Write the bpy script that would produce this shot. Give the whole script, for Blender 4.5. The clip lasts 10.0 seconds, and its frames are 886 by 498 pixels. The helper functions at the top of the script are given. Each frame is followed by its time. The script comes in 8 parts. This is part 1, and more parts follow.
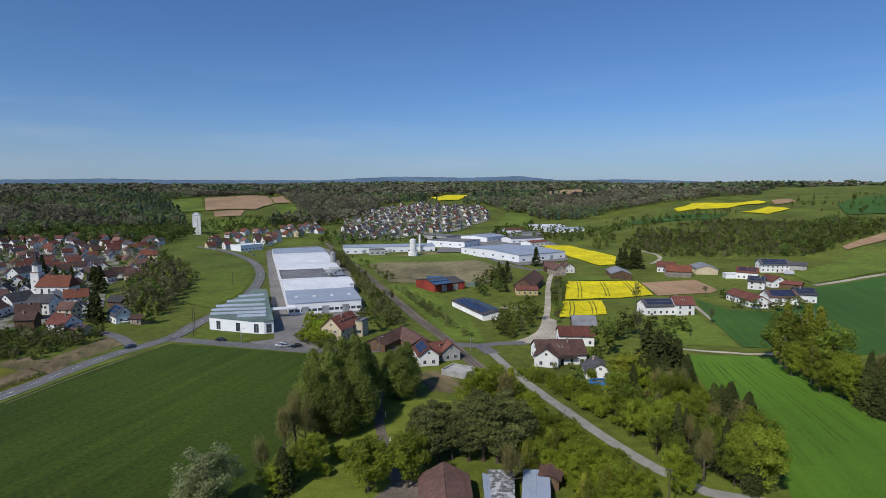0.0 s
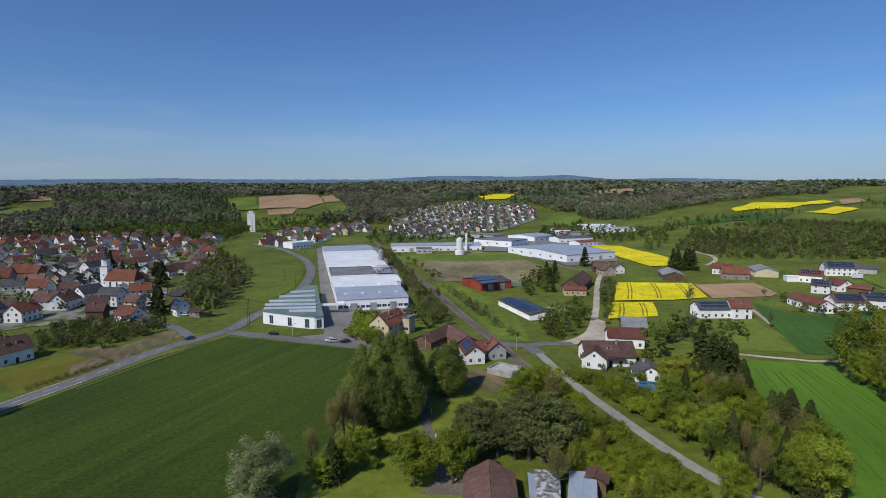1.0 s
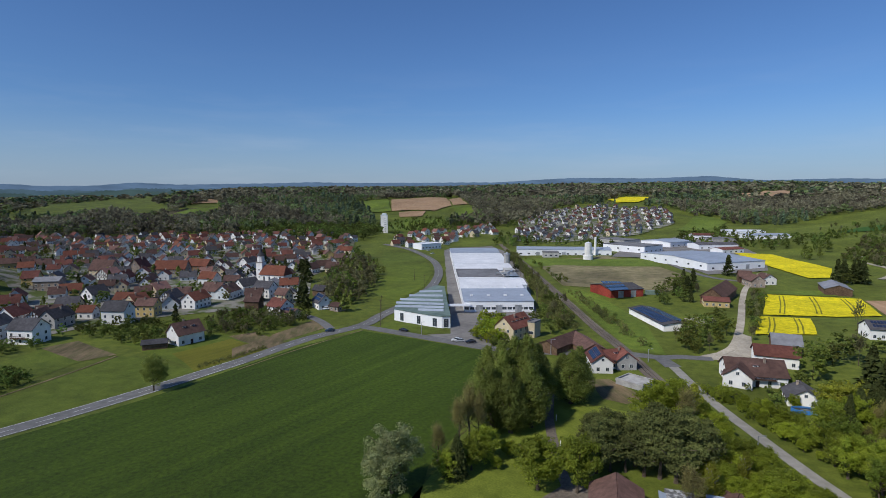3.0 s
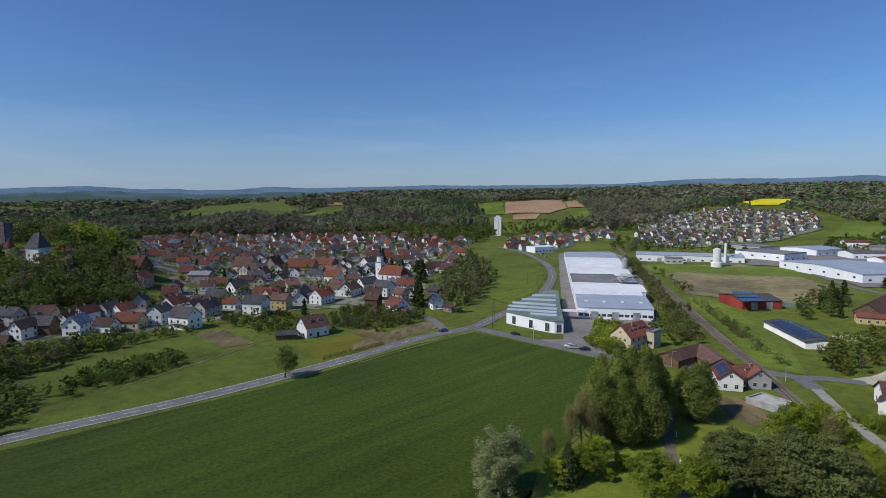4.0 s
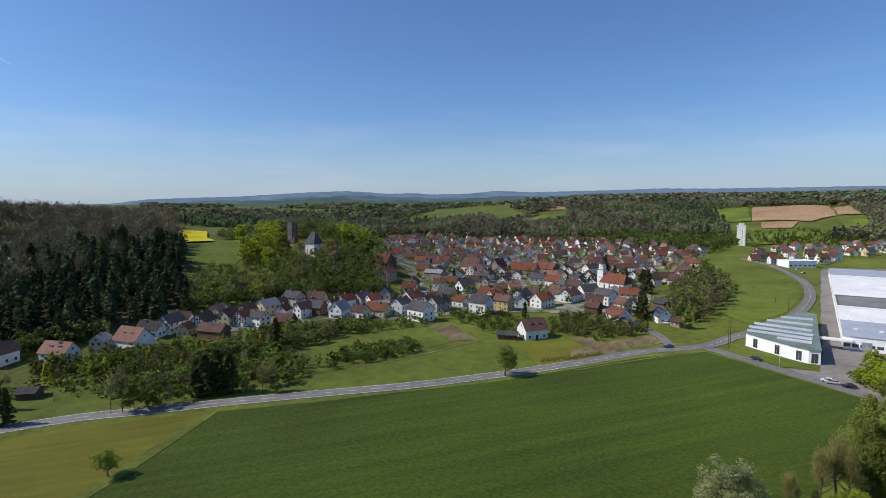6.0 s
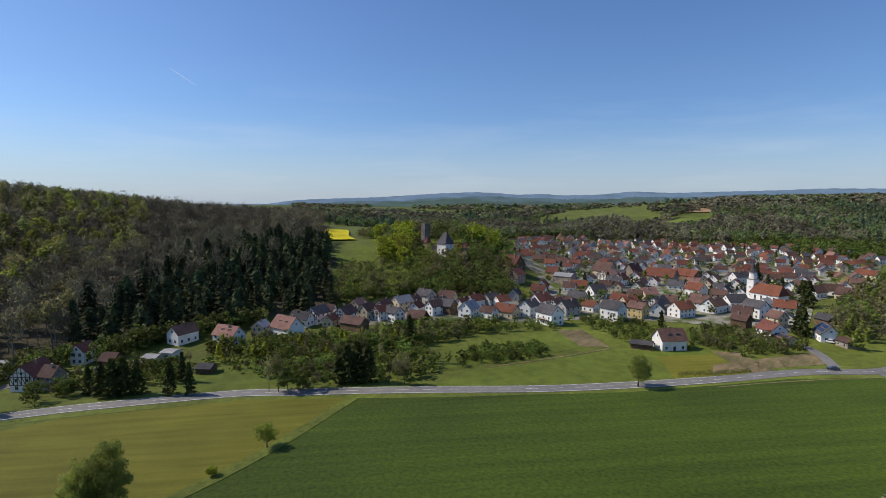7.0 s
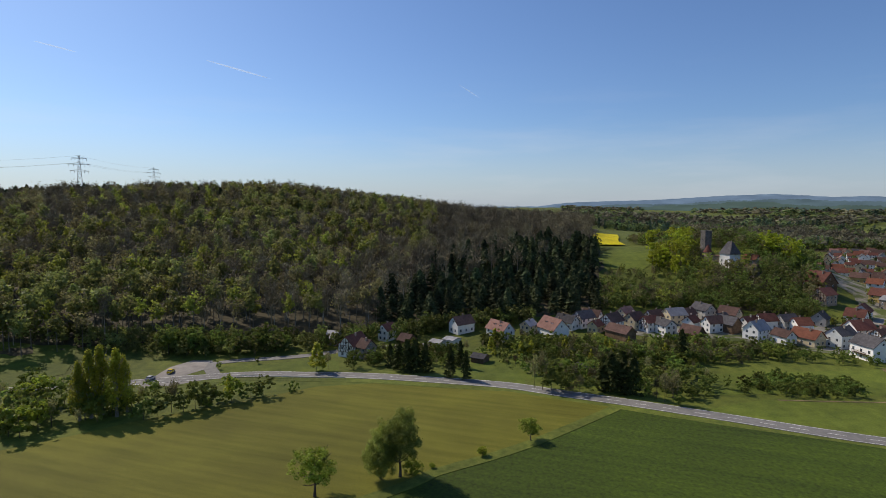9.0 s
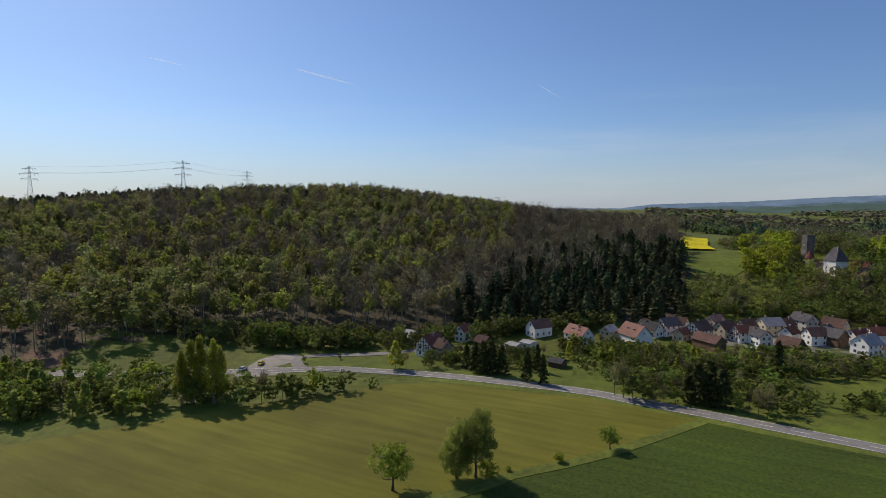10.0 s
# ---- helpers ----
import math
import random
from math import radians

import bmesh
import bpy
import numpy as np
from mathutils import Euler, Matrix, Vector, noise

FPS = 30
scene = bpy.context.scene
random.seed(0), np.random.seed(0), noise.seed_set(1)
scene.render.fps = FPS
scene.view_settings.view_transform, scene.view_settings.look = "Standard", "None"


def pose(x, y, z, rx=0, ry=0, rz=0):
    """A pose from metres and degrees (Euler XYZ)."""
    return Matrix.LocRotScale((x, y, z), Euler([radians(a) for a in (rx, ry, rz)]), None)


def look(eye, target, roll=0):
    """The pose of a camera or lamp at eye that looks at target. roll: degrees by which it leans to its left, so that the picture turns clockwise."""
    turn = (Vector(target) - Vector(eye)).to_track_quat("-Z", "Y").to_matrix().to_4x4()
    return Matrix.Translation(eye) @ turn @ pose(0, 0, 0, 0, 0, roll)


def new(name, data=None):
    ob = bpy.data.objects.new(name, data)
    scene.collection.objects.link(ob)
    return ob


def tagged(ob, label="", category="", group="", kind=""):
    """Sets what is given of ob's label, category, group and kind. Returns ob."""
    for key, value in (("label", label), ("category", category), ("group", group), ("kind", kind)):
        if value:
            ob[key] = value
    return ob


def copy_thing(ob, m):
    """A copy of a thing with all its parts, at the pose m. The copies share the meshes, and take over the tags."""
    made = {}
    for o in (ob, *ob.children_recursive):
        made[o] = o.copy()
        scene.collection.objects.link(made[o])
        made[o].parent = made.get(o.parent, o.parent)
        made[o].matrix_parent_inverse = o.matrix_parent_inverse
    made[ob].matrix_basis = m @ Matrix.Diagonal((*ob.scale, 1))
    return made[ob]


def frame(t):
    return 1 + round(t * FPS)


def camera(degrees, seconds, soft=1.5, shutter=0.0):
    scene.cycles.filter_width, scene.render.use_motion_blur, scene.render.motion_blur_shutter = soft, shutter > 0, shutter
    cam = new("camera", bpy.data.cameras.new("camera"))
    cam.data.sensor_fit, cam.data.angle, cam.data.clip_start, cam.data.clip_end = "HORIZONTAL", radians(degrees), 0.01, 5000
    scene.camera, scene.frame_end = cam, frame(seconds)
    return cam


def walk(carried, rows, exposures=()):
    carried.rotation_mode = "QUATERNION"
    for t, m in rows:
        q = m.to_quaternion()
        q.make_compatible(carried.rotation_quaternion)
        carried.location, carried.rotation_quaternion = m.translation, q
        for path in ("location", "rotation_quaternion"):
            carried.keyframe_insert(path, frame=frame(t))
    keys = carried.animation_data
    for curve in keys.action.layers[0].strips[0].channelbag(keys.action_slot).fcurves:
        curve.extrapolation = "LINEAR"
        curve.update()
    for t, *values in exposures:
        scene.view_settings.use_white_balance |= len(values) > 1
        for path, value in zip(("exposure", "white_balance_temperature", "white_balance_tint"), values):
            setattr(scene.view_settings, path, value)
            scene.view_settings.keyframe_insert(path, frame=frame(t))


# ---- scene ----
from mathutils import geometry

cam = camera(78.14, 10.0, soft=0.6)
PATH = [
    (0.0, pose(0.00, 0.00, 62.00, 84.09, 0.04, 0.00)),
    (0.5, pose(-0.05, -0.33, 61.92, 84.04, 0.04, 1.70)),
    (1.0, pose(-0.12, -0.74, 61.87, 84.00, 0.03, 4.91)),
    (1.5, pose(-0.23, -1.23, 61.83, 83.99, 0.07, 8.56)),
    (2.0, pose(-0.34, -1.72, 61.82, 84.05, 0.16, 12.33)),
    (2.2, pose(-0.37, -1.91, 61.88, 84.07, 0.20, 13.48)),
    (3.3, pose(-0.52, -2.99, 62.48, 84.37, 0.12, 20.48)),
    (3.5, pose(-0.43, -3.25, 62.57, 84.41, 0.17, 22.58)),
    (4.0, pose(0.03, -4.15, 62.81, 84.58, 0.26, 29.91)),
    (4.5, pose(0.58, -5.09, 63.15, 84.71, 0.10, 37.20)),
    (5.0, pose(1.29, -5.97, 63.56, 84.86, 0.07, 43.02)),
    (5.5, pose(2.22, -6.80, 64.01, 84.94, 0.02, 47.86)),
    (5.7, pose(2.57, -7.20, 64.18, 84.99, 0.06, 49.79)),
    (6.8, pose(4.55, -9.61, 65.13, 85.10, 0.06, 63.41)),
    (7.0, pose(4.91, -9.92, 65.32, 85.13, -0.04, 66.43)),
    (7.5, pose(5.85, -10.38, 65.80, 85.20, -0.11, 73.03)),
    (8.0, pose(6.84, -10.69, 66.23, 85.25, -0.17, 79.57)),
    (8.5, pose(7.83, -10.92, 66.55, 85.31, -0.25, 86.96)),
    (9.0, pose(8.51, -11.20, 66.73, 85.33, -0.27, 94.05)),
    (9.5, pose(9.00, -11.38, 66.85, 85.39, -0.32, 99.67)),
    (10.0, pose(9.42, -11.49, 66.93, 85.45, -0.36, 102.13)),
]
walk(cam, PATH, [(0, -0.24, 6420, 10), (3.5, -0.26, 6380, 10), (5.0, 0.03, 6700, 10), (7.0, 0.21, 7150, 12), (8.5, 0.17, 7450, 12), (10, 0.05, 7700, 13)])

# ---- light ----
SUN_BEARING, SUN_HEIGHT = 147.0, 44.0  # degrees left of +y, degrees above the horizon
world = bpy.data.worlds.new("sky")
scene.world = world
world.use_nodes = True
wn, wl = world.node_tree.nodes, world.node_tree.links
sky = wn.new("ShaderNodeTexSky")
sky.sky_type, sky.sun_disc = "NISHITA", False
sky.sun_elevation, sky.sun_rotation = radians(SUN_HEIGHT), radians(-SUN_BEARING)
sky.altitude, sky.air_density, sky.dust_density, sky.ozone_density = 300, 1.0, 0.9, 4.2
tint = wn.new("ShaderNodeMix")
tint.data_type, tint.blend_type = "RGBA", "MULTIPLY"
tint.inputs[0].default_value = 1.0
tint.inputs[7].default_value = (0.71, 0.95, 1.27, 1)
wl.new(sky.outputs[0], tint.inputs[6])
# pale haze along the whole horizon, and thin high cloud in it
coord = wn.new("ShaderNodeTexCoord")
part_z = wn.new("ShaderNodeSeparateXYZ")
wl.new(coord.outputs["Generated"], part_z.inputs[0])
low_sky = wn.new("ShaderNodeMapRange")
low_sky.interpolation_type = "SMOOTHSTEP"
low_sky.inputs["From Min"].default_value, low_sky.inputs["From Max"].default_value = -0.02, 0.16
low_sky.inputs["To Min"].default_value, low_sky.inputs["To Max"].default_value = 0.6, 0.0
wl.new(part_z.outputs[2], low_sky.inputs["Value"])
haze = wn.new("ShaderNodeMix")
haze.data_type = "RGBA"
haze.inputs[7].default_value = (4.5, 5.5, 7.2, 1)
wl.new(low_sky.outputs[0], haze.inputs[0]), wl.new(tint.outputs[2], haze.inputs[6])
squash = wn.new("ShaderNodeMapping")
squash.inputs["Scale"].default_value = (2.2, 2.2, 16)
wl.new(coord.outputs["Generated"], squash.inputs["Vector"])
wisps = wn.new("ShaderNodeTexNoise")
wisps.inputs["Scale"].default_value, wisps.inputs["Detail"].default_value, wisps.inputs["Roughness"].default_value = 1.6, 6, 0.55
wl.new(squash.outputs[0], wisps.inputs["Vector"])
thin = wn.new("ShaderNodeMapRange")
thin.inputs["From Min"].default_value, thin.inputs["From Max"].default_value = 0.50, 0.80
thin.inputs["To Min"].default_value, thin.inputs["To Max"].default_value = 0.0, 0.22
wl.new(wisps.outputs["Fac"], thin.inputs["Value"])
reach = wn.new("ShaderNodeMapRange")
reach.interpolation_type = "SMOOTHSTEP"
reach.inputs["From Min"].default_value, reach.inputs["From Max"].default_value = 0.03, 0.26
reach.inputs["To Min"].default_value, reach.inputs["To Max"].default_value = 1.0, 0.0
wl.new(part_z.outputs[2], reach.inputs["Value"])
both = wn.new("ShaderNodeMath")
both.operation = "MULTIPLY"
wl.new(thin.outputs[0], both.inputs[0]), wl.new(reach.outputs[0], both.inputs[1])
cloud = wn.new("ShaderNodeMix")
cloud.data_type = "RGBA"
cloud.inputs[7].default_value = (6.4, 7.2, 8.6, 1)
wl.new(both.outputs[0], cloud.inputs[0]), wl.new(haze.outputs[2], cloud.inputs[6])
wl.new(cloud.outputs[2], wn["Background"].inputs[0])
wn["Background"].inputs[1].default_value = 0.093

sun = new("sun", bpy.data.lights.new("sun", "SUN"))
sun.data.energy, sun.data.angle, sun.data.color = 3.85, radians(0.55), (1.0, 0.95, 0.87)
sb, sh = radians(SUN_BEARING), radians(SUN_HEIGHT)
sun.matrix_world = look((-math.sin(sb) * math.cos(sh) * 300, math.cos(sb) * math.cos(sh) * 300, math.sin(sh) * 300), (0, 0, 0))


# The lie of the land: heights along bearings (degrees left of +y), at these distances from the origin
RADII = np.array([0, 270, 340, 450, 600, 900, 1300, 1900, 2800, 4950], float)
PROFILE = {}


def along(bearing, *heights):
    PROFILE[bearing] = (0.0, 0.0, *heights)


along(-75, 0, 0, 5, 20, 40, 50, 50, 50)
along(-39, 0, 2, 7, 24, 50, 78, 86, 60)
along(-32, 0, 1, 8, 24, 48, 74, 84, 60)
along(-23, 0, 0, 6, 24, 50, 72, 80, 100)
along(-13, 0, 0, 0, 4, 26, 56, 84, 160)
along(-5, 0, 0, 0, 4, 34, 58, 84, 160)
along(3, 0, 0, 0, 6, 38, 58, 82, 160)
along(10, 0, 0, 0, 6, 40, 60, 82, 150)
along(18, 0, 0, 0, 8, 48, 68, 78, 120)
along(27, 0, 0, 0, 9, 45, 68, 78, 110)
along(39, 0, 0, 0, 6, 44, 66, 72, 110)
along(49, 0, 0, 0, 2, 26, 32, 36, 60)
along(58, 0, 0, 0, 2, 10, 18, 26, 55)
along(65, 3, 10, 10, 4, 8, 16, 26, 50)
along(72, 2, 9, 24, 20, 12, 16, 26, 45)
along(80, 6, 22, 36, 30, 22, 24, 34, 50)
along(90, 9, 27, 42, 35, 28, 28, 32, 35)
along(101, 10, 25, 55, 57, 45, 45, 45, 45)
along(111, 10, 26, 64, 82, 68, 55, 45, 45)
along(121, 10, 26, 65, 83, 78, 55, 45, 45)
along(130, 9, 25, 58, 80, 76, 56, 46, 46)
along(143, 6, 17, 41, 64, 62, 47, 47, 47)
along(180, 0, 5, 20, 40, 50, 50, 50, 50)
along(225, 0, 0, 5, 20, 40, 50, 50, 50)

N_AZ, N_R = 480, 170
RING = np.concatenate([np.linspace(0, 240, 13), 240 + 4710 * (np.linspace(0, 1, N_R - 12)[1:]) ** 1.9])


def height_table():
    keys = sorted(PROFILE)
    cols = np.array([PROFILE[k] for k in keys])
    az = np.arange(N_AZ) * 360.0 / N_AZ - 90
    ka = np.array(keys + [keys[0] + 360], float)
    cols = np.vstack([cols, cols[:1]])
    at_r = np.array([[np.interp(a, ka, cols[:, j]) for j in range(len(RADII))] for a in az])
    table = np.array([np.interp(RING, RADII, row) for row in at_r])
    for _ in range(14):
        table = (np.roll(table, 1, 0) + 2 * table + np.roll(table, -1, 0)) / 4
    for _ in range(5):
        table[:, 14:-1] = (table[:, 13:-2] + 2 * table[:, 14:-1] + table[:, 15:]) / 4
    a, r = np.meshgrid(np.radians(az), RING, indexing="ij")
    x, y = -np.sin(a) * r, np.cos(a) * r
    rough = np.sin(x / 61 + 1.3) * np.sin(y / 74) + 0.6 * np.sin(x / 29 + y / 37) + 0.5 * np.sin(y / 23 - x / 41 + 2)
    table += rough * np.clip((r - 420) / 700, 0, 1) * 2.2
    # the castle's spur and the knoll of the meadow beside it
    for cx, cy, s, h in ((-446, 186, 55, 24), (-425, 235, 45, 6)):
        table += h * np.exp(-((x - cx) ** 2 + (y - cy) ** 2) / (2 * s * s)) * np.clip((r - 330) / 60, 0, 1)
    return table, x, y


HEIGHTS, GRID_X, GRID_Y = height_table()


def ground_z(x, y):
    """The ground's height at places, by the same sheet of which the ground is built."""
    x, y = np.asarray(x, float), np.asarray(y, float)
    r = np.clip(np.hypot(x, y), 0, RING[-1] - 1)
    a = ((np.degrees(np.arctan2(-x, y)) + 90) % 360) * N_AZ / 360.0
    i = np.floor(a).astype(int)
    u = a - i
    i %= N_AZ
    k = np.clip(np.searchsorted(RING, r, side="right") - 1, 0, len(RING) - 2)
    v = (r - RING[k]) / (RING[k + 1] - RING[k])
    n = (i + 1) % N_AZ
    return (HEIGHTS[i, k] * (1 - u) + HEIGHTS[n, k] * u) * (1 - v) + (HEIGHTS[i, k + 1] * (1 - u) + HEIGHTS[n, k + 1] * u) * v


# ---- materials ----
def surf(name, dark, light, scale=1.0, big=0.04, rough=0.9, bump=0.0, bump_scale=None, turn=0.0, stretch=1.0,
         vary=0.0, island=0.0, metal=0.0, spec=0.22, ramp=(0.3, 0.7), translucent=0.0, big_amount=0.35, fine=0.2, tone=0.0, fine_scale=0.0):
    """A two-scale mottled surface in world metres: dark to light by a grain, large stains over it, fine relief."""
    m = bpy.data.materials.new(name)
    m.use_nodes = True
    n, l = m.node_tree.nodes, m.node_tree.links
    b = n["Principled BSDF"]
    geo = n.new("ShaderNodeNewGeometry")
    mp = n.new("ShaderNodeMapping")
    mp.vector_type = "TEXTURE"
    mp.inputs["Rotation"].default_value = (0, 0, radians(turn))
    mp.inputs["Scale"].default_value = (1, stretch, 1)
    l.new(geo.outputs["Position"], mp.inputs["Vector"])

    def noisy(s, detail, vec):
        t = n.new("ShaderNodeTexNoise")
        t.inputs["Scale"].default_value, t.inputs["Detail"].default_value = s, detail
        t.inputs["Roughness"].default_value = 0.6
        l.new(vec, t.inputs["Vector"])
        return t.outputs["Fac"]

    grain = noisy(scale, 4, mp.outputs[0])
    cr = n.new("ShaderNodeValToRGB")
    cr.color_ramp.elements[0].position, cr.color_ramp.elements[1].position = ramp
    cr.color_ramp.elements[0].color, cr.color_ramp.elements[1].color = (*dark, 1), (*light, 1)
    l.new(grain, cr.inputs[0])
    stain = noisy(big, 3, geo.outputs["Position"])
    hsv = n.new("ShaderNodeHueSaturation")
    l.new(cr.outputs[0], hsv.inputs["Color"])
    mr = n.new("ShaderNodeMapRange")
    mr.inputs["From Min"].default_value, mr.inputs["From Max"].default_value = 0.3, 0.7
    mr.inputs["To Min"].default_value, mr.inputs["To Max"].default_value = 1 - big_amount, 1 + big_amount
    l.new(stain, mr.inputs["Value"])
    value = mr.outputs[0]
    if fine:
        fr = n.new("ShaderNodeMapRange")
        fr.inputs["To Min"].default_value, fr.inputs["To Max"].default_value = 1 - fine, 1 + fine
        l.new(noisy(fine_scale or scale * 9, 2, geo.outputs["Position"]), fr.inputs["Value"])
        mu = n.new("ShaderNodeMath")
        mu.operation = "MULTIPLY"
        l.new(value, mu.inputs[0]), l.new(fr.outputs[0], mu.inputs[1])
        value = mu.outputs[0]
    for amount, source in ((vary, "object"), (island, "island"), (tone, "tone")):
        if amount:
            if source == "tone":  # one value for each tree of a wood
                tree_tone = n.new("ShaderNodeAttribute")
                tree_tone.attribute_name = "tone"
                src = tree_tone.outputs["Fac"]
            else:
                src = n.new("ShaderNodeObjectInfo").outputs["Random"] if source == "object" else geo.outputs["Random Per Island"]
            vr = n.new("ShaderNodeMapRange")
            vr.inputs["To Min"].default_value, vr.inputs["To Max"].default_value = 1 - amount, 1 + amount
            l.new(src, vr.inputs["Value"])
            mu = n.new("ShaderNodeMath")
            mu.operation = "MULTIPLY"
            l.new(value, mu.inputs[0]), l.new(vr.outputs[0], mu.inputs[1])
            value = mu.outputs[0]
            hr = n.new("ShaderNodeMapRange")
            hr.inputs["To Min"].default_value, hr.inputs["To Max"].default_value = 0.5 - amount * 0.05, 0.5 + amount * 0.05
            l.new(src, hr.inputs["Value"])
            l.new(hr.outputs[0], hsv.inputs["Hue"])
    l.new(value, hsv.inputs["Value"])
    l.new(hsv.outputs[0], b.inputs["Base Color"])
    b.inputs["Roughness"].default_value, b.inputs["Metallic"].default_value = rough, metal
    b.inputs["Specular IOR Level"].default_value = spec
    b.inputs["Diffuse Roughness"].default_value = 0.45 if rough >= 0.9 else 0.0
    if bump:
        bp = n.new("ShaderNodeBump")
        bp.inputs["Strength"].default_value, bp.inputs["Distance"].default_value = 1.0, bump
        l.new(noisy(bump_scale or scale * 4, 3, geo.outputs["Position"]), bp.inputs["Height"])
        l.new(bp.outputs[0], b.inputs["Normal"])
    if translucent:
        tr = n.new("ShaderNodeBsdfTranslucent")
        mx = n.new("ShaderNodeMixShader")
        mx.inputs[0].default_value = translucent
        l.new(hsv.outputs[0], tr.inputs["Color"])
        l.new(b.outputs[0], mx.inputs[1]), l.new(tr.outputs[0], mx.inputs[2])
        l.new(mx.outputs[0], n["Material Output"].inputs["Surface"])
    return m


GRASS = surf("grass", (0.064, 0.086, 0.011), (0.128, 0.148, 0.021), 0.25, 0.02, bump=0.08, bump_scale=2, fine=0.45)
MEADOW = surf("mown_meadow", (0.031, 0.054, 0.003), (0.053, 0.084, 0.006), 0.26, 0.015, ramp=(0.32, 0.68), turn=-16, stretch=34, bump=0.10, bump_scale=2.5, big_amount=0.20, fine=0.8, fine_scale=0.9)
CROP = surf("young_wheat", (0.066, 0.142, 0.010), (0.090, 0.178, 0.014), 0.25, 0.012, turn=-13, stretch=20, bump=0.08, bump_scale=3, big_amount=0.2, fine=0.4)
CROP_DARK = surf("dark_wheat", (0.033, 0.084, 0.013), (0.050, 0.110, 0.019), 0.2, 0.012, turn=-15, stretch=16, bump=0.05, bump_scale=3, big_amount=0.15)
PASTURE = surf("pasture", (0.072, 0.101, 0.011), (0.126, 0.157, 0.020), 0.2, 0.02, bump=0.08, bump_scale=2, big_amount=0.3, fine=0.45)
LAWN = surf("garden_lawn", (0.112, 0.142, 0.016), (0.185, 0.216, 0.028), 0.25, 0.02, bump=0.08, bump_scale=2, big_amount=0.3, fine=0.5)
FRESH = surf("fresh_pasture", (0.078, 0.118, 0.014), (0.138, 0.180, 0.024), 0.25, 0.02, bump=0.08, bump_scale=2, big_amount=0.3, fine=0.5)
STUBBLE = surf("pale_meadow", (0.106, 0.107, 0.009), (0.162, 0.153, 0.018), 0.35, 0.02, turn=-14, stretch=14, bump=0.08, bump_scale=3, big_amount=0.25, fine=0.6)
VERGE = surf("verge_grass", (0.070, 0.098, 0.013), (0.145, 0.165, 0.028), 0.5, 0.05, bump=0.12, bump_scale=3, fine=0.5)
RAPE = surf("rapeseed_blossom", (0.36, 0.33, 0.006), (0.70, 0.58, 0.010), 0.5, 0.05, bump=0.25, bump_scale=1.5, big_amount=0.2, ramp=(0.25, 0.62), fine=0.3)
SOIL = surf("tilled_soil", (0.26, 0.165, 0.09), (0.36, 0.24, 0.14), 0.3, 0.02, turn=10, stretch=10, bump=0.1, bump_scale=2, big_amount=0.18)
SOIL_RED = surf("red_soil", (0.15, 0.085, 0.05), (0.22, 0.13, 0.08), 0.3, 0.02, turn=60, stretch=10, bump=0.1, bump_scale=2, big_amount=0.2)
PLOT = surf("garden_soil", (0.085, 0.088, 0.030), (0.230, 0.160, 0.095), 0.35, 0.05, turn=25, stretch=5, bump=0.1, bump_scale=2, fine=0.4)
STREETS = surf("village_yards", (0.070, 0.092, 0.022), (0.230, 0.215, 0.185), 0.085, 0.02, bump=0.03, bump_scale=2, ramp=(0.42, 0.56), fine=0.3)
SCRUB = surf("dry_scrub_ground", (0.125, 0.115, 0.05), (0.25, 0.205, 0.115), 0.15, 0.02, bump=0.2, bump_scale=0.8)
FLOORING = surf("forest_floor", (0.045, 0.042, 0.021), (0.090, 0.072, 0.038), 0.12, 0.02, bump=0.2, bump_scale=0.8)
ASPHALT = surf("asphalt", (0.135, 0.131, 0.126), (0.195, 0.19, 0.182), 0.5, 0.05, rough=0.85, bump=0.01, bump_scale=9, big_amount=0.12)
YARD = surf("yard_asphalt", (0.175, 0.162, 0.148), (0.245, 0.231, 0.213), 0.3, 0.05, rough=0.85, bump=0.01, bump_scale=9, big_amount=0.18)
GRAVEL = surf("gravel", (0.30, 0.26, 0.20), (0.42, 0.38, 0.31), 1.0, 0.06, bump=0.05, bump_scale=6)
BALLAST = surf("rail_ballast", (0.10, 0.085, 0.07), (0.18, 0.15, 0.12), 1.5, 0.06, bump=0.08, bump_scale=6)
PAINT = surf("road_paint", (0.62, 0.62, 0.60), (0.78, 0.78, 0.76), 2, 0.3, rough=0.7)
STEEL = surf("rusty_steel", (0.12, 0.09, 0.07), (0.25, 0.2, 0.17), 2, 0.2, rough=0.5, metal=0.6)
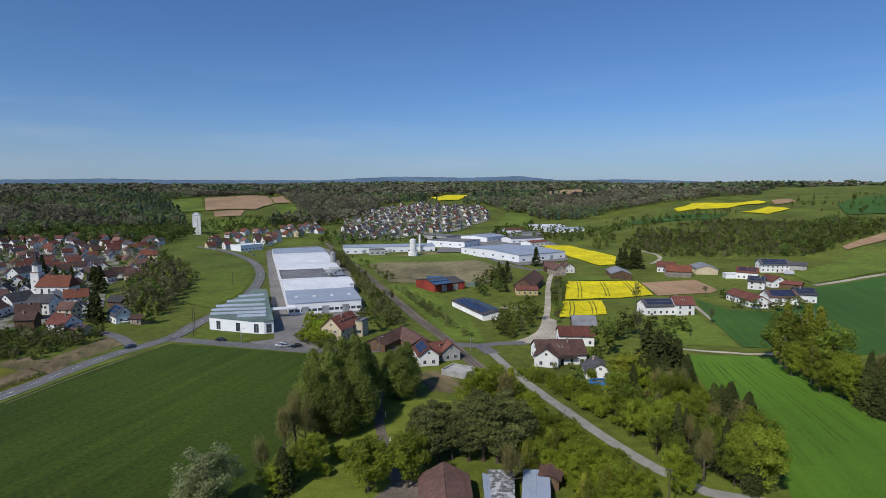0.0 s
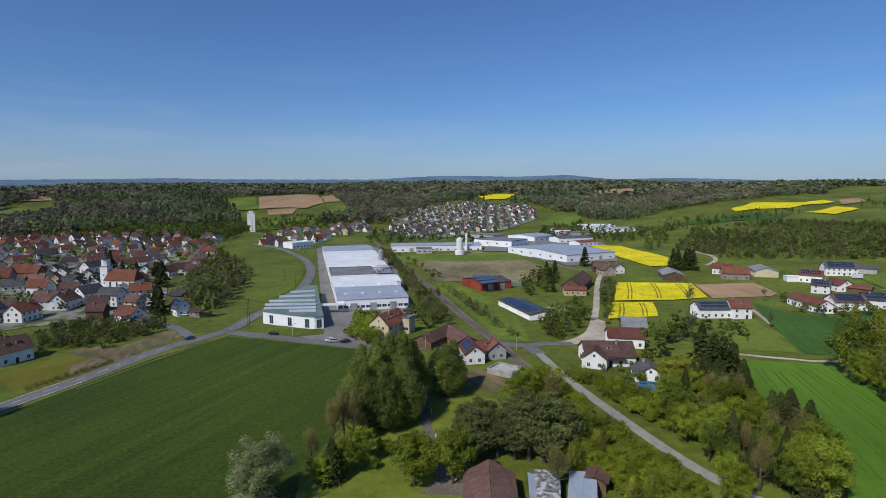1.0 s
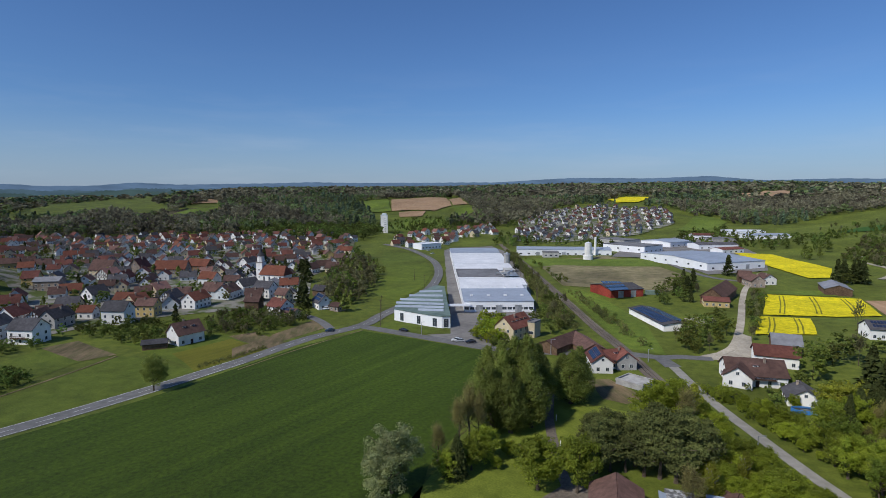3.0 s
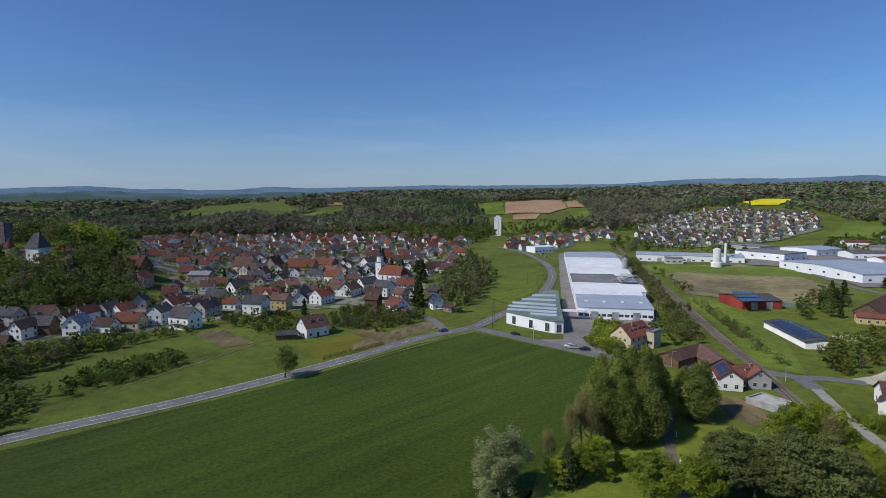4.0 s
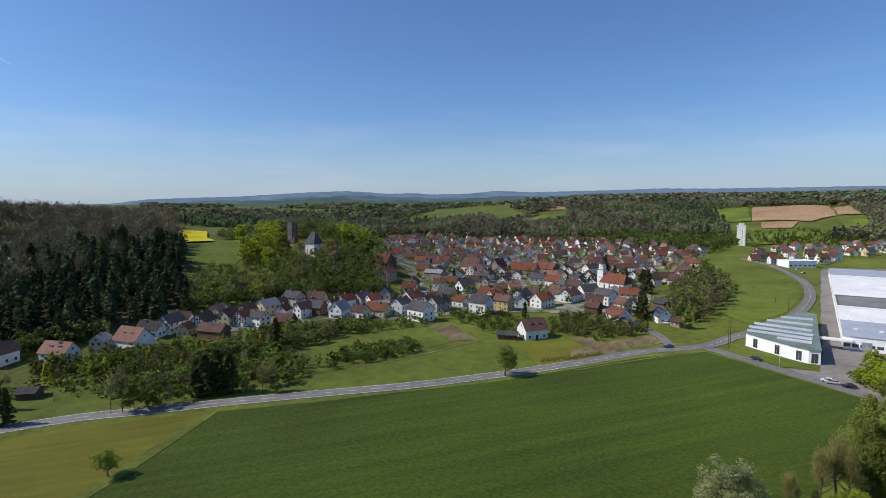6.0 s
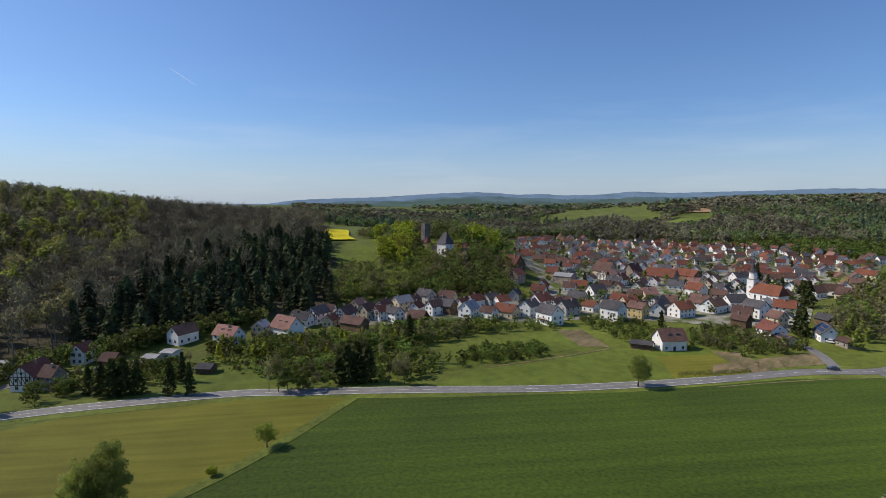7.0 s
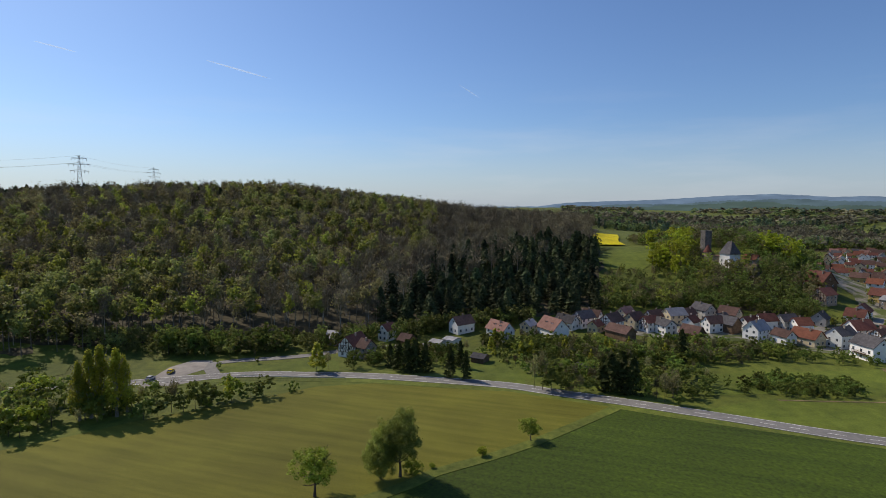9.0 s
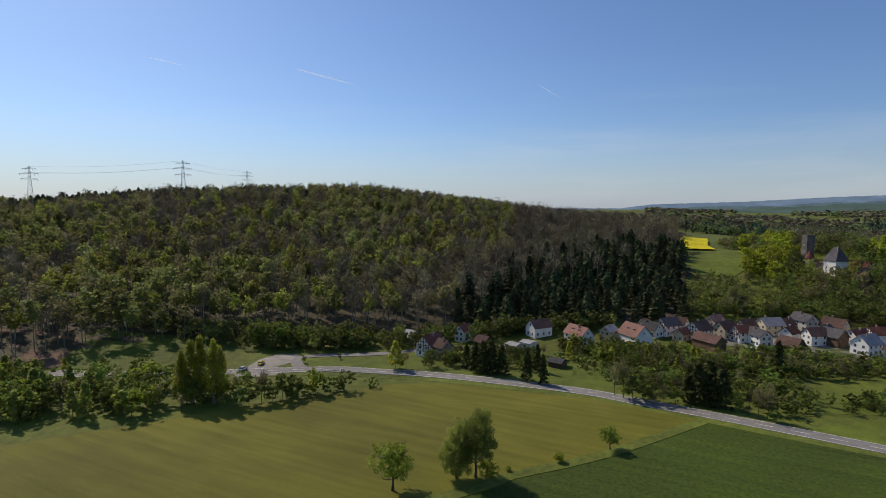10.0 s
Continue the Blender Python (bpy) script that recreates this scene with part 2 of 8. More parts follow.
WALLS = {
    "white": surf("white_render", (0.745, 0.728, 0.685), (0.845, 0.828, 0.785), 0.4, 0.1, island=0.06, vary=0.10, bump=0.01, bump_scale=8, big_amount=0.08, fine=0.06),
    "cream": surf("cream_render", (0.551, 0.460, 0.299), (0.646, 0.552, 0.378), 0.4, 0.1, island=0.06, vary=0.12, bump=0.01, bump_scale=8, big_amount=0.1, fine=0.06),
    "yellow": surf("yellow_render", (0.468, 0.342, 0.132), (0.527, 0.414, 0.198), 0.4, 0.1, island=0.06, vary=0.1, bump=0.01, bump_scale=8, big_amount=0.1),
    "grey": surf("grey_render", (0.34, 0.33, 0.31), (0.46, 0.45, 0.43), 0.4, 0.1, island=0.06, vary=0.15, bump=0.01, bump_scale=8, big_amount=0.12),
    "blue": surf("pale_blue_render", (0.562, 0.606, 0.618), (0.688, 0.705, 0.676), 0.4, 0.1, island=0.06, vary=0.1, bump=0.01, bump_scale=8, big_amount=0.1),
    "wood": surf("weathered_boards", (0.10, 0.06, 0.035), (0.20, 0.13, 0.08), 1.2, 0.1, island=0.06, vary=0.2, stretch=6, bump=0.02, bump_scale=6),
    "red": surf("red_boards", (0.22, 0.035, 0.025), (0.32, 0.06, 0.04), 1.2, 0.1, island=0.06, vary=0.1, stretch=6, bump=0.02, bump_scale=6),
    "stone": surf("sandstone", (0.24, 0.19, 0.15), (0.38, 0.31, 0.25), 0.8, 0.1, island=0.06, vary=0.1, bump=0.04, bump_scale=2),
}
ROOFS = {
    "lichen": surf("lichen_spotted_sheet", (0.10, 0.10, 0.10), (0.42, 0.42, 0.42), 0.9, 0.2, ramp=(0.42, 0.60), bump=0.02, bump_scale=4, big_amount=0.25),
    "sheet": surf("pale_blue_sheet", (0.30, 0.35, 0.42), (0.42, 0.47, 0.54), 0.6, 0.1, rough=0.5, stretch=8, big_amount=0.15),
    "red": surf("red_clay_tiles", (0.118, 0.044, 0.034), (0.185, 0.072, 0.054), 0.8, 0.12, island=0.10, vary=0.25, bump=0.05, bump_scale=3.5, big_amount=0.22),
    "orange": surf("orange_clay_tiles", (0.150, 0.054, 0.034), (0.220, 0.082, 0.050), 0.8, 0.12, island=0.10, vary=0.2, bump=0.05, bump_scale=3.5, big_amount=0.2),
    "pink": surf("faded_pink_tiles", (0.245, 0.126, 0.098), (0.317, 0.175, 0.140), 0.8, 0.12, island=0.10, vary=0.12, bump=0.05, bump_scale=3.5, big_amount=0.15),
    "brown": surf("brown_tiles", (0.085, 0.049, 0.041), (0.140, 0.080, 0.064), 0.8, 0.12, island=0.10, vary=0.3, bump=0.05, bump_scale=3.5, big_amount=0.22),
    "dark": surf("dark_grey_tiles", (0.055, 0.052, 0.055), (0.10, 0.095, 0.10), 0.8, 0.12, island=0.10, vary=0.3, bump=0.05, bump_scale=3.5, big_amount=0.2),
    "grey": surf("grey_sheet_roof", (0.20, 0.20, 0.21), (0.29, 0.29, 0.30), 0.5, 0.08, island=0.10, vary=0.15, bump=0.02, bump_scale=3, big_amount=0.15, rough=0.6),
}
TIMBER = surf("dark_timber", (0.05, 0.028, 0.018), (0.09, 0.05, 0.03), 2, 0.2)
WHITE_ROOF = surf("white_sheet_roof", (0.66, 0.67, 0.68), (0.78, 0.78, 0.78), 0.12, 0.03, rough=0.6, big_amount=0.08, bump=0.01)
BLUE_ROOF = surf("blue_grey_sheet", (0.30, 0.34, 0.40), (0.38, 0.42, 0.48), 0.2, 0.05, rough=0.5, big_amount=0.08, bump=0.01)
GREEN_ROOF = surf("patina_copper_roof", (0.12, 0.17, 0.14), (0.20, 0.26, 0.22), 0.3, 0.08, rough=0.6, big_amount=0.2)
GREY_ROOF = surf("bitumen_roof", (0.13, 0.13, 0.135), (0.20, 0.20, 0.205), 0.3, 0.08, big_amount=0.2)
CONCRETE = surf("concrete", (0.30, 0.29, 0.27), (0.42, 0.41, 0.39), 0.6, 0.1, bump=0.01)
METAL = surf("galvanised_steel", (0.35, 0.36, 0.37), (0.48, 0.49, 0.50), 1, 0.2, rough=0.5, metal=0.5)
GLASS = surf("window_glass", (0.035, 0.045, 0.055), (0.06, 0.07, 0.085), 0.5, 0.1, rough=0.12, spec=0.6, fine=0)
SOLAR = surf("solar_cells", (0.018, 0.030, 0.065), (0.030, 0.045, 0.095), 0.6, 0.2, rough=0.2, spec=0.6, fine=0)
FRAME = surf("white_frame", (0.6, 0.6, 0.58), (0.72, 0.72, 0.7), 2, 0.3, rough=0.5, fine=0)
BARK = surf("bark", (0.06, 0.045, 0.03), (0.14, 0.11, 0.08), 3, 0.3, vary=0.2)
PALE_BARK = surf("pale_bark", (0.20, 0.18, 0.14), (0.34, 0.31, 0.26), 3, 0.3, vary=0.2)
GREY_BARK = surf("grey_bark", (0.11, 0.095, 0.075), (0.20, 0.18, 0.145), 3, 0.3, vary=0.2)
LEAVES = {
    "leafy": surf("green_leaves", (0.176, 0.222, 0.021), (0.318, 0.366, 0.042), 0.7, 0.12, vary=0.30, island=0.16, translucent=0.5, rough=0.6, tone=0.35),
    "bright": surf("fresh_leaves", (0.214, 0.268, 0.021), (0.345, 0.395, 0.040), 0.7, 0.12, vary=0.25, island=0.16, translucent=0.5, rough=0.6, tone=0.35),
    "poplar": surf("poplar_leaves", (0.140, 0.176, 0.034), (0.245, 0.282, 0.064), 0.7, 0.12, vary=0.2, island=0.16, translucent=0.5, rough=0.6),
    "willow": surf("silvery_leaves", (0.30, 0.332, 0.135), (0.465, 0.50, 0.24), 0.7, 0.2, vary=0.2, island=0.2, translucent=0.5, rough=0.6),
    "gold": surf("golden_young_leaves", (0.222, 0.242, 0.026), (0.348, 0.347, 0.045), 0.7, 0.12, vary=0.2, island=0.16, translucent=0.5, rough=0.6),
    "spruce": surf("spruce_needles", (0.040, 0.053, 0.013), (0.081, 0.095, 0.024), 0.8, 0.15, vary=0.25, island=0.16, translucent=0.2),
    "pine": surf("pine_needles", (0.090, 0.106, 0.030), (0.164, 0.178, 0.054), 0.8, 0.15, vary=0.25, island=0.16, translucent=0.2),
    "young": surf("thin_young_leaves", (0.158, 0.217, 0.026), (0.276, 0.342, 0.050), 0.7, 0.12, vary=0.2, island=0.16, translucent=0.5, rough=0.6),
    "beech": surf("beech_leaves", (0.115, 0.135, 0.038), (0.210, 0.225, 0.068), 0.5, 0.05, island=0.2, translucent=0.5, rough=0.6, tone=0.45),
    "fresh_beech": surf("fresh_beech_leaves", (0.148, 0.176, 0.030), (0.240, 0.264, 0.054), 0.5, 0.05, island=0.2, translucent=0.55, rough=0.6, tone=0.35),
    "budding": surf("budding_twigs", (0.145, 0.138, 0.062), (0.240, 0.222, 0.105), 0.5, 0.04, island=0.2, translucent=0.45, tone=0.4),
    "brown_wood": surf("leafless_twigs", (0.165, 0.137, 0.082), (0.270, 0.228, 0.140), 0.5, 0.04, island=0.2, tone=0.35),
    "wood_spruce": surf("plantation_needles", (0.042, 0.058, 0.024), (0.090, 0.110, 0.044), 0.8, 0.05, island=0.2, translucent=0.15, tone=0.5),
    "castle_leaves": surf("castle_wood_leaves", (0.086, 0.122, 0.025), (0.168, 0.212, 0.046), 0.7, 0.08, island=0.2, translucent=0.4, rough=0.6, tone=0.5),
    # far woods: distance haze is put into these paled, bluish leaf colours
    "hazed_green": surf("hazed_far_leaves", (0.130, 0.168, 0.066), (0.210, 0.262, 0.104), 0.2, 0.01, island=0.10, translucent=0.3, big_amount=0.3, tone=0.45),
    "hazed_brown": surf("hazed_far_twigs", (0.150, 0.140, 0.090), (0.226, 0.208, 0.134), 0.2, 0.01, island=0.08, translucent=0.2, big_amount=0.3, tone=0.45),
    "hazed_dark": surf("hazed_far_needles", (0.076, 0.112, 0.064), (0.138, 0.188, 0.106), 0.2, 0.01, island=0.18, translucent=0.1, big_amount=0.2, tone=0.45),
    "bare": surf("bud_brown_twigs", (0.157, 0.145, 0.049), (0.278, 0.241, 0.086), 0.8, 0.15, vary=0.3, island=0.3, translucent=0.3),
}


# ---- building blocks ----
class Shape:
    """Gathers faces for one mesh."""

    def __init__(self):
        self.v, self.f, self.m = [], [], []

    def add(self, verts, faces, slot=0):
        k = len(self.v)
        self.v += [tuple(p) for p in verts]
        self.f += [tuple(k + i for i in f) for f in faces]
        self.m += [slot] * len(faces)
        return self

    def box(self, x0, y0, z0, x1, y1, z1, slot=0):
        return self.add([(x, y, z) for z in (z0, z1) for y in (y0, y1) for x in (x0, x1)],
                        [(0, 2, 3, 1), (4, 5, 7, 6), (0, 1, 5, 4), (1, 3, 7, 5), (3, 2, 6, 7), (2, 0, 4, 6)], slot)

    def prism(self, poly, z0, z1, slot=0):
        n = len(poly)
        v = [(x, y, z0) for x, y in poly] + [(x, y, z1) for x, y in poly]
        f = [tuple(range(n - 1, -1, -1)), tuple(range(n, 2 * n))] + [(i, (i + 1) % n, n + (i + 1) % n, n + i) for i in range(n)]
        return self.add(v, f, slot)

    def tube(self, x, y, z0, z1, r0, r1, n=10, slot=0):
        v = [(x + r * math.cos(2 * math.pi * i / n), y + r * math.sin(2 * math.pi * i / n), z) for z, r in ((z0, r0), (z1, r1)) for i in range(n)]
        f = [(i, (i + 1) % n, n + (i + 1) % n, n + i) for i in range(n)] + [tuple(range(n - 1, -1, -1)), tuple(range(n, 2 * n))]
        return self.add(v, f, slot)

    def bar(self, a, b, w, slot=0):
        """A square bar from a to b."""
        a, b = Vector(a), Vector(b)
        d = (b - a).normalized()
        s = d.cross(Vector((0, 0, 1)) if abs(d.z) < 0.9 else Vector((1, 0, 0))).normalized() * w / 2
        u = d.cross(s.normalized()).normalized() * w / 2
        v = [p + i * s + j * u for p in (a, b) for i, j in ((-1, -1), (1, -1), (1, 1), (-1, 1))]
        return self.add(v, [(0, 1, 2, 3), (7, 6, 5, 4), (0, 4, 5, 1), (1, 5, 6, 2), (2, 6, 7, 3), (3, 7, 4, 0)], slot)

    def mesh(self, name, *mats):
        me = bpy.data.meshes.new(name)
        me.from_pydata(self.v, [], self.f)
        for m in mats:
            me.materials.append(m)
        if len(mats) > 1:
            me.polygons.foreach_set("material_index", self.m)
        me.update()
        return me


def part(name, shape, material, parent, label="", m=None):
    """Links a shape (or a ready mesh) as one mesh object under a thing."""
    me = shape if isinstance(shape, bpy.types.Mesh) else shape.mesh(name, material)
    ob = new(name, me)
    ob.parent = parent
    if m is not None:
        ob.matrix_basis = m
    return tagged(ob, label) if label else ob


def thing(name, x, y, turn=0.0, label="", category="", group="", z=None):
    ob = new(name)
    ob.empty_display_size = 0.5
    ob.matrix_basis = pose(x, y, float(ground_z(x, y)) if z is None else z, 0, 0, turn)
    return tagged(ob, label, category, group)


def lift(x, y):
    """How far a field lies over the sheet of ground."""
    return 0.06 + 0.0012 * np.clip(np.hypot(x, y) - 200, 0, None)


def smooth(points, step=6.0):
    """A smooth line through points."""
    p = [Vector((*q, 0)) for q in points]
    p = [2 * p[0] - p[1]] + p + [2 * p[-1] - p[-2]]
    out = []
    for a, b, c, d in zip(p, p[1:], p[2:], p[3:]):
        n = max(1, int((c - b).length / step))
        for i in range(n):
            t = i / n
            out.append(0.5 * ((2 * b) + (c - a) * t + (2 * a - 5 * b + 4 * c - d) * t * t + (3 * b - a - 3 * c + d) * t ** 3))
    return out + [p[-2]]


def field(name, corners, material, label, category="field", up=0.0, cell=12.0, rough_edge=0.5, kind="structure"):
    """A patch of land with uneven edges, laid on the ground."""
    rng = random.Random(len(name) + int(abs(corners[0][0]) * 10))
    edge = []
    for (ax, ay), (bx, by) in zip(corners, corners[1:] + corners[:1]):
        n = max(1, int(math.hypot(bx - ax, by - ay) / cell))
        for i in range(n):
            j = rough_edge if i else 0
            edge.append(Vector((ax + (bx - ax) * i / n + rng.uniform(-j, j), ay + (by - ay) * i / n + rng.uniform(-j, j))))
    xs, ys = [p.x for p in edge], [p.y for p in edge]
    inner = []
    step = max(cell, (max(xs) - min(xs) + max(ys) - min(ys)) / 90)
    x = min(xs) + step * 0.5
    while x < max(xs):
        y = min(ys) + step * 0.5
        while y < max(ys):
            inner.append(Vector((x + rng.uniform(-1, 1), y + rng.uniform(-1, 1))))
            y += step
        x += step
    n = len(edge)
    v, _, f, *_ = geometry.delaunay_2d_cdt(edge + inner, [], [list(range(n))], 1, 0.01)
    vx, vy = np.array([p.x for p in v]), np.array([p.y for p in v])
    vz = ground_z(vx, vy) + lift(vx, vy) + up
    me = bpy.data.meshes.new(name)
    me.from_pydata(list(zip(vx.tolist(), vy.tolist(), vz.tolist())), [], [tuple(q) for q in f])
    me.materials.append(material)
    me.update()
    return tagged(new(name, me), label, category, kind=kind)


def strip(name, points, width, material, label, category="road", up=0.09, kind="structure", step=6.0, off=0.0, widths=None):
    """A ribbon along a smooth line, with a real edge."""
    line = smooth(points, step)
    s = Shape()
    n = len(line)
    rows = []
    for i, p in enumerate(line):
        d = (line[min(i + 1, n - 1)] - line[max(i - 1, 0)]).normalized()
        side = Vector((-d.y, d.x, 0))
        w = width if widths is None else widths[0] + (widths[1] - widths[0]) * i / (n - 1)
        for k in (-0.5, 0.5):
            q = p + side * (off + k * w)
            rows.append((q.x, q.y))
    a = np.array(rows)
    z = ground_z(a[:, 0], a[:, 1]) + lift(a[:, 0], a[:, 1]) + up
    v = [(x, y, h) for (x, y), h in zip(rows, z)] + [(x, y, h - 0.3) for (x, y), h in zip(rows, z)]
    f, m = [], 2 * n
    for i in range(n - 1):
        k = 2 * i
        f += [(k + 1, k, k + 2, k + 3), (k, m + k, m + k + 2, k + 2), (k + 3, m + k + 3, m + k + 1, k + 1)]
    s.add(v, f)
    return tagged(new(name, s.mesh(name, material)), label, category, kind=kind)


def dashes(name, points, width, dash, gap, material, label, off=0.0, up=0.12):
    """Painted marks along a line, one mesh."""
    line = smooth(points, 1.5)
    s, run = Shape(), 0.0
    for a, b in zip(line, line[1:]):
        d = b - a
        if d.length < 1e-3:
            continue
        if gap == 0 or run % (dash + gap) < dash:
            side = Vector((-d.y, d.x, 0)).normalized()
            q = [a + side * (off - width / 2), b + side * (off - width / 2), b + side * (off + width / 2), a + side * (off + width / 2)]
            s.add([(p.x, p.y, float(ground_z(p.x, p.y)) + float(lift(p.x, p.y)) + up) for p in q], [(0, 1, 2, 3)])
        run += d.length
    return tagged(new(name, s.mesh(name, material)), label, "road marking", kind="structure")


def inside(poly, x, y):
    hit = False
    for (ax, ay), (bx, by) in zip(poly, poly[1:] + poly[:1]):
        if (ay > y) != (by > y) and x < (bx - ax) * (y - ay) / (by - ay) + ax:
            hit = not hit
    return hit


# ---- ground ----
gv = np.stack([GRID_X[:, 1:], GRID_Y[:, 1:], HEIGHTS[:, 1:]], -1).reshape(-1, 3)
nr = len(RING) - 1
gf = []
for i in range(N_AZ):
    j = (i + 1) % N_AZ
    gf += [(i * nr + k, i * nr + k + 1, j * nr + k + 1, j * nr + k) for k in range(nr - 1)]
gf.append(tuple(i * nr for i in range(N_AZ)))
gm = bpy.data.meshes.new("ground")
gm.from_pydata(gv.tolist(), [], gf)
gm.materials.append(GRASS)
gm.polygons.foreach_set("use_smooth", [True] * len(gf))
gm.update()
tagged(new("ground", gm), "green grassland of a wide valley with wooded hills", "ground", kind="structure")


# ---- land ----
MAIN_ROAD = [(-270.3, 600.5), (-218.3, 558.0), (-169.6, 482.4), (-140.5, 415.5), (-122.9, 350.9), (-116.3, 297.0), (-116.8, 252.7), (-116.9, 228.3),
             (-128.1, 200.1), (-134.8, 163.8), (-143.0, 129.1), (-152.6, 96.9), (-165.4, 65.4), (-175.8, 38.7), (-183.1, 17.4),
             (-189.8, -0.6), (-193.7, -26.1), (-196.6, -54.8), (-195.9, -79.3), (-194.0, -103.3), (-179.5, -144.7), (-166.9, -185.6), (-158.1, -207.8), (-100, -205), (-40, -260)]
strip("road", MAIN_ROAD, 6.8, ASPHALT, "grey two-lane asphalt country road through the valley")
dashes("lane_line", MAIN_ROAD, 0.16, 4.5, 4.5, PAINT, "broken white centre line on the asphalt")
dashes("edge_line", MAIN_ROAD[9:], 0.18, 4, 0, PAINT, "white edge line along the road", off=3.05)
dashes("edge_line", MAIN_ROAD[9:], 0.18, 4, 0, PAINT, "white edge line along the road", off=-3.05)
CROSS_ROAD = [(-116.0, 226.5), (-105.3, 224.1), (-89.2, 219.6), (-67.8, 213.9), (-49.8, 209.3), (-32.4, 209.5), (-10.0, 214.8), (3.7, 218.1), (15.1, 216.4),
              (19.2, 205.5), (23.9, 185.3), (29.5, 166.2), (35.9, 147.7), (41.9, 130.9), (48.0, 117.4), (54.8, 107.6), (95, 92), (125, 60)]
strip("road", CROSS_ROAD[:10], 6.0, ASPHALT, "grey asphalt side road to the level crossing")
LANE = surf("worn_pale_asphalt", (0.27, 0.25, 0.215), (0.36, 0.34, 0.30), 0.5, 0.05, rough=0.85, bump=0.01, bump_scale=9, big_amount=0.14)
strip("road", CROSS_ROAD[8:], 3.3, LANE, "narrow grey asphalt road past the gardens", up=0.08)
strip("road", [(15.1, 216.4), (22.4, 219.8), (34.1, 220.6)], 5.0, ASPHALT, "short asphalt link to the lane", up=0.075)
strip("lane", [(28.1, 218.9), (42.9, 237.1), (54.5, 281.0), (68.0, 348.5), (78.7, 395.7), (92.4, 440.0)], 3.4, GRAVEL, "pale gravel farm lane", up=0.07)
strip("road", [(-127.6, 218.2), (-141.3, 231.1), (-155.8, 239.7), (-172.6, 242.3), (-193.3, 233.5)], 4.5, ASPHALT, "asphalt village street off the main road", up=0.07)
strip("cycle_path", [(-112.3, 220.3), (-119.1, 199.0), (-124.6, 178.2), (-129.3, 155.2)], 0.6, PLOT, "narrow grey path beside the road", category="path", up=0.04)
strip("road", [(-191.0, -113.3), (-199.9, -119.7), (-207.5, -122.6), (-212.4, -114.1), (-218.2, -96.5), (-224.6, -83.5), (-236.6, -65.9), (-246.8, -35.4)], 5.0, ASPHALT, "grey old village street under the wood", up=0.06)
strip("farm_track", [(92.7, 212.4), (103.2, 208.5), (113.1, 206.2), (125.3, 204.7), (163.8, 215.6)], 1.8, GRAVEL, "pale farm track between fields", category="track", up=0.05)
strip("farm_track", [(242.6, 352.6), (275.3, 367.0), (317.0, 386.4)], 3.5, GRAVEL, "pale farm track on the slope", category="track", up=0.05)
strip("farm_track", [(176.4, 459.0), (193.9, 484.1), (200.6, 511.7), (198.3, 550.4), (213.8, 602.8)], 3.5, GRAVEL, "winding gravel track up the slope", category="track", up=0.05)
strip("farm_track", [(125.9, 225.8), (129.7, 247.3), (132.3, 265.5), (138.1, 295.4)], 2.0, GRAVEL, "faint pale field track", category="track", up=0.03)
strip("field_path", [(-182.4, 91.4), (-182.6, 112.0), (-183.6, 136.3), (-185.4, 154.8)], 0.9, PLOT, "pale earth path beside the gardens", category="path", up=0.04)
strip("driveway", [(-20.1, 166.3), (-18.0, 146.4), (-14.9, 130.8), (-11.5, 116.8), (-8.5, 107.6)], 2.6, BALLAST, "brownish earth driveway in the garden", category="driveway", up=0.05)

field("meadow", [(-111.9, 219.4), (-124.2, 189.8), (-137.4, 123.8), (-156.6, 67.9), (-170.0, 33.4), (-155.1, 18.4), (-140.9, 3.4), (-130.8, -9.4), (-122.1, -22.1), (-115.2, -28.3), (-84, -66), (-40, -78),
                 (0, 0), (-30, 60), (-41.0, 110.3), (-39.1, 137.3), (-43.7, 171.0), (-48.6, 204.0), (-70.8, 210.2), (-93.5, 215.8)], MEADOW, "dark green meadow mown in stripes", rough_edge=0.3)
field("meadow", [(-171.0, 32.2), (-183.5, -0.9), (-185.4, -25.4), (-188.1, -51.0), (-182.8, -70.7), (-172.2, -83.5), (-160.4, -98.0), (-148.2, -115.2), (-124.9, -139.7), (-107.5, -161.2),
                 (-70, -185), (10, -120), (-40, -79), (-84.5, -66.6), (-115.5, -28.9), (-122.1, -22.8), (-130.7, -10.1), (-140.8, 2.6), (-155.0, 16.9)], STUBBLE, "yellowish meadow beside the country road", rough_edge=0.5)
field("meadow", [(-170.7, 62.0), (-182.2, 86.4), (-179.5, 115.5), (-183.3, 155.2), (-170.9, 155.3), (-142.6, 149.8), (-146.8, 130.0), (-154.4, 98.3)], PASTURE, "green pasture between road and gardens")
field("garden", [(-143.0, 151.6), (-176.7, 160.6), (-201.0, 170.6), (-173.6, 196.3), (-149.2, 191.7), (-134.6, 182.4)], PASTURE, "green garden lawn beside a house", category="lawn")
field("garden", [(-167.2, 163.7), (-160.0, 189.2), (-135.2, 179.7), (-142.6, 149.0)], STUBBLE, "dry olive-brown garden meadow beside a house", category="lawn", up=0.015)
field("tilled_plot", [(-224.6, 153.6), (-220.1, 166.5), (-186.9, 156.1), (-192.7, 145.0)], PLOT, "brown dug garden plot", category="plot", up=0.02)
field("tilled_plot", [(-164.2, 192.9), (-157.1, 202.0), (-131.7, 190.7), (-135.4, 181.5), (-152.1, 187.1)], PLOT, "pale brown dug garden plot", category="plot", up=0.02)
field("tilled_plot", [(-147.3, 199.8), (-144.6, 231.2), (-135.2, 225.9), (-135.3, 198.0)], PLOT, "brown vegetable plot by the junction", category="plot", up=0.02)
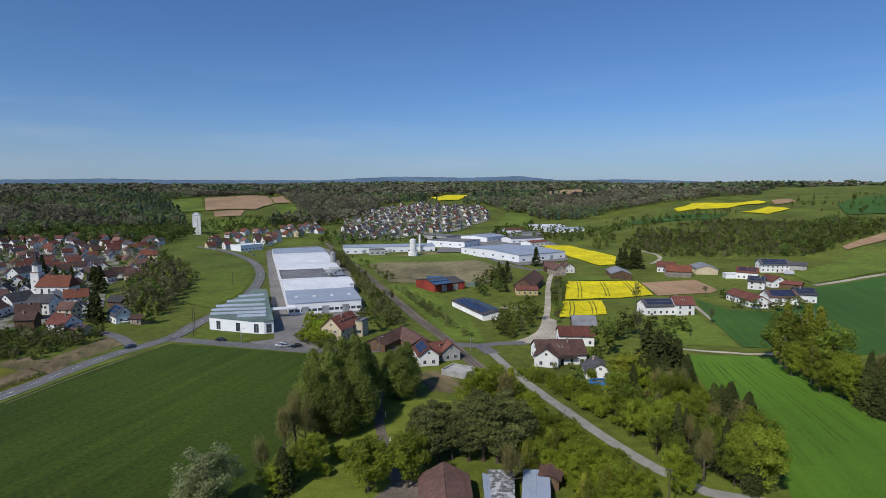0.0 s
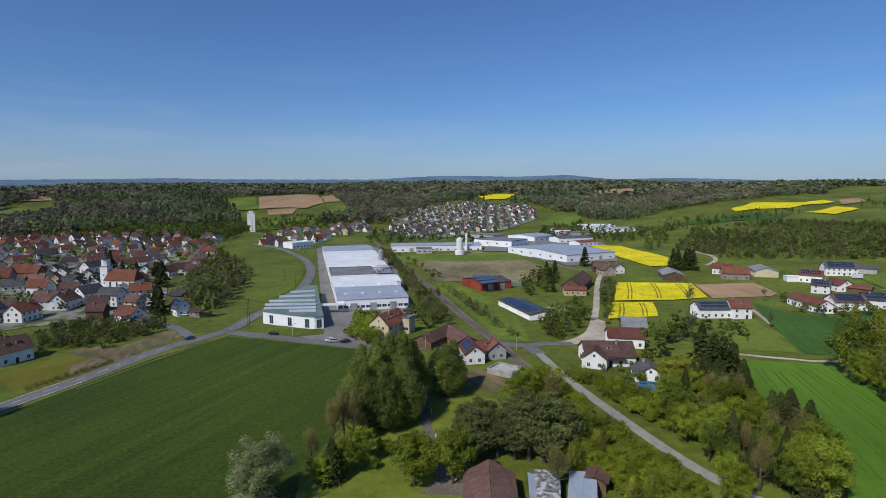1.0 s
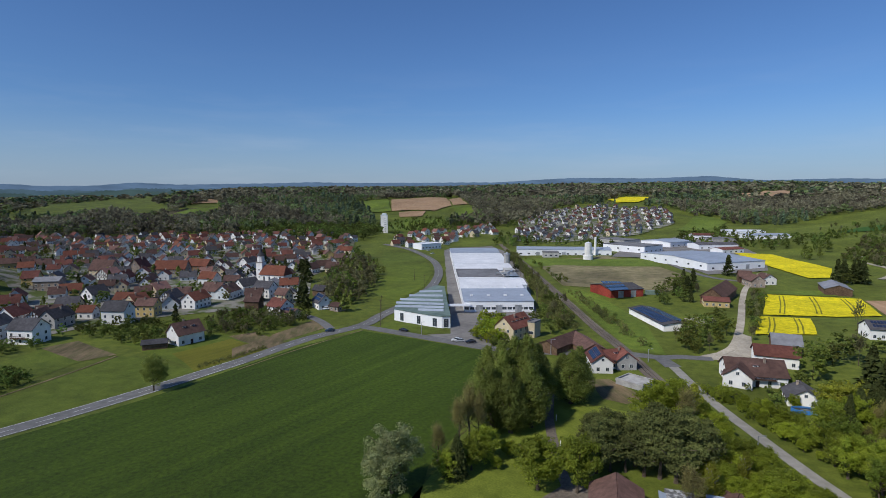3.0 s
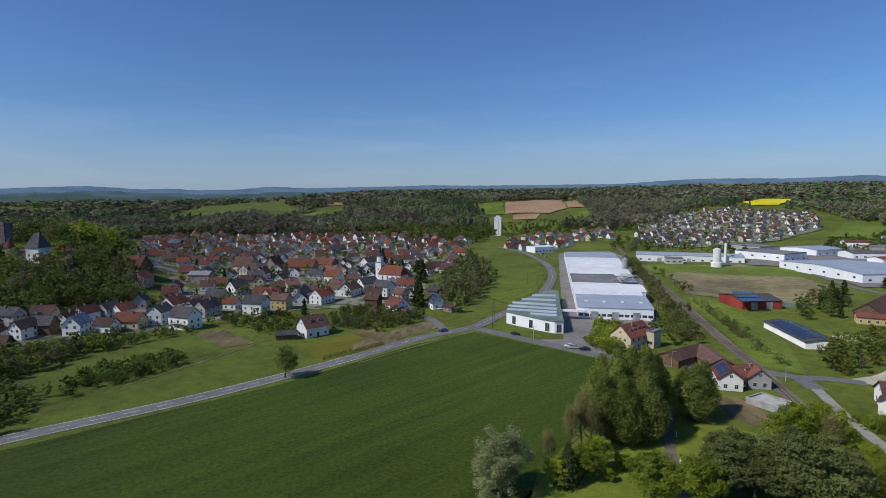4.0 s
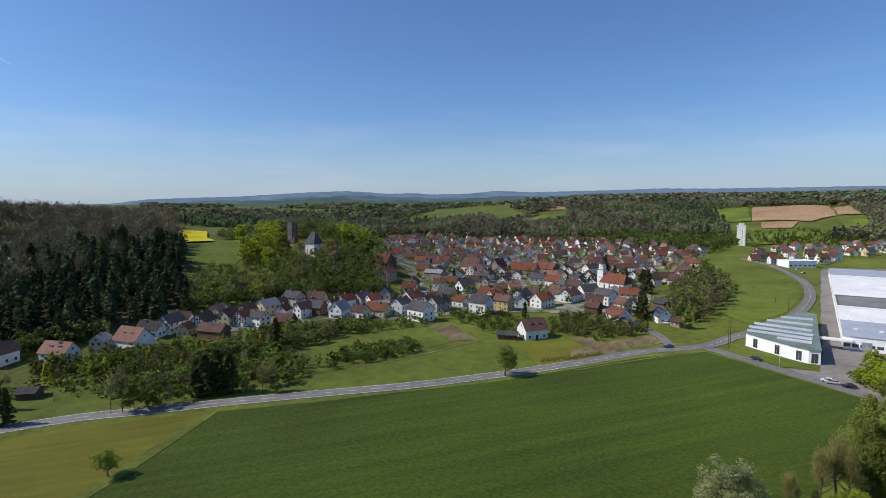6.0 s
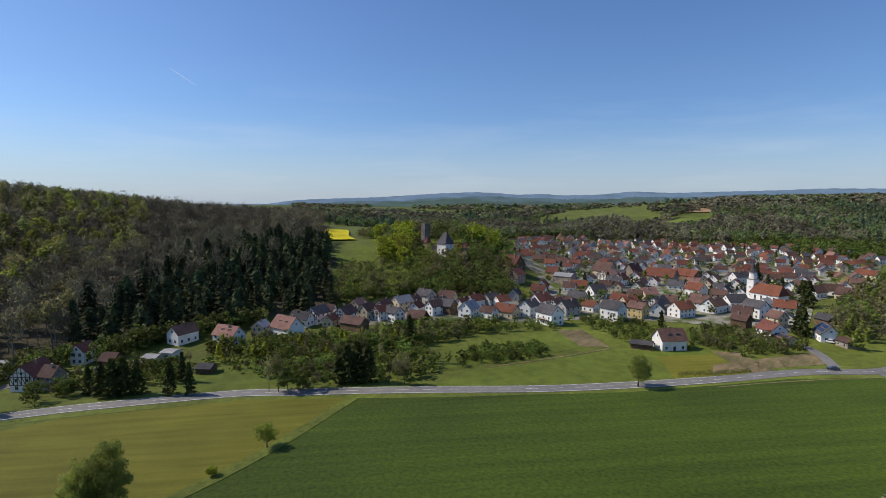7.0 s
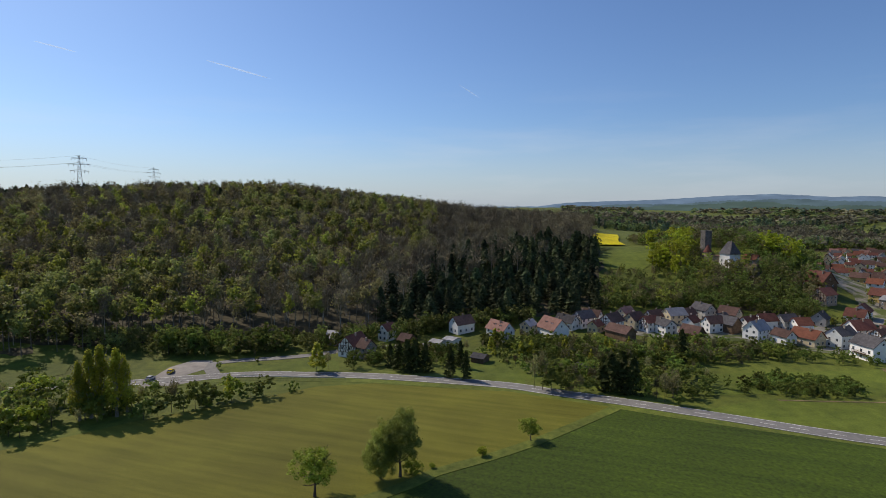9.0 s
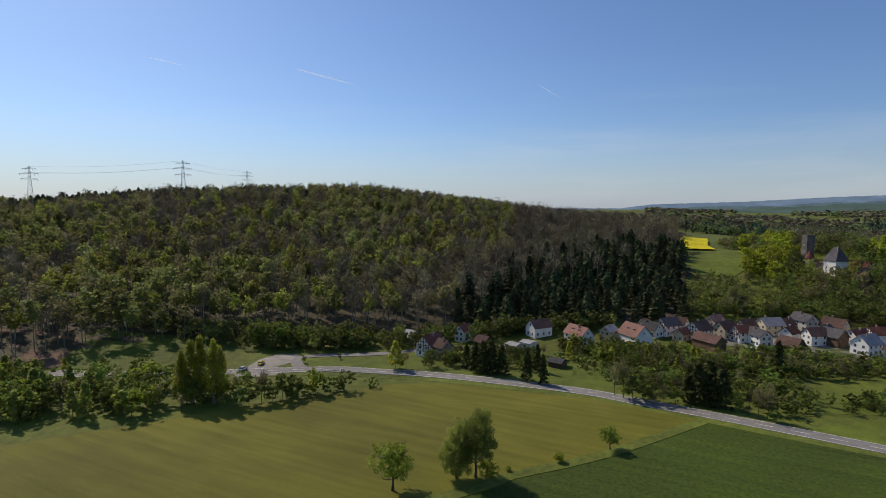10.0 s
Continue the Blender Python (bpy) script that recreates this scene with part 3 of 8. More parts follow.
field("tilled_plot", [(-149.6, 177.1), (-147.1, 189.0), (-145.7, 204.8), (-136.9, 225.2), (-131.1, 219.3), (-138.0, 184.7), (-140.4, 165.7)], PLOT, "brown vegetable plots beside the road", category="plot", up=0.02)
field("gardens", [(-208.7, -6.5), (-220.5, -8.7), (-224.7, 10.8), (-212.0, 37.0), (-187.7, 32.0), (-197.6, 8.4)], PASTURE, "bright green orchard lawns beside the road", category="lawn")
field("gardens", [(-195.3, -21.9), (-211.3, -22.7), (-220.6, -8.3), (-213.6, 6.4), (-190.2, 5.7)], PASTURE, "bright green garden lawn with fences", category="lawn")
field("gardens", [(-196.7, -113.8), (-202.7, -114.4), (-216.9, -81.1), (-216.0, -71.2), (-202.0, -67.4), (-198.7, -89.4)], PASTURE, "bright green verge between two roads", category="lawn")
field("gardens", [(-210.3, 76.7), (-216.1, 115.9), (-221.6, 151.3), (-192.6, 149.9), (-189.1, 122.2), (-188.5, 89.8), (-184.9, 68.1)], PASTURE, "green orchard meadow with bushes", category="lawn")
field("field", [(-163.3, -230.2), (-201.6, -277.5), (-207.9, -264.6), (-214.1, -241.0), (-172.0, -209.7), (-163.3, -213.8)], SOIL_RED, "reddish brown tilled field below the wood")
field("meadow", [(-169.4, -204.1), (-212.8, -239.6), (-221.5, -214.9), (-222.0, -192.8), (-189.1, -172.9), (-174.6, -182.2)], PASTURE, "bright green meadow below the wood")
field("parking_area", [(-175.0, -134.6), (-200.7, -137.2), (-210.8, -133.0), (-211.4, -124.7), (-202.2, -120.1), (-192.1, -125.2), (-188.3, -113.1), (-178.9, -124.2)], YARD, "grey asphalt parking area at the wood's edge", category="parking", up=0.03)
field("factory_yard", [(-71.7, 226.6), (-85.1, 269.2), (-120.4, 373.1), (-186.6, 573.2), (-184.6, 599.3), (-145.3, 627.6), (-100.3, 551.6), (-39.2, 275.4), (-53.6, 226.0), (-49.2, 210.9), (-70.2, 214.8), (-81.2, 221.9)], YARD, "grey asphalt factory yard", category="yard", up=0.03)
field("lawn", [(-109.7, 225.8), (-105.3, 241.2), (-75.9, 236.1), (-82.3, 222.0)], PASTURE, "bright green lawn before the showroom", category="lawn", up=0.02)
field("meadow", [(-244.7, 540.2), (-214.2, 536.1), (-169.4, 467.3), (-141.9, 404.2), (-126.2, 340.9), (-123.5, 288.3), (-145.5, 302.9), (-176.4, 395.8), (-221.5, 476.6)], PASTURE, "green meadow inside the road bend")
field("lawn", [(-40.0, 96.0), (-38.0, 118.0), (-30.0, 134.0), (-22.5, 146.4), (-19.0, 162.5), (2.7, 158.0), (9.9, 146.6), (-2.1, 128.8), (-5.0, 98.0)], LAWN, "sunlit green garden lawn", category="lawn")
field("yard", [(-14.6, 104.7), (-10.5, 111.9), (-3.0, 113.2), (6.4, 105.0)], BALLAST, "brownish paved yard before the bungalow", category="yard", up=0.02)
field("yard", [(-9.5, 182.3), (-2.8, 185.3), (8.4, 171.2), (2.8, 163.7), (-4.3, 166.2)], PLOT, "overgrown earth yard by the tracks", category="yard")
field("pasture", [(-35.7, 361.8), (-14.3, 348.5), (13.0, 268.0), (17.8, 220.6), (3.8, 225.8), (-13.1, 281.0)], FRESH, "green strip of grass beside the railway", category="meadow")
field("waste_ground", [(-75.8, 502.2), (-14.0, 559.8), (24.7, 516.1), (53.7, 424.3), (29.5, 370.6), (-17.1, 370.6), (-36.9, 373.4)], SCRUB, "brown overgrown waste ground", category="ground", up=0.02)
field("pasture", [(-95.6, 525.0), (-29.8, 528.2), (26.5, 553.0), (34.1, 494.7), (-12.2, 484.0), (-52.5, 482.1), (-69.9, 462.6)], FRESH, "green grass strip by the works", category="meadow", up=0.06)
field("rape_field", [(86.1, 375.4), (135.3, 375.4), (127.1, 325.1), (105.1, 316.3), (70.7, 311.2)], RAPE, "bright yellow blooming rapeseed field", up=0.3)
field("rape_field", [(67.3, 306.3), (90.7, 307.9), (83.5, 273.1), (57.7, 265.5)], RAPE, "bright yellow blooming rapeseed plot", up=0.3)
field("rape_field", [(110.7, 622.0), (145.1, 616.8), (162.1, 508.0), (146.3, 460.9), (131.4, 455.7), (121.6, 515.8)], RAPE, "long yellow blooming rapeseed field", up=0.3)
field("rape_field", [(397.9, 943.8), (476.9, 1047.6), (621.4, 1083.2), (621.9, 1049.8), (499.3, 955.0), (391.2, 909.6)], RAPE, "yellow rapeseed field on the hill", up=0.3)
field("rape_field", [(469.4, 863.0), (565.6, 950.6), (566.0, 892.1), (489.3, 821.1)], RAPE, "small yellow rapeseed field on the hill", up=0.3)
field("rape_field", [(-34.1, 1499.6), (11.1, 1813.1), (78.8, 1739.3), (40.7, 1412.0), (-13.0, 1395.9)], RAPE, "yellow rapeseed field behind the village", up=0.6)
field("rape_field", [(-500, 97), (-542.6, 98.3), (-636.3, 120.8), (-653.9, 151.3), (-538.9, 123.8), (-498, 120)], RAPE, "yellow rapeseed field beyond the meadow", up=1.0)
field("meadow", [(-433.2, 79.2), (-483.6, 104.6), (-478.2, 133.5), (-427.4, 126.4), (-406.7, 109.4), (-408.2, 87.5)], PASTURE, "bright green meadow beside the castle wood")
field("field", [(135.6, 370.6), (178.2, 381.4), (174.1, 341.4), (165.3, 332.0), (129.4, 323.3)], SOIL, "pale brown tilled field", up=0.05)
field("field", [(91.0, 203.3), (126.0, 200.4), (121.8, 179.4), (120.5, 142.7), (215, 60), (150, 20), (70.8, 105.0), (82.4, 137.4), (82.3, 161.4)], CROP, "green young wheat field with tractor lines", up=0.1, rough_edge=0.3)
field("field", [(145.9, 311.1), (151.3, 283.8), (170.4, 278.3), (131.0, 212.4), (120.6, 214.0), (129.3, 256.1)], CROP_DARK, "dark green wheat field", up=0.1)
field("field", [(171.9, 278.3), (236.1, 343.1), (308.4, 375.8), (168.3, 201.8), (130.2, 209.3)], CROP_DARK, "dark green wheat field by the farm", up=0.1)
field("meadow", [(104.0, 261.9), (129.0, 274.4), (119.2, 215.6), (93.6, 217.2)], FRESH, "green meadow behind the farmhouse")
field("meadow", [(88.3, 390.4), (122.2, 401.1), (126.7, 382.8), (87.5, 377.8)], FRESH, "green grass by the barn", up=0.05)
field("slope_field", [(254.4, 394.7), (405.5, 496.7), (326.2, 397.8), (245.2, 356.5)], FRESH, "pale green hillside meadow", up=0.1)
field("field", [(376.3, 512.0), (424.4, 554.7), (486.8, 598.1), (447.0, 548.4), (370.1, 496.3)], SOIL, "pale brown field on the slope", up=0.2)
field("field", [(677.8, 943.2), (815.9, 1046.8), (852.2, 1054.5), (628.2, 774.7), (573.3, 774.0)], CROP_DARK, "dark green field on the hilltop", up=0.2)
field("field", [(639.2, 1066.3), (680.2, 1079.3), (667.2, 1032.8), (615.6, 1017.4)], SOIL, "brown field on the hilltop", up=0.2)
field("field", [(256.5, 808.5), (324.1, 790.0), (393.1, 797.7), (449.0, 858.0), (385.2, 895.2), (302.2, 843.3)], CROP_DARK, "green field on the slope", up=0.2)
field("field", [(-439.1, 1010.2), (-531.0, 1222.1), (-454.3, 1406.3), (-355.9, 1150.3), (-355.8, 1036.8)], SOIL, "pale brown field on the wooded hill", up=0.5)
field("field", [(-408.1, 1292.9), (-424.4, 1440.9), (-330.6, 1190.0), (-355.8, 1160.9)], SOIL, "pale brown upper field on the hill", up=0.5)
field("field", [(-418.5, 998.2), (-370.2, 1022.0), (-350.5, 946.5), (-391.4, 937.2)], SOIL, "brown strip field on the hill", up=0.4)
field("meadow", [(-596.6, 1172.0), (-542.7, 1228.7), (-440.2, 1010.3), (-482.0, 984.4)], FRESH, "green meadow on the wooded hill", up=0.5)
field("meadow", [(-339.2, 1105.9), (-319.7, 1166.5), (-251.0, 974.3), (-282.2, 953.4)], FRESH, "green hillside meadow above the houses", up=0.4)
field("meadow", [(-392.4, 834.1), (-380.8, 911.1), (-297.2, 942.9), (-273.2, 815.3), (-343.8, 763.3)], FRESH, "green meadow at the hill's foot", up=0.3)
field("meadow", [(79.8, 895.3), (145.4, 1163.0), (175.5, 1053.1), (134.9, 891.3)], FRESH, "green meadow between wood and houses", up=0.4)
field("meadow", [(-807.2, 805.3), (-841.9, 900.2), (-809.8, 947.6), (-741.5, 868.8), (-745.3, 811.8), (-756.4, 776.5)], FRESH, "pale green clearing on the far slope", up=0.5)
field("field", [(-1228.1, 1273.0), (-983.4, 1154.7), (-902.0, 1058.5), (-964.4, 1032.4)], SOIL, "pale brown field on the far slope", up=0.8)
field("field", [(329.0, 1867.4), (506.9, 2279.6), (556.5, 2070.5), (365.2, 1640.1)], SOIL, "pale brown field on the far hill", up=1.0)

strip("grass_verge", [(-170.0, 33.4), (-155.1, 18.4), (-140.9, 3.4), (-130.8, -9.4), (-122.1, -22.1), (-115.2, -28.3), (-100, -46.7), (-84, -66)], 3.8, VERGE, "rough grass strip between two meadows", category="verge", up=0.12)
strip("grass_verge", MAIN_ROAD[7:22], 4.5, VERGE, "rough grass verge along the country road", category="verge", up=-0.01, off=5.6)
strip("grass_verge", MAIN_ROAD[7:22], 4.5, VERGE, "rough grass verge along the country road", category="verge", up=-0.01, off=-5.6)


def ring_land(a0, a1, step, near, far_):
    """Corners of a patch between two distances, along bearings."""
    n = int((a1 - a0) / step)
    out = [(a0 + (a1 - a0) * i / n, near) for i in range(n + 1)] + [(a1 - (a1 - a0) * i / n, far_) for i in range(n + 1)]
    return [(-math.sin(radians(a)) * r(a), math.cos(radians(a)) * r(a)) for a, r in out]


field("forest_floor", ring_land(79, 148, 3, lambda a: np.interp(a, [76, 80, 90, 100, 110, 120, 130, 150], [338, 318, 288, 278, 275, 278, 288, 293]), lambda a: 790), FLOORING, "brown leaf-strewn floor of the hill wood", category="forest floor", cell=16, rough_edge=3)
field("forest_floor", ring_land(61, 69, 2, lambda a: 356, lambda a: 425), FLOORING, "dark earth under the castle wood", category="forest floor", cell=14, rough_edge=3)
field("forest_floor", ring_land(30, 66, 3, lambda a: 930, lambda a: 1250), FLOORING, "brown floor of the far wood", category="forest floor", cell=22, rough_edge=5, up=-0.6)

# tractor lines in the crops
def tramlines(a, b, c, d, count, label, material, width=0.42, gap=1.9, up=0.16, skip=0.0):
    """Pairs of wheel lines between the field's borders a-b and c-d."""
    for k in range(count):
        u = (k + 0.5) / count
        p = (a[0] + (c[0] - a[0]) * u, a[1] + (c[1] - a[1]) * u)
        q = (b[0] + (d[0] - b[0]) * u, b[1] + (d[1] - b[1]) * u)
        p, q = [(p[0] + (q[0] - p[0]) * t, p[1] + (q[1] - p[1]) * t) for t in (0.02 + skip, 0.98)]
        mid = ((p[0] + q[0]) / 2 + 0.6, (p[1] + q[1]) / 2)
        for off in (-gap / 2, gap / 2):
            strip("wheel_line", [p, mid, q], width, material, label, category="tractor line", up=up, off=off)


TRACK = surf("wheel_track", (0.050, 0.104, 0.010), (0.070, 0.138, 0.014), 1.0, 0.1, fine=0.4)
RAPE_TRACK = surf("rape_track", (0.14, 0.14, 0.012), (0.24, 0.23, 0.02), 1.0, 0.1, fine=0.4)
tramlines((91.5, 194.9), (70.6, 107.6), (123.2, 197.6), (120.2, 143.9), 6, "dark tractor line in the green wheat", TRACK)
tramlines((85.6, 373.0), (71.1, 312.9), (133.3, 373.0), (125.0, 325.1), 3, "dark tractor line in the rapeseed", RAPE_TRACK, 0.7, 2.0, 0.4)
tramlines((67.3, 304.7), (58.0, 266.8), (89.6, 306.3), (83.2, 273.1), 2, "dark tractor line in the rapeseed", RAPE_TRACK, 0.7, 2.0, 0.4)
tramlines((146.9, 306.2), (123.5, 217.2), (150.6, 282.4), (132.2, 215.6), 2, "pale tractor line in the dark wheat", TRACK)

field("yard", [(30.5, 219.8), (41.0, 233.2), (51.2, 268.0), (55.3, 260.7), (48.5, 227.6), (39.8, 219.8)], GRAVEL, "pale gravel farmyard beside the lane", category="yard", up=0.02)
field("yard", [(30.9, 290.9), (44.3, 298.4), (46.6, 283.8), (33.4, 273.1)], GRAVEL, "pale gravel yard behind the solar shed", category="yard", up=0.02)
field("village_ground", [(-268.9, 74.0), (-262.9, 114.5), (-245.4, 146.5), (-240.2, 180.4), (-221.3, 216.1), (-195.1, 240.9), (-167.2, 261.8), (-224.1, 359.3), (-248.5, 478.2), (-323.6, 622.6),
                         (-523.2, 664.9), (-724.4, 545.7), (-790.0, 480.1), (-401.8, 224.3), (-364.2, 232.3), (-315.5, 209.2), (-292.7, 160.4), (-306.1, 113.8), (-306.4, 64.0), (-301.9, 33.8), (-286.9, 29.2)],
      STREETS, "grey yards and small gardens between village houses", category="village ground", up=0.03)
field("village_ground", [(-131.0, 683.4), (-170.3, 955.6), (-159.8, 1153.0), (-56.5, 1242.5), (93.0, 1269.5), (87.5, 1006.6), (32.0, 859.1), (-60.9, 697.4)], STREETS, "grey streets and gardens on the far slope", category="village ground", up=0.05)
field("works_ground", [(-8.1, 555.0), (11.8, 714.9), (83.7, 840.2), (132.0, 815.8), (132.8, 590.4), (114.1, 494.7), (64.8, 456.5), (38.4, 559.4)], YARD, "grey asphalt yards of the works district", category="yard", up=0.03)
strip("road", [(37.1, 539.9), (57.7, 456.5), (79.2, 430.4), (92.4, 440.0)], 5, ASPHALT, "grey asphalt road before the warehouse", up=0.1)

# the railway
RAILWAY = [(-139.4, 649.6), (-95.6, 525.0), (-53.4, 393.3), (-27.7, 313.0), (-10.7, 259.5), (1.4, 225.8), (9.7, 198.3), (15.7, 179.4), (21.5, 162), (28.5, 142), (36, 119), (44, 95), (56, 60)]
strip("railway_bed", RAILWAY, 5.0, BALLAST, "brown gravel railway bed", category="railway", up=0.06)
for off in (-0.72, 0.72):
    strip("rail", RAILWAY, 0.12, STEEL, "rusty steel rail on the ballast", category="rail", up=0.3, off=off)


# ---- trees ----
def twig_cloud(rng, n, size):
    """Thin upward twigs of a leafless tree of height 1: corners (n, 3, 3)."""
    rs = np.random.RandomState(rng.randrange(10 ** 6))
    boughs = 9
    a, q = np.arange(boughs) * 2.4 + rs.uniform(-0.4, 0.4, boughs), rs.uniform(0.25, 1.0, boughs)
    centre = np.stack([0.11 * q * np.cos(a), 0.11 * q * np.sin(a), 0.52 + 0.36 * rs.uniform(0, 1, boughs) * (1.15 - 0.5 * q)], 1)
    c = centre[np.arange(n) % boughs]
    p = c + rs.normal(size=(n, 3)) * (0.040, 0.040, 0.075)
    d = np.stack([p[:, 0] * 5, p[:, 1] * 5, np.full(n, 0.9)], 1) + rs.normal(size=(n, 3)) * 0.45
    d /= np.linalg.norm(d, axis=1, keepdims=True)
    w = np.cross(d, rs.normal(size=(n, 3)))
    w /= np.linalg.norm(w, axis=1, keepdims=True) + 1e-9
    length, wide = size * rs.uniform(2.5, 5.5, (n, 1)), size * rs.uniform(0.25, 0.5, (n, 1))
    return np.stack([p - d * length / 2 + w * wide, p - d * length / 2 - w * wide, p + d * length / 2], 1)


def crown_cloud(rng, kind, clumps, leaves, size):
    """Leaf faces of a tree of height 1: corners (n, 3, 3)."""
    if kind == "bare":
        return twig_cloud(rng, clumps * leaves, size)
    cs = []
    if kind == "spruce":
        for i in range(clumps):
            h = 0.06 + 0.93 * (i / clumps) ** 0.85
            r = 0.21 * (1 - h) ** 0.8 + 0.012
            a = i * 2.4 + rng.uniform(-0.3, 0.3)
            cs.append((r * 0.62 * math.cos(a), r * 0.62 * math.sin(a), h - r * 0.25, r * 0.62, 0.05))
    elif kind == "poplar":
        for i in range(clumps):
            h = rng.uniform(0.14, 0.97)
            r = 0.19 * math.sin(min(1, (h - 0.06) * 1.25) ** 0.7 * math.pi) ** 0.6 + 0.02
            a, q = rng.uniform(0, 6.28), rng.uniform(0.3, 1.0)
            cs.append((r * q * math.cos(a), r * q * math.sin(a), h, 0.056, 0.098))
    else:
        wide = {"willow": 0.38, "pine": 0.22, "beech": 0.165, "bush": 0.55, "young": 0.36}.get(kind, 0.37)
        low = {"willow": 0.01, "pine": 0.10, "beech": 0.36, "bush": -0.12, "young": 0.12}.get(kind, 0.0)
        lobes = []
        for i in range(9):
            z, a, q = rng.uniform(-0.75, 0.85), i * 2.4 + rng.uniform(-0.4, 0.4), rng.uniform(0.40, 0.62)
            s = math.sqrt(1 - z * z) * q
            lobes.append((s * math.cos(a), s * math.sin(a), z * 0.62, rng.uniform(0.36, 0.55)))
        lobes += [(0, 0, 0.0, 0.72)] * 2
        for i in range(clumps):
            lx, ly, lz, lr = lobes[i % len(lobes)]
            z = rng.uniform(-0.9, 1)
            a, q = rng.uniform(0, 6.28), rng.uniform(0.75, 1.05) * lr
            s = math.sqrt(1 - z * z)
            x, y, z = lx + q * s * math.cos(a), ly + q * s * math.sin(a), lz + q * z
            cz = (1 + low) / 2
            if kind == "pine":  # flat, layered sprays, narrower to the top
                x, y = x * (1 - 0.45 * z), y * (1 - 0.45 * z)
                z = round(z * 5) / 5 + rng.uniform(-0.05, 0.05)
                cs.append((x * wide, y * wide, cz + z * (1 - low) / 2 * 0.95, 0.085, 0.040))
            else:
                cs.append((x * wide, y * wide, cz + z * (1 - low) / 2 * 0.95, 0.075, 0.062))
    c = np.array(cs)
    rs = np.random.RandomState(rng.randrange(10 ** 6))
    n = len(c) * leaves
    c = np.repeat(c, leaves, 0)
    d = rs.normal(size=(n, 3))
    d /= np.linalg.norm(d, axis=1, keepdims=True)
    q = rs.uniform(0.45, 1.05, (n, 1))
    p = c[:, :3] + d * q * np.stack([c[:, 3], c[:, 3], c[:, 4]], 1)
    nrm = d + rs.normal(size=(n, 3)) * 0.75
    nrm[:, 2] += 0.4
    nrm[:, :2] += p[:, :2] / (np.linalg.norm(p[:, :2], axis=1, keepdims=True) + 0.05) * 0.5
    nrm /= np.linalg.norm(nrm, axis=1, keepdims=True)
    u = np.cross(nrm, rs.normal(size=(n, 3)))
    u /= np.linalg.norm(u, axis=1, keepdims=True) + 1e-9
    w = np.cross(nrm, u)
    if kind == "spruce":  # hanging, outward sprays
        out = np.stack([p[:, 0], p[:, 1], -0.05 - 0 * p[:, 2]], 1)
        u = out / (np.linalg.norm(out, axis=1, keepdims=True) + 1e-9) + rs.normal(size=(n, 3)) * 0.25
        w = np.cross(u, nrm)
        w /= np.linalg.norm(w, axis=1, keepdims=True) + 1e-9
    s = size * rs.uniform(0.6, 1.35, (n, 1))
    return np.stack([p + u * s * 1.05, p - u * s * 0.55 + w * s * 0.8, p - u * s * 0.45 - w * s * 0.85], 1)


def cloud_mesh(name, quads, material, tones=None):
    me = bpy.data.meshes.new(name)
    n = len(quads)
    me.vertices.add(3 * n)
    me.vertices.foreach_set("co", quads.reshape(-1).astype(np.float32))
    me.loops.add(3 * n)
    me.loops.foreach_set("vertex_index", np.arange(3 * n, dtype=np.int32))
    me.polygons.add(n)
    me.polygons.foreach_set("loop_start", np.arange(0, 3 * n, 3, dtype=np.int32))
    me.attributes.new("tone", "FLOAT", "FACE").data.foreach_set("value", np.full(n, 0.5, np.float32) if tones is None else tones.astype(np.float32))
    me.materials.append(material)
    me.update(calc_edges=True)
    return me


def trunk_shape(rng, kind, limbs):
    s = Shape()
    top = {"spruce": 0.95, "poplar": 0.85}.get(kind, 0.62)
    n, pts = 7, []
    for i in range(6):
        t = i / 5
        pts.append((rng.uniform(-0.012, 0.012) * t * 2, rng.uniform(-0.012, 0.012) * t * 2, top * t - 0.01, 0.020 * (1 - t) ** 0.8 + 0.003 + (0.008 if i == 0 else 0)))
    v = [(x + r * math.cos(6.283 * k / n), y + r * math.sin(6.283 * k / n), z) for x, y, z, r in pts for k in range(n)]
    f = [(i * n + k, i * n + (k + 1) % n, (i + 1) * n + (k + 1) % n, (i + 1) * n + k) for i in range(5) for k in range(n)]
    s.add(v, f)
    for i in range(limbs):
        z = rng.uniform(0.2, top * 0.95)
        a = i * 2.4
        r = {"spruce": 0.18 * (1 - z), "poplar": 0.12}.get(kind, 0.26)
        up = -0.02 if kind == "spruce" else rng.uniform(0.1, 0.25)
        p0, p1 = Vector((0, 0, z)), Vector((r * math.cos(a), r * math.sin(a), min(z + up, 0.95)))
        mid = (p0 + p1) / 2 + Vector((0, 0, -0.02))
        thick = 0.5 if kind == "bare" else 1.0
        s.bar(p0, mid, 0.014 * thick * (1.2 - z)), s.bar(mid, p1, 0.008 * thick * (1.2 - z))
    return s


TREE_LABELS = {
    "leafy": ("deciduous tree in green spring leaf", "tree"), "bright": ("deciduous tree in fresh light green leaf", "tree"),
    "poplar": ("tall poplar with a dark green upright crown", "tree"), "willow": ("pale silvery green willow tree", "tree"),
    "gold": ("tall tree in yellowish young leaf", "tree"), "spruce": ("dark green pointed spruce tree", "tree"),
    "pine": ("grey-green pine tree with a dense crown", "tree"), "bare": ("brownish tree still nearly bare", "tree"),
    "young": ("airy young-leaved tree with spreading limbs", "tree"),
    "weeping": ("weeping willow in yellow-green leaf", "tree"),
    "drooping": ("large drooping tree with a dense grey-green crown", "tree"),
    "bush": ("rounded green garden bush", "bush"),
}
LEAVES["bush"] = LEAVES["leafy"]
LEAVES["weeping"] = LEAVES["gold"]
LEAVES["drooping"] = LEAVES["poplar"]
TREES = {}
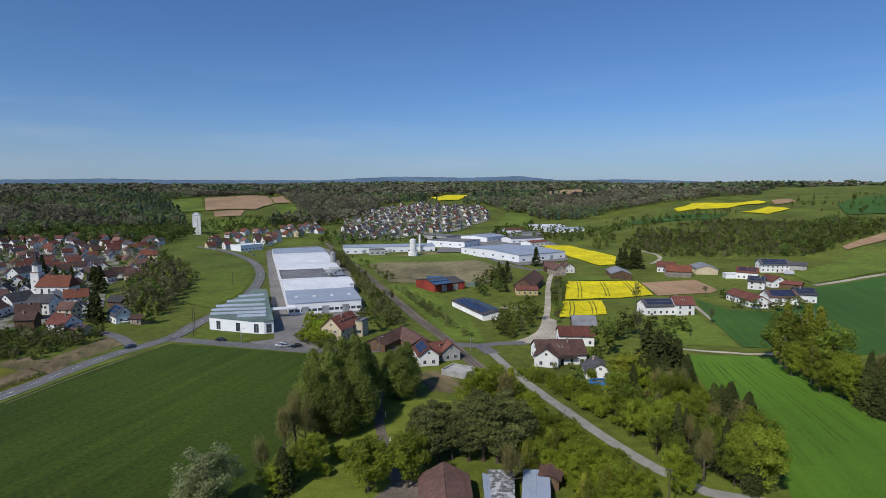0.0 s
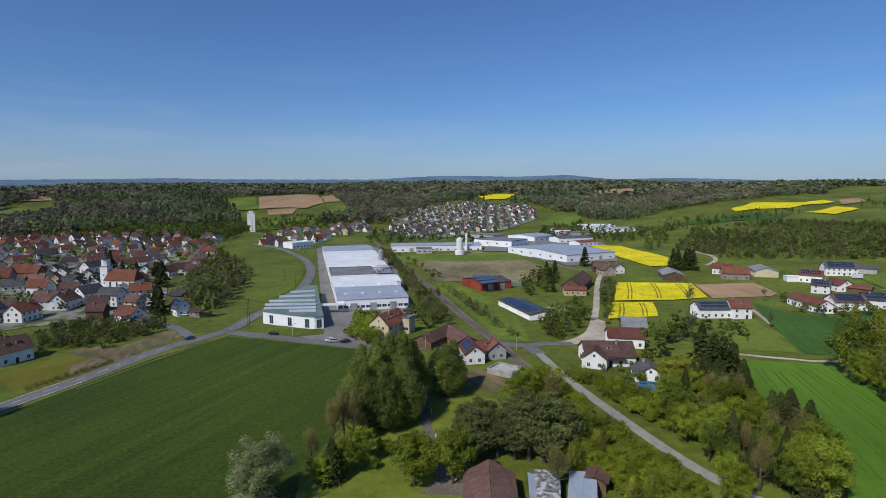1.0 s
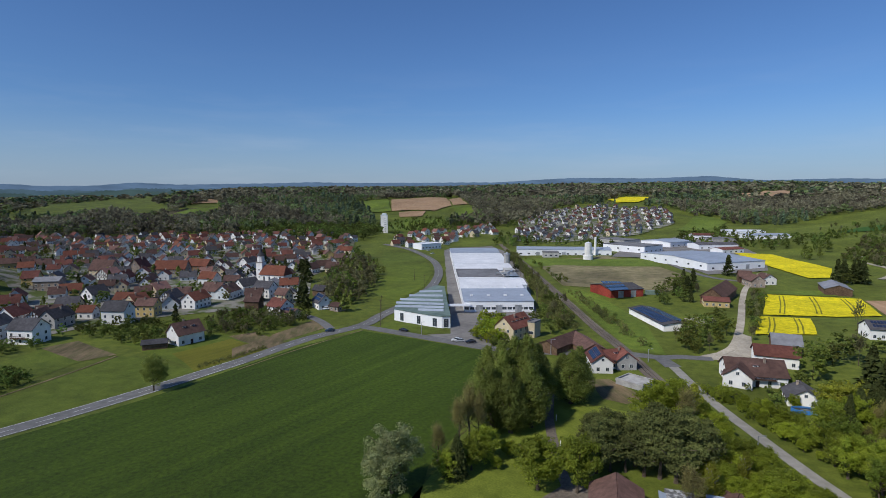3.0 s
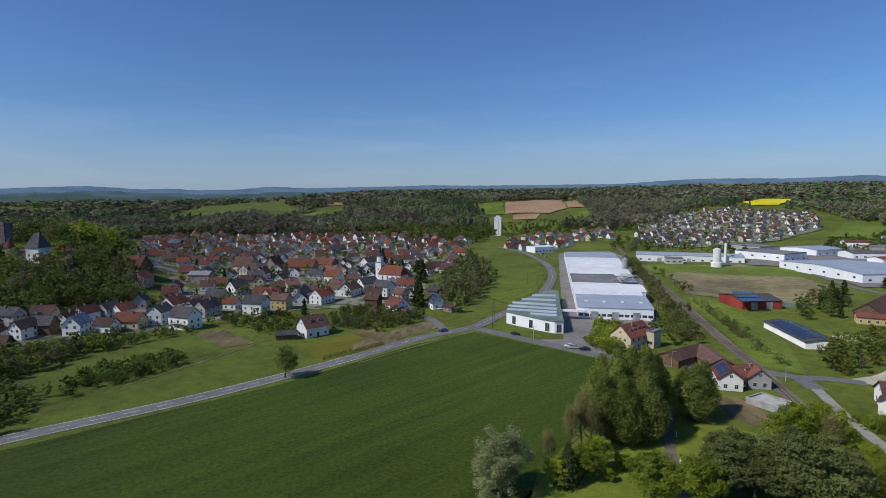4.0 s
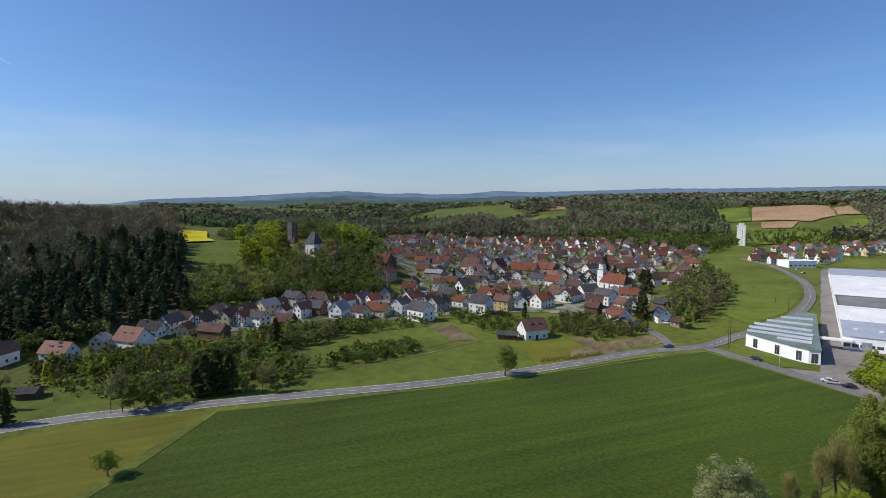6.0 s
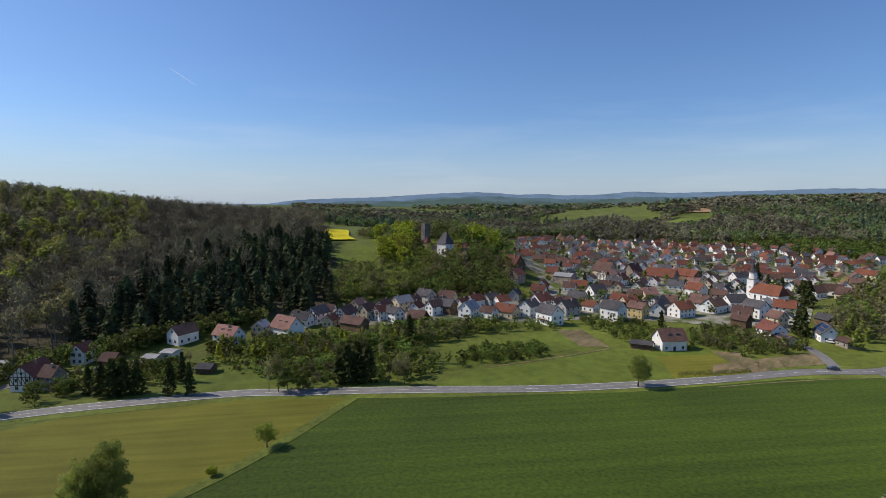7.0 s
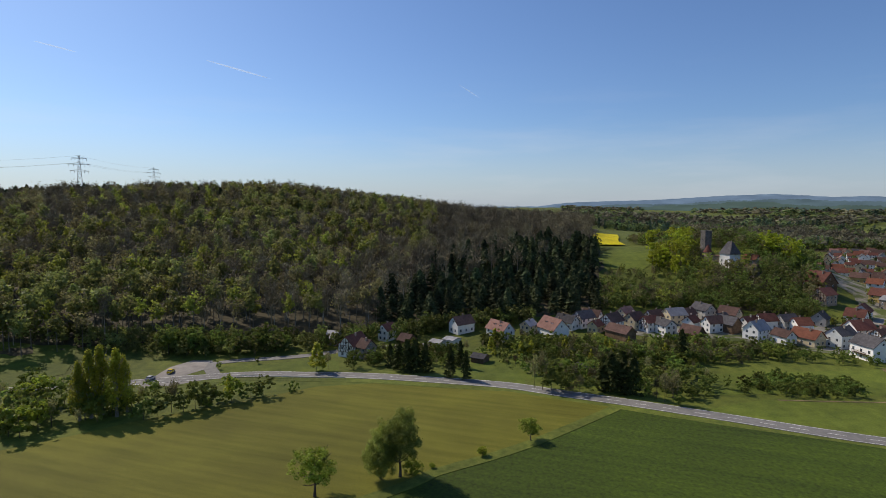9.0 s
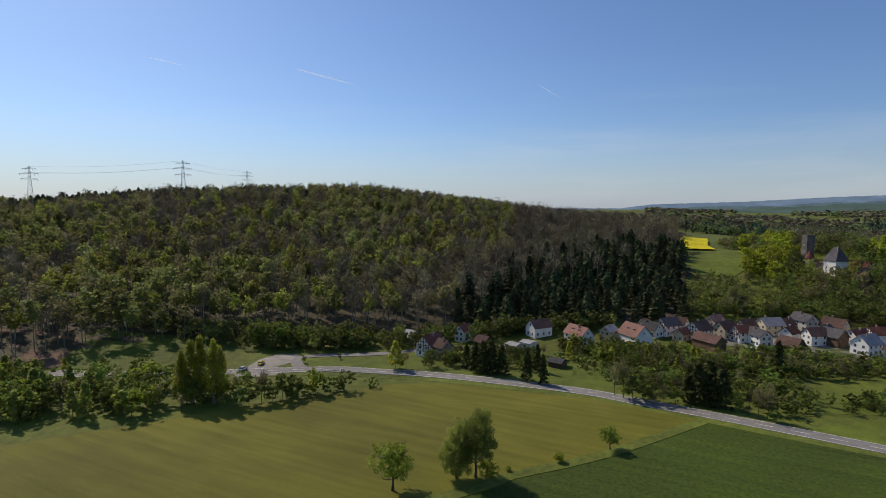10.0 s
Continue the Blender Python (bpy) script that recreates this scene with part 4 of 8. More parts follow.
for kind in TREE_LABELS:
    for variant in range(3):  # two fine shapes, one plainer for small or distant trees
        rng = random.Random(sum(map(ord, kind)) + 31 * variant)
        clumps, leaves, size = {"spruce": (130, 40, 0.026), "bare": (100, 30, 0.0115), "poplar": (270, 62, 0.0098), "willow": (190, 90, 0.0115), "drooping": (230, 100, 0.0105), "gold": (100, 36, 0.0155), "young": (105, 38, 0.0172), "pine": (110, 70, 0.0145), "leafy": (150, 70, 0.0150), "bright": (150, 70, 0.0150)}.get(kind, (120, 60, 0.0165))
        if variant == 2:
            leaves, size = leaves * 2 // 5, size * 1.5
        base = new("tree")
        shape = {"gold": "poplar", "weeping": "willow", "drooping": "willow"}.get(kind, kind)
        part("trunk", trunk_shape(rng, shape, 16 if kind in ("bare", "gold", "young") else 9), PALE_BARK if kind == "gold" else BARK, base)
        part("crown", cloud_mesh("crown", crown_cloud(rng, shape, clumps, leaves, size), LEAVES[kind]), None, base)
        base.matrix_basis = pose(0, -40 - 30 * variant, -60)
        TREES[kind, variant] = base
tree_rng = random.Random(5)
PLANTED = set()
NEAR_TREES, FAR_TREES = 183.0, {}


def tree(kind, x, y, h, wide=1.0, label="", group="", single=False):
    """One tree of height h at a place. The first use of a template is the template itself."""
    v = tree_rng.randrange(2)
    if math.hypot(x, y) > NEAR_TREES or h < 4:
        v = 2
    if single:
        v = tree_rng.randrange(2)
    elif math.hypot(x, y) > NEAR_TREES:
        FAR_TREES.setdefault(kind, []).append((x, y, h))
        return None
    w = h * wide * tree_rng.uniform(0.93, 1.07)
    m = pose(x, y, float(ground_z(x, y)) - 0.1, tree_rng.uniform(-2, 2), tree_rng.uniform(-2, 2), tree_rng.uniform(0, 360)) @ Matrix.Diagonal((w, w, h, 1))
    if (kind, v) in PLANTED:
        ob = copy_thing(TREES[kind, v], m)
        ob.matrix_basis = m
    else:
        ob = TREES[kind, v]
        ob.matrix_basis = m
        PLANTED.add((kind, v))
    lab, cat = TREE_LABELS[kind]
    return tagged(ob, label or lab, cat, group)


def at_tree(kind, p, h, wide=1.0, label="", group="", single=False):
    return tree(kind, p[0], p[1], h, wide, label, group, single)


def grove(poly, count, kinds, low, high, gap=3.0, seed=1, wide=1.0, group="", keep_off=None):
    """Trees strewn over a patch of land, each a thing of its own."""
    rng = random.Random(seed)
    xs, ys = [p[0] for p in poly], [p[1] for p in poly]
    placed, tries = [], 0
    while len(placed) < count and tries < count * 60:
        tries += 1
        x, y = rng.uniform(min(xs), max(xs)), rng.uniform(min(ys), max(ys))
        if not inside(poly, x, y) or any((x - a) ** 2 + (y - b) ** 2 < gap * gap for a, b in placed):
            continue
        if keep_off and keep_off(x, y):
            continue
        placed.append((x, y))
        tree(rng.choice(kinds), x, y, rng.uniform(low, high), wide * rng.uniform(0.9, 1.2), group=group)
    return placed


# ---- woods: too many trees to count ----
def forest(name, material, label, places, heights, kind, clumps, leaves, size, trunk=None, seed=3, wide=1.0):
    rng = random.Random(seed)
    rs = np.random.RandomState(seed)
    shapes = [crown_cloud(rng, kind, clumps, leaves, size) for _ in range(5)]
    out, tones, stems = [], [], Shape()
    z = ground_z(places[:, 0], places[:, 1])
    pick = rs.randint(0, 5, len(places))
    for k in range(5):
        sel = np.where(pick == k)[0]
        if not len(sel):
            continue
        a = rs.uniform(0, 6.283, len(sel))
        h = heights[sel]
        w = h * np.broadcast_to(wide, len(places))[sel] * rs.uniform(0.8, 1.2, len(sel))
        q = shapes[k].reshape(1, -1, 3)
        x = (q[..., 0] * np.cos(a)[:, None] - q[..., 1] * np.sin(a)[:, None]) * w[:, None] + places[sel, 0][:, None]
        y = (q[..., 0] * np.sin(a)[:, None] + q[..., 1] * np.cos(a)[:, None]) * w[:, None] + places[sel, 1][:, None]
        zz = q[..., 2] * h[:, None] + z[sel][:, None]
        out.append(np.stack([x, y, zz], -1).reshape(-1, 3, 3))
        own = np.clip(0.5 + 0.22 * fbm(places[sel, 0], places[sel, 1], 38) + rs.normal(size=len(sel)) * 0.24, 0, 1)
        tones.append(np.repeat(own, len(shapes[k])))
    ob = tagged(new(name, cloud_mesh(name, np.concatenate(out), material, np.concatenate(tones))), label, "forest", kind="stuff")
    if trunk:
        for (x, y), g, h in zip(places, z, heights):
            r = h * 0.009
            s0 = [(x - r, y - r, g - 0.5), (x + r, y - r, g - 0.5), (x, y + r, g - 0.5), (x, y, g + h * 0.8)]
            stems.add(s0, [(0, 1, 3), (1, 2, 3), (2, 0, 3)])
        st = part("trunks", stems, trunk, ob)
        tagged(st, "thin grey trunks of the wood", kind="stuff")
    return ob


def strewn(test, x0, x1, y0, y1, step, seed):
    """Places on a jittered grid that pass a test."""
    rs = np.random.RandomState(seed)
    gx, gy = np.meshgrid(np.arange(x0, x1, step), np.arange(y0, y1, step))
    p = np.stack([gx.ravel(), gy.ravel()], 1) + rs.uniform(-0.45, 0.45, (gx.size, 2)) * step
    return p[test(p[:, 0], p[:, 1])]


def polar(x, y):
    return np.degrees(np.arctan2(-x, y)), np.hypot(x, y)


def in_poly(poly):
    def test(x, y):
        hit = np.zeros(len(x), bool)
        for (ax, ay), (bx, by) in zip(poly, poly[1:] + poly[:1]):
            if ay != by:
                hit ^= ((ay > y) != (by > y)) & (x < (bx - ax) * (y - ay) / (by - ay) + ax)
        return hit
    return test


def fbm(x, y, s):
    return (np.sin(x / s + 1.7 * np.sin(y / s * 0.7)) + np.sin(y / s * 1.1 + 1.3 * np.sin(x / s * 0.6 + 2)) + 0.7 * np.sin((x + y) / s * 1.9)) / 2.7


CLEAR = [  # meadows and fields that lie open between the woods
    [(-433, 76), (-486, 103), (-480, 136), (-425, 128), (-402, 110), (-404, 86)],
    [(-470, 90), (-560, 92), (-640, 116), (-660, 155), (-540, 133), (-470, 136)],
    [(-596.6, 1172.0), (-535.8, 1233.4), (-429.0, 1456.8), (-319.7, 1166.5), (-251.0, 974.3), (-297.2, 942.9), (-273.2, 815.3), (-343.8, 763.3), (-478.8, 977.8)],
    [(79.8, 895.3), (145.4, 1163.0), (175.5, 1053.1), (134.9, 891.3)],
    [(-785, 775), (-845, 900), (-905, 960), (-990, 1160), (-895, 1055), (-810, 955), (-725, 870), (-735, 770)],
    [(-60, 1340), (-20, 1560), (11.2, 1840), (95, 1780), (70, 1398.5), (40, 1300)],
    [(-418.3, 153.0), (-432.7, 160.0), (-408.8, 180.4), (-387.0, 175.3), (-388.2, 156.4)],
    [(300, 1700), (330, 1870), (534.4, 2403.6), (575, 2070), (380, 1560)],
]
CLEAR_TESTS = [in_poly(c) for c in CLEAR]


def open_land(x, y):
    out = np.zeros(len(x), bool)
    for test in CLEAR_TESTS:
        out |= test(x, y)
    return out


def hill_wood(x, y):
    a, r = polar(x, y)
    edge = np.interp(a, [66, 72, 76, 80, 90, 100, 110, 120, 130, 150], [345, 350, 335, 315, 285, 275, 272, 275, 285, 290])
    far = np.interp(a, [66, 72, 76, 80, 84, 90, 150], [540, 560, 760, 780, 760, 760, 790])
    return (a > 60) & (a < 148) & (r > edge + 6 * fbm(x, y, 25)) & (r < far) & ~open_land(x, y)


wood = strewn(hill_wood, -920, -60, -760, 460, 8.6, 11)
wa, wr = polar(wood[:, 0], wood[:, 1])
wood, wa, wr = wood[wa > 79.5], wa[wa > 79.5], wr[wa > 79.5]
rs = np.random.RandomState(8)
mix = fbm(wood[:, 0], wood[:, 1], 55) + np.random.RandomState(4).uniform(-0.9, 0.9, len(wood))
plantation = np.interp(wa, [79, 84, 88, 92, 97, 103], [492, 484, 466, 430, 382, 300]) + 16 * np.sin(wa * 2.1) + rs.normal(size=len(wa)) * 9
dark = ((wa < 103) & (wr < plantation) & (mix > -1.05)) | ((wr > 600) & (wa > 104) & (mix > 0.45)) | ((wr > 690) & (wa > 117))
brow = ~dark & (wa < 96) & (wr > plantation) & (mix > -0.9)  # leafless beeches along the brow above the spruces
tall = rs.uniform(18, 28, len(wood))
forest("spruce_wood", LEAVES["wood_spruce"], "dark spruce plantation on the hillside", wood[dark], tall[dark] * 0.66, "spruce", 44, 8, 0.050, BARK, wide=1.5)
sel = ~dark & ~brow & (mix > 0.50)
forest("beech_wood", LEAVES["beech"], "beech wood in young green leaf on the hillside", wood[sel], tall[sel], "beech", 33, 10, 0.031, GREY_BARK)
sel = ~dark & ~brow & (mix <= 0.50) & (mix > 0.22)
forest("beech_wood", LEAVES["fresh_beech"], "fresh yellow-green beeches on the hillside", wood[sel], tall[sel] * 0.95, "beech", 33, 9, 0.031, PALE_BARK, seed=9)
sel = ~dark & ~brow & (mix <= 0.22) & (mix > -0.25)
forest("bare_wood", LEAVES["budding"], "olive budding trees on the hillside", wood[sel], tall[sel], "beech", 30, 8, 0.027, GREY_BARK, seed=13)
sel = brow | (~dark & (mix <= -0.25))
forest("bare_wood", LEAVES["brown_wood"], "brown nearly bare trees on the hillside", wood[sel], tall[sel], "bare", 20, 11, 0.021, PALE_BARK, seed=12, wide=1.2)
slope_wood = strewn(lambda x, y: hill_wood(x, y) & (polar(x, y)[0] < 79.5), -560, -250, -20, 330, 6.0, 17)
castle_mix = fbm(slope_wood[:, 0], slope_wood[:, 1], 30) + np.random.RandomState(18).uniform(-0.8, 0.8, len(slope_wood))
crown_top = np.random.RandomState(19).uniform(9, 15, len(slope_wood))
slope_a, slope_r = polar(slope_wood[:, 0], slope_wood[:, 1])
crown_top[(slope_a > 71.5) & (slope_r > 362) & (slope_r < 440)] *= 0.5  # low bushes below the castle meadow
for sel, key, words, seed in ((castle_mix > -0.25, "castle_leaves", "dark green broadleaf wood round the castle hill", 14), ((castle_mix <= -0.25) & (castle_mix > -0.75), "budding", "olive budding trees round the castle hill", 15),
                              (castle_mix <= -0.75, "fresh_beech", "fresh green trees round the castle hill", 16)):
    forest("castle_wood", LEAVES[key], words, slope_wood[sel], crown_top[sel], "leafy", 33, 10, 0.038, BARK, seed=seed)


def far_wood(x, y):
    a, r = polar(x, y)
    start = np.interp(a, [-40, -32, -30, -27, -24, -21, -18, -14, -8, -4, 4, 8, 12, 20, 30, 40, 50, 60, 66, 80], [2500, 2300, 1480, 1330, 1220, 1140, 1080, 1010, 1060, 1300, 1330, 1050, 900, 900, 880, 860, 900, 950, 800, 1000])
    gaps = fbm(x, y, 260) + 0.5 * fbm(x, y, 90)
    return (a > -40) & (a < 82) & (r > start) & (r < 4600) & ((gaps > np.where((a > 40) & (r > 1250), 0.22, -0.75)) | ((a > -31) & (a < 44) & (r < 1900))) & ~((r > 2700) & (gaps < -0.35)) & ~open_land(x, y)


far = np.concatenate([strewn(lambda x, y: far_wood(x, y) & (np.hypot(x, y) < 1500), -1500, 1000, 0, 1500, 13.5, 21),
                      strewn(lambda x, y: far_wood(x, y) & (np.hypot(x, y) >= 1500) & (np.hypot(x, y) < 2700), -2700, 1500, 0, 2700, 24.0, 22),
                      strewn(lambda x, y: far_wood(x, y) & (np.hypot(x, y) >= 2700) & (np.hypot(x, y) < 3900), -3900, 3000, 0, 3900, 42.0, 23)])
fr = np.hypot(far[:, 0], far[:, 1])
fm = fbm(far[:, 0], far[:, 1], 120) + 0.6 * fbm(far[:, 0] + 90, far[:, 1], 40) + np.random.RandomState(6).uniform(-0.55, 0.55, len(far))
fh = np.random.RandomState(7).uniform(14, 21, len(far)) * np.where(fr > 2700, 1.3, np.where(fr > 1500, 1.2, 1.0))
near_far = fr < 1500
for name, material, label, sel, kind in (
        ("far_wood", LEAVES["hazed_dark"], "dark conifer wood on the far hills", fm > 0.75, "spruce"),
        ("far_wood", LEAVES["hazed_green"], "green wood on the far hills", (fm <= 0.75) & (fm > 0.2), "leafy"),
        ("far_wood", LEAVES["hazed_brown"], "brownish leafless wood on the far hills", fm <= 0.2, "leafy")):
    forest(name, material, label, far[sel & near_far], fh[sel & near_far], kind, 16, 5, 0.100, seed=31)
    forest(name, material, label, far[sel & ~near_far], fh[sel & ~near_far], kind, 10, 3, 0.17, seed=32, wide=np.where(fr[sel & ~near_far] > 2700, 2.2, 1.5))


# ---- houses ----
def window_mesh(w, h, name="window"):
    s = Shape()
    s.box(-w / 2 - 0.08, -0.03, -h / 2 - 0.08, w / 2 + 0.08, 0.05, h / 2 + 0.08, 0)
    s.box(-w / 2, 0.05, -h / 2, -0.03, 0.07, h / 2, 1)
    s.box(0.03, 0.05, -h / 2, w / 2, 0.07, h / 2, 1)
    return s.mesh(name, FRAME, GLASS)


WINDOW = window_mesh(1.0, 1.25)
SMALL_WINDOW = window_mesh(0.8, 0.9)
WIDE_WINDOW = window_mesh(2.2, 1.3)
DOOR = Shape().box(-0.55, -0.03, 0, 0.55, 0.07, 2.1).mesh("door", TIMBER)


def gable_walls(l, w, h, rise, hip=0.0):
    s = Shape()
    x, y = l / 2, w / 2
    v = [(-x, -y, -1.0), (x, -y, -1.0), (x, y, -1.0), (-x, y, -1.0), (-x, -y, h), (x, -y, h), (x, y, h), (-x, y, h), (hip - x, 0, h + rise), (x - hip, 0, h + rise)]
    return s.add(v, [(3, 2, 1, 0), (0, 1, 5, 4), (2, 3, 7, 6), (1, 2, 6, 9, 5), (3, 0, 4, 8, 7), (4, 5, 9, 8), (6, 7, 8, 9)])


def gable_roof(l, w, h, rise, over=0.5, thick=0.22, hip=0.0):
    s = Shape()
    x, y = l / 2 + over, w / 2
    slope = rise / y
    ye, ze = y + over, h - over * slope
    hx = x - hip
    for side in (-1, 1):
        a = [(-x, side * ye, ze), (x, side * ye, ze), (hx, 0, h + rise), (-hx, 0, h + rise)]
        lift_ = Vector((0, side * slope, 1)).normalized() * thick
        v = [Vector(p) + Vector((0, 0, 0.03)) for p in a]
        v += [p + lift_ for p in v]
        s.add(v, [(0, 1, 2, 3), (7, 6, 5, 4), (0, 4, 5, 1), (1, 5, 6, 2), (2, 6, 7, 3), (3, 7, 4, 0)])
    if hip:
        for e in (-1, 1):
            v = [Vector((e * x, -ye, ze + 0.05)), Vector((e * x, ye, ze + 0.05)), Vector((e * hx, 0, h + rise + 0.05))]
            v += [p + Vector((e * 0.1, 0, thick)) for p in v]
            s.add(v, [(0, 1, 2), (3, 4, 5), (0, 1, 4, 3), (1, 2, 5, 4), (2, 0, 3, 5)])
    return s


ROOF_WORDS = {"red": "red tiled", "orange": "orange tiled", "pink": "faded pink tiled", "brown": "brown tiled", "dark": "dark grey tiled", "grey": "grey sheet", "lichen": "lichen-spotted sheet", "sheet": "blue-grey sheet"}
WALL_WORDS = {"white": "white rendered", "cream": "cream rendered", "yellow": "yellow rendered", "grey": "grey rendered", "blue": "pale blue rendered",
              "wood": "weathered wooden", "red": "red boarded", "stone": "sandstone"}
house_rng = random.Random(77)
BUILT = []


def house(x, y, l, face="e", roof="red", wall="white", w=None, h=None, rise=None, turn=None, windows=True, solar=0, timber=False, dormers=0,
          chimney=True, name="house", label="", category="house", group="", hip=0.0, fine=False, balcony=False, extra=0.0):
    """A gabled house. face: 'e' eaves towards the valley's middle, 'g' gable. l: length of the side that faces it."""
    r = house_rng
    bearing = math.degrees(math.atan2(-x, y))
    if face == "g":
        w = w * 0.85 if w else max(5.6, min(l, 11.0) * 0.8)
        l = max(7.6, w * r.uniform(1.15, 1.5))
        ang = bearing + 90 - 40 + extra + r.uniform(-14, 14)
    else:
        if turn is None:  # seen at a slant
            l, w = max(l * 0.8, 5.6), w * 0.85 if w else None
        w = w or min(max(6.0, l * 0.75), 11.0)
        ang = bearing - 40 + extra + r.uniform(-14, 14)
    ang = turn if turn is not None else ang
    h = h or r.choice((3.8, 4.8, 5.2))
    rise = rise or w / 2 * r.uniform(0.8, 1.0)
    ob = thing(name, x, y, ang, label or f"{WALL_WORDS[wall]} {name.replace('_', ' ')} with a {ROOF_WORDS[roof]} gable roof", category, group)
    BUILT.append((x, y, max(l, w) / 2))
    part("wall", gable_walls(l, w, h, rise, hip * 1.1), WALLS[wall], ob)
    part("roof", gable_roof(l, w, h, rise, hip=hip), ROOFS[roof], ob)
    if chimney:
        cx, cy = r.uniform(-l / 4, l / 4), r.choice((-1, 1)) * w * 0.12
        part("chimney", Shape().box(cx - 0.3, cy - 0.3, h + rise * 0.5, cx + 0.3, cy + 0.3, h + rise + 0.7).box(cx - 0.38, cy - 0.38, h + rise + 0.7, cx + 0.38, cy + 0.38, h + rise + 0.85), WALLS["stone"], ob)
    if windows:
        floors = 2 if h > 4.8 else 1
        # the two sides that the valley sees
        for side in (-1,) if not fine else (-1, 1):
            n = max(2, int(l / 3.2))
            for f in range(floors):
                for i in range(n):
                    px = -l / 2 + l * (i + 0.5) / n
                    if f == 0 and i == n // 2 and fine:
                        part("door", DOOR, None, ob, m=pose(px, side * w / 2, 0, 0, 0, 180 if side < 0 else 0))
                        continue
                    part("window", WINDOW, None, ob, m=pose(px, side * w / 2, 1.5 + 2.6 * f, 0, 0, 180 if side < 0 else 0))
        for side in (-1, 1):
            for f in range(floors):
                for px in (-w * 0.22, w * 0.22):
                    part("window", WINDOW, None, ob, m=pose(side * l / 2, px, 1.5 + 2.6 * f, 0, 0, -90 * side))
            if not hip:
                part("window", SMALL_WINDOW, None, ob, m=pose(side * l / 2, 0, h + rise * 0.35, 0, 0, -90 * side))
    if timber:
        for side in (-1, 1):
            s = Shape()
            gx = side * (l / 2 + 0.02)
            for k in range(7):
                yy = -w / 2 + w * k / 6
                top = h + rise * (1 - abs(yy) / (w / 2))
                s.bar((gx, yy, 2.4), (gx, yy, top), 0.2)
            for zz in (2.4, h, h + rise * 0.4):
                half = w / 2 if zz <= h else w / 2 * (1 - (zz - h) / rise)
                s.bar((gx, -half, zz), (gx, half, zz), 0.2)
            for k in (0, 2, 3, 5):
                y0, y1 = -w / 2 + w * k / 6, -w / 2 + w * (k + 1) / 6
                s.bar((gx, y0, 2.4), (gx, y1, h), 0.16)
            part("timber_frame", s, TIMBER, ob, "dark timber framing on the gable")
    slope = math.atan2(rise, w / 2)
    if solar:
        n = max(3, int(l * 0.8 / (1.1 if solar < 2 else 2.2)))
        sides = {1: (-1,), -1: (1,), 2: (-1, 1)}[solar]
        panel = (Shape().box(-0.5, -0.82, 0, 0.5, 0.82, 0.06) if solar < 2 else Shape().box(-0.98, -0.82, 0, 0.98, 0.82, 0.06)).mesh("solar_panel", SOLAR)
        rows = max(1, int(math.hypot(rise, w / 2) * 0.85 / 1.75))
        for side in sides:
            for k in range(rows):
                for i in range(n):
                    u = (k + 0.75) / (rows + 0.5)
                    part("solar_panel", panel, None, ob, m=pose(-l * 0.42 + l * 0.84 * (i + 0.5) / n, side * (w / 2) * (1 - u), h + rise * u + 0.33 / math.cos(slope), -side * math.degrees(slope)))
    for k in range(dormers):
        px = -l / 2 + l * (k + 1) / (dormers + 1)
        for side in (-1, 1) if fine else (-1,):
            d = Shape()
            yc = side * w * 0.27
            zb = h + rise * 0.42
            d.box(px - 0.8, min(yc, yc - side * 1.6), zb - 0.3, px + 0.8, max(yc, yc - side * 1.6), zb + 1.0)
            front = part("dormer", d, WALLS[wall], ob)
            g = Shape().box(px - 1.0, min(yc + side * 0.25, yc - side * 1.9), zb + 1.0, px + 1.0, max(yc + side * 0.25, yc - side * 1.9), zb + 1.14)
            part("dormer_roof", g, ROOFS[roof], front)
            part("window", SMALL_WINDOW, None, ob, m=pose(px, yc, zb + 0.45, 0, 0, 180 if side < 0 else 0))
    if balcony:
        s = Shape().box(-l * 0.3, -w / 2 - 1.4, 2.7, l * 0.3, -w / 2, 2.85)
        for k in range(15):
            px = -l * 0.3 + l * 0.6 * k / 14
            s.box(px - 0.05, -w / 2 - 1.4, 2.85, px + 0.05, -w / 2 - 1.32, 3.8)
        s.box(-l * 0.3, -w / 2 - 1.42, 3.75, l * 0.3, -w / 2 - 1.3, 3.87)
        part("balcony", s, TIMBER, ob, "dark wooden balcony")
    return ob


def shed(x, y, l, w, h=3.0, rise=1.0, roof="brown", wall="wood", turn=0.0, label="", name="shed", solar=0):
    return house(x, y, l, "e", roof, wall, w, h, rise, turn, False, solar, chimney=False, name=name, label=label, category=name)


# ---- the works ----
def frame_of(p0, p1):
    """The turn of a building whose front runs from p0 to p1, and the front's length."""
    return math.degrees(math.atan2(p1[1] - p0[1], p1[0] - p0[0])), math.hypot(p1[0] - p0[0], p1[1] - p0[1])


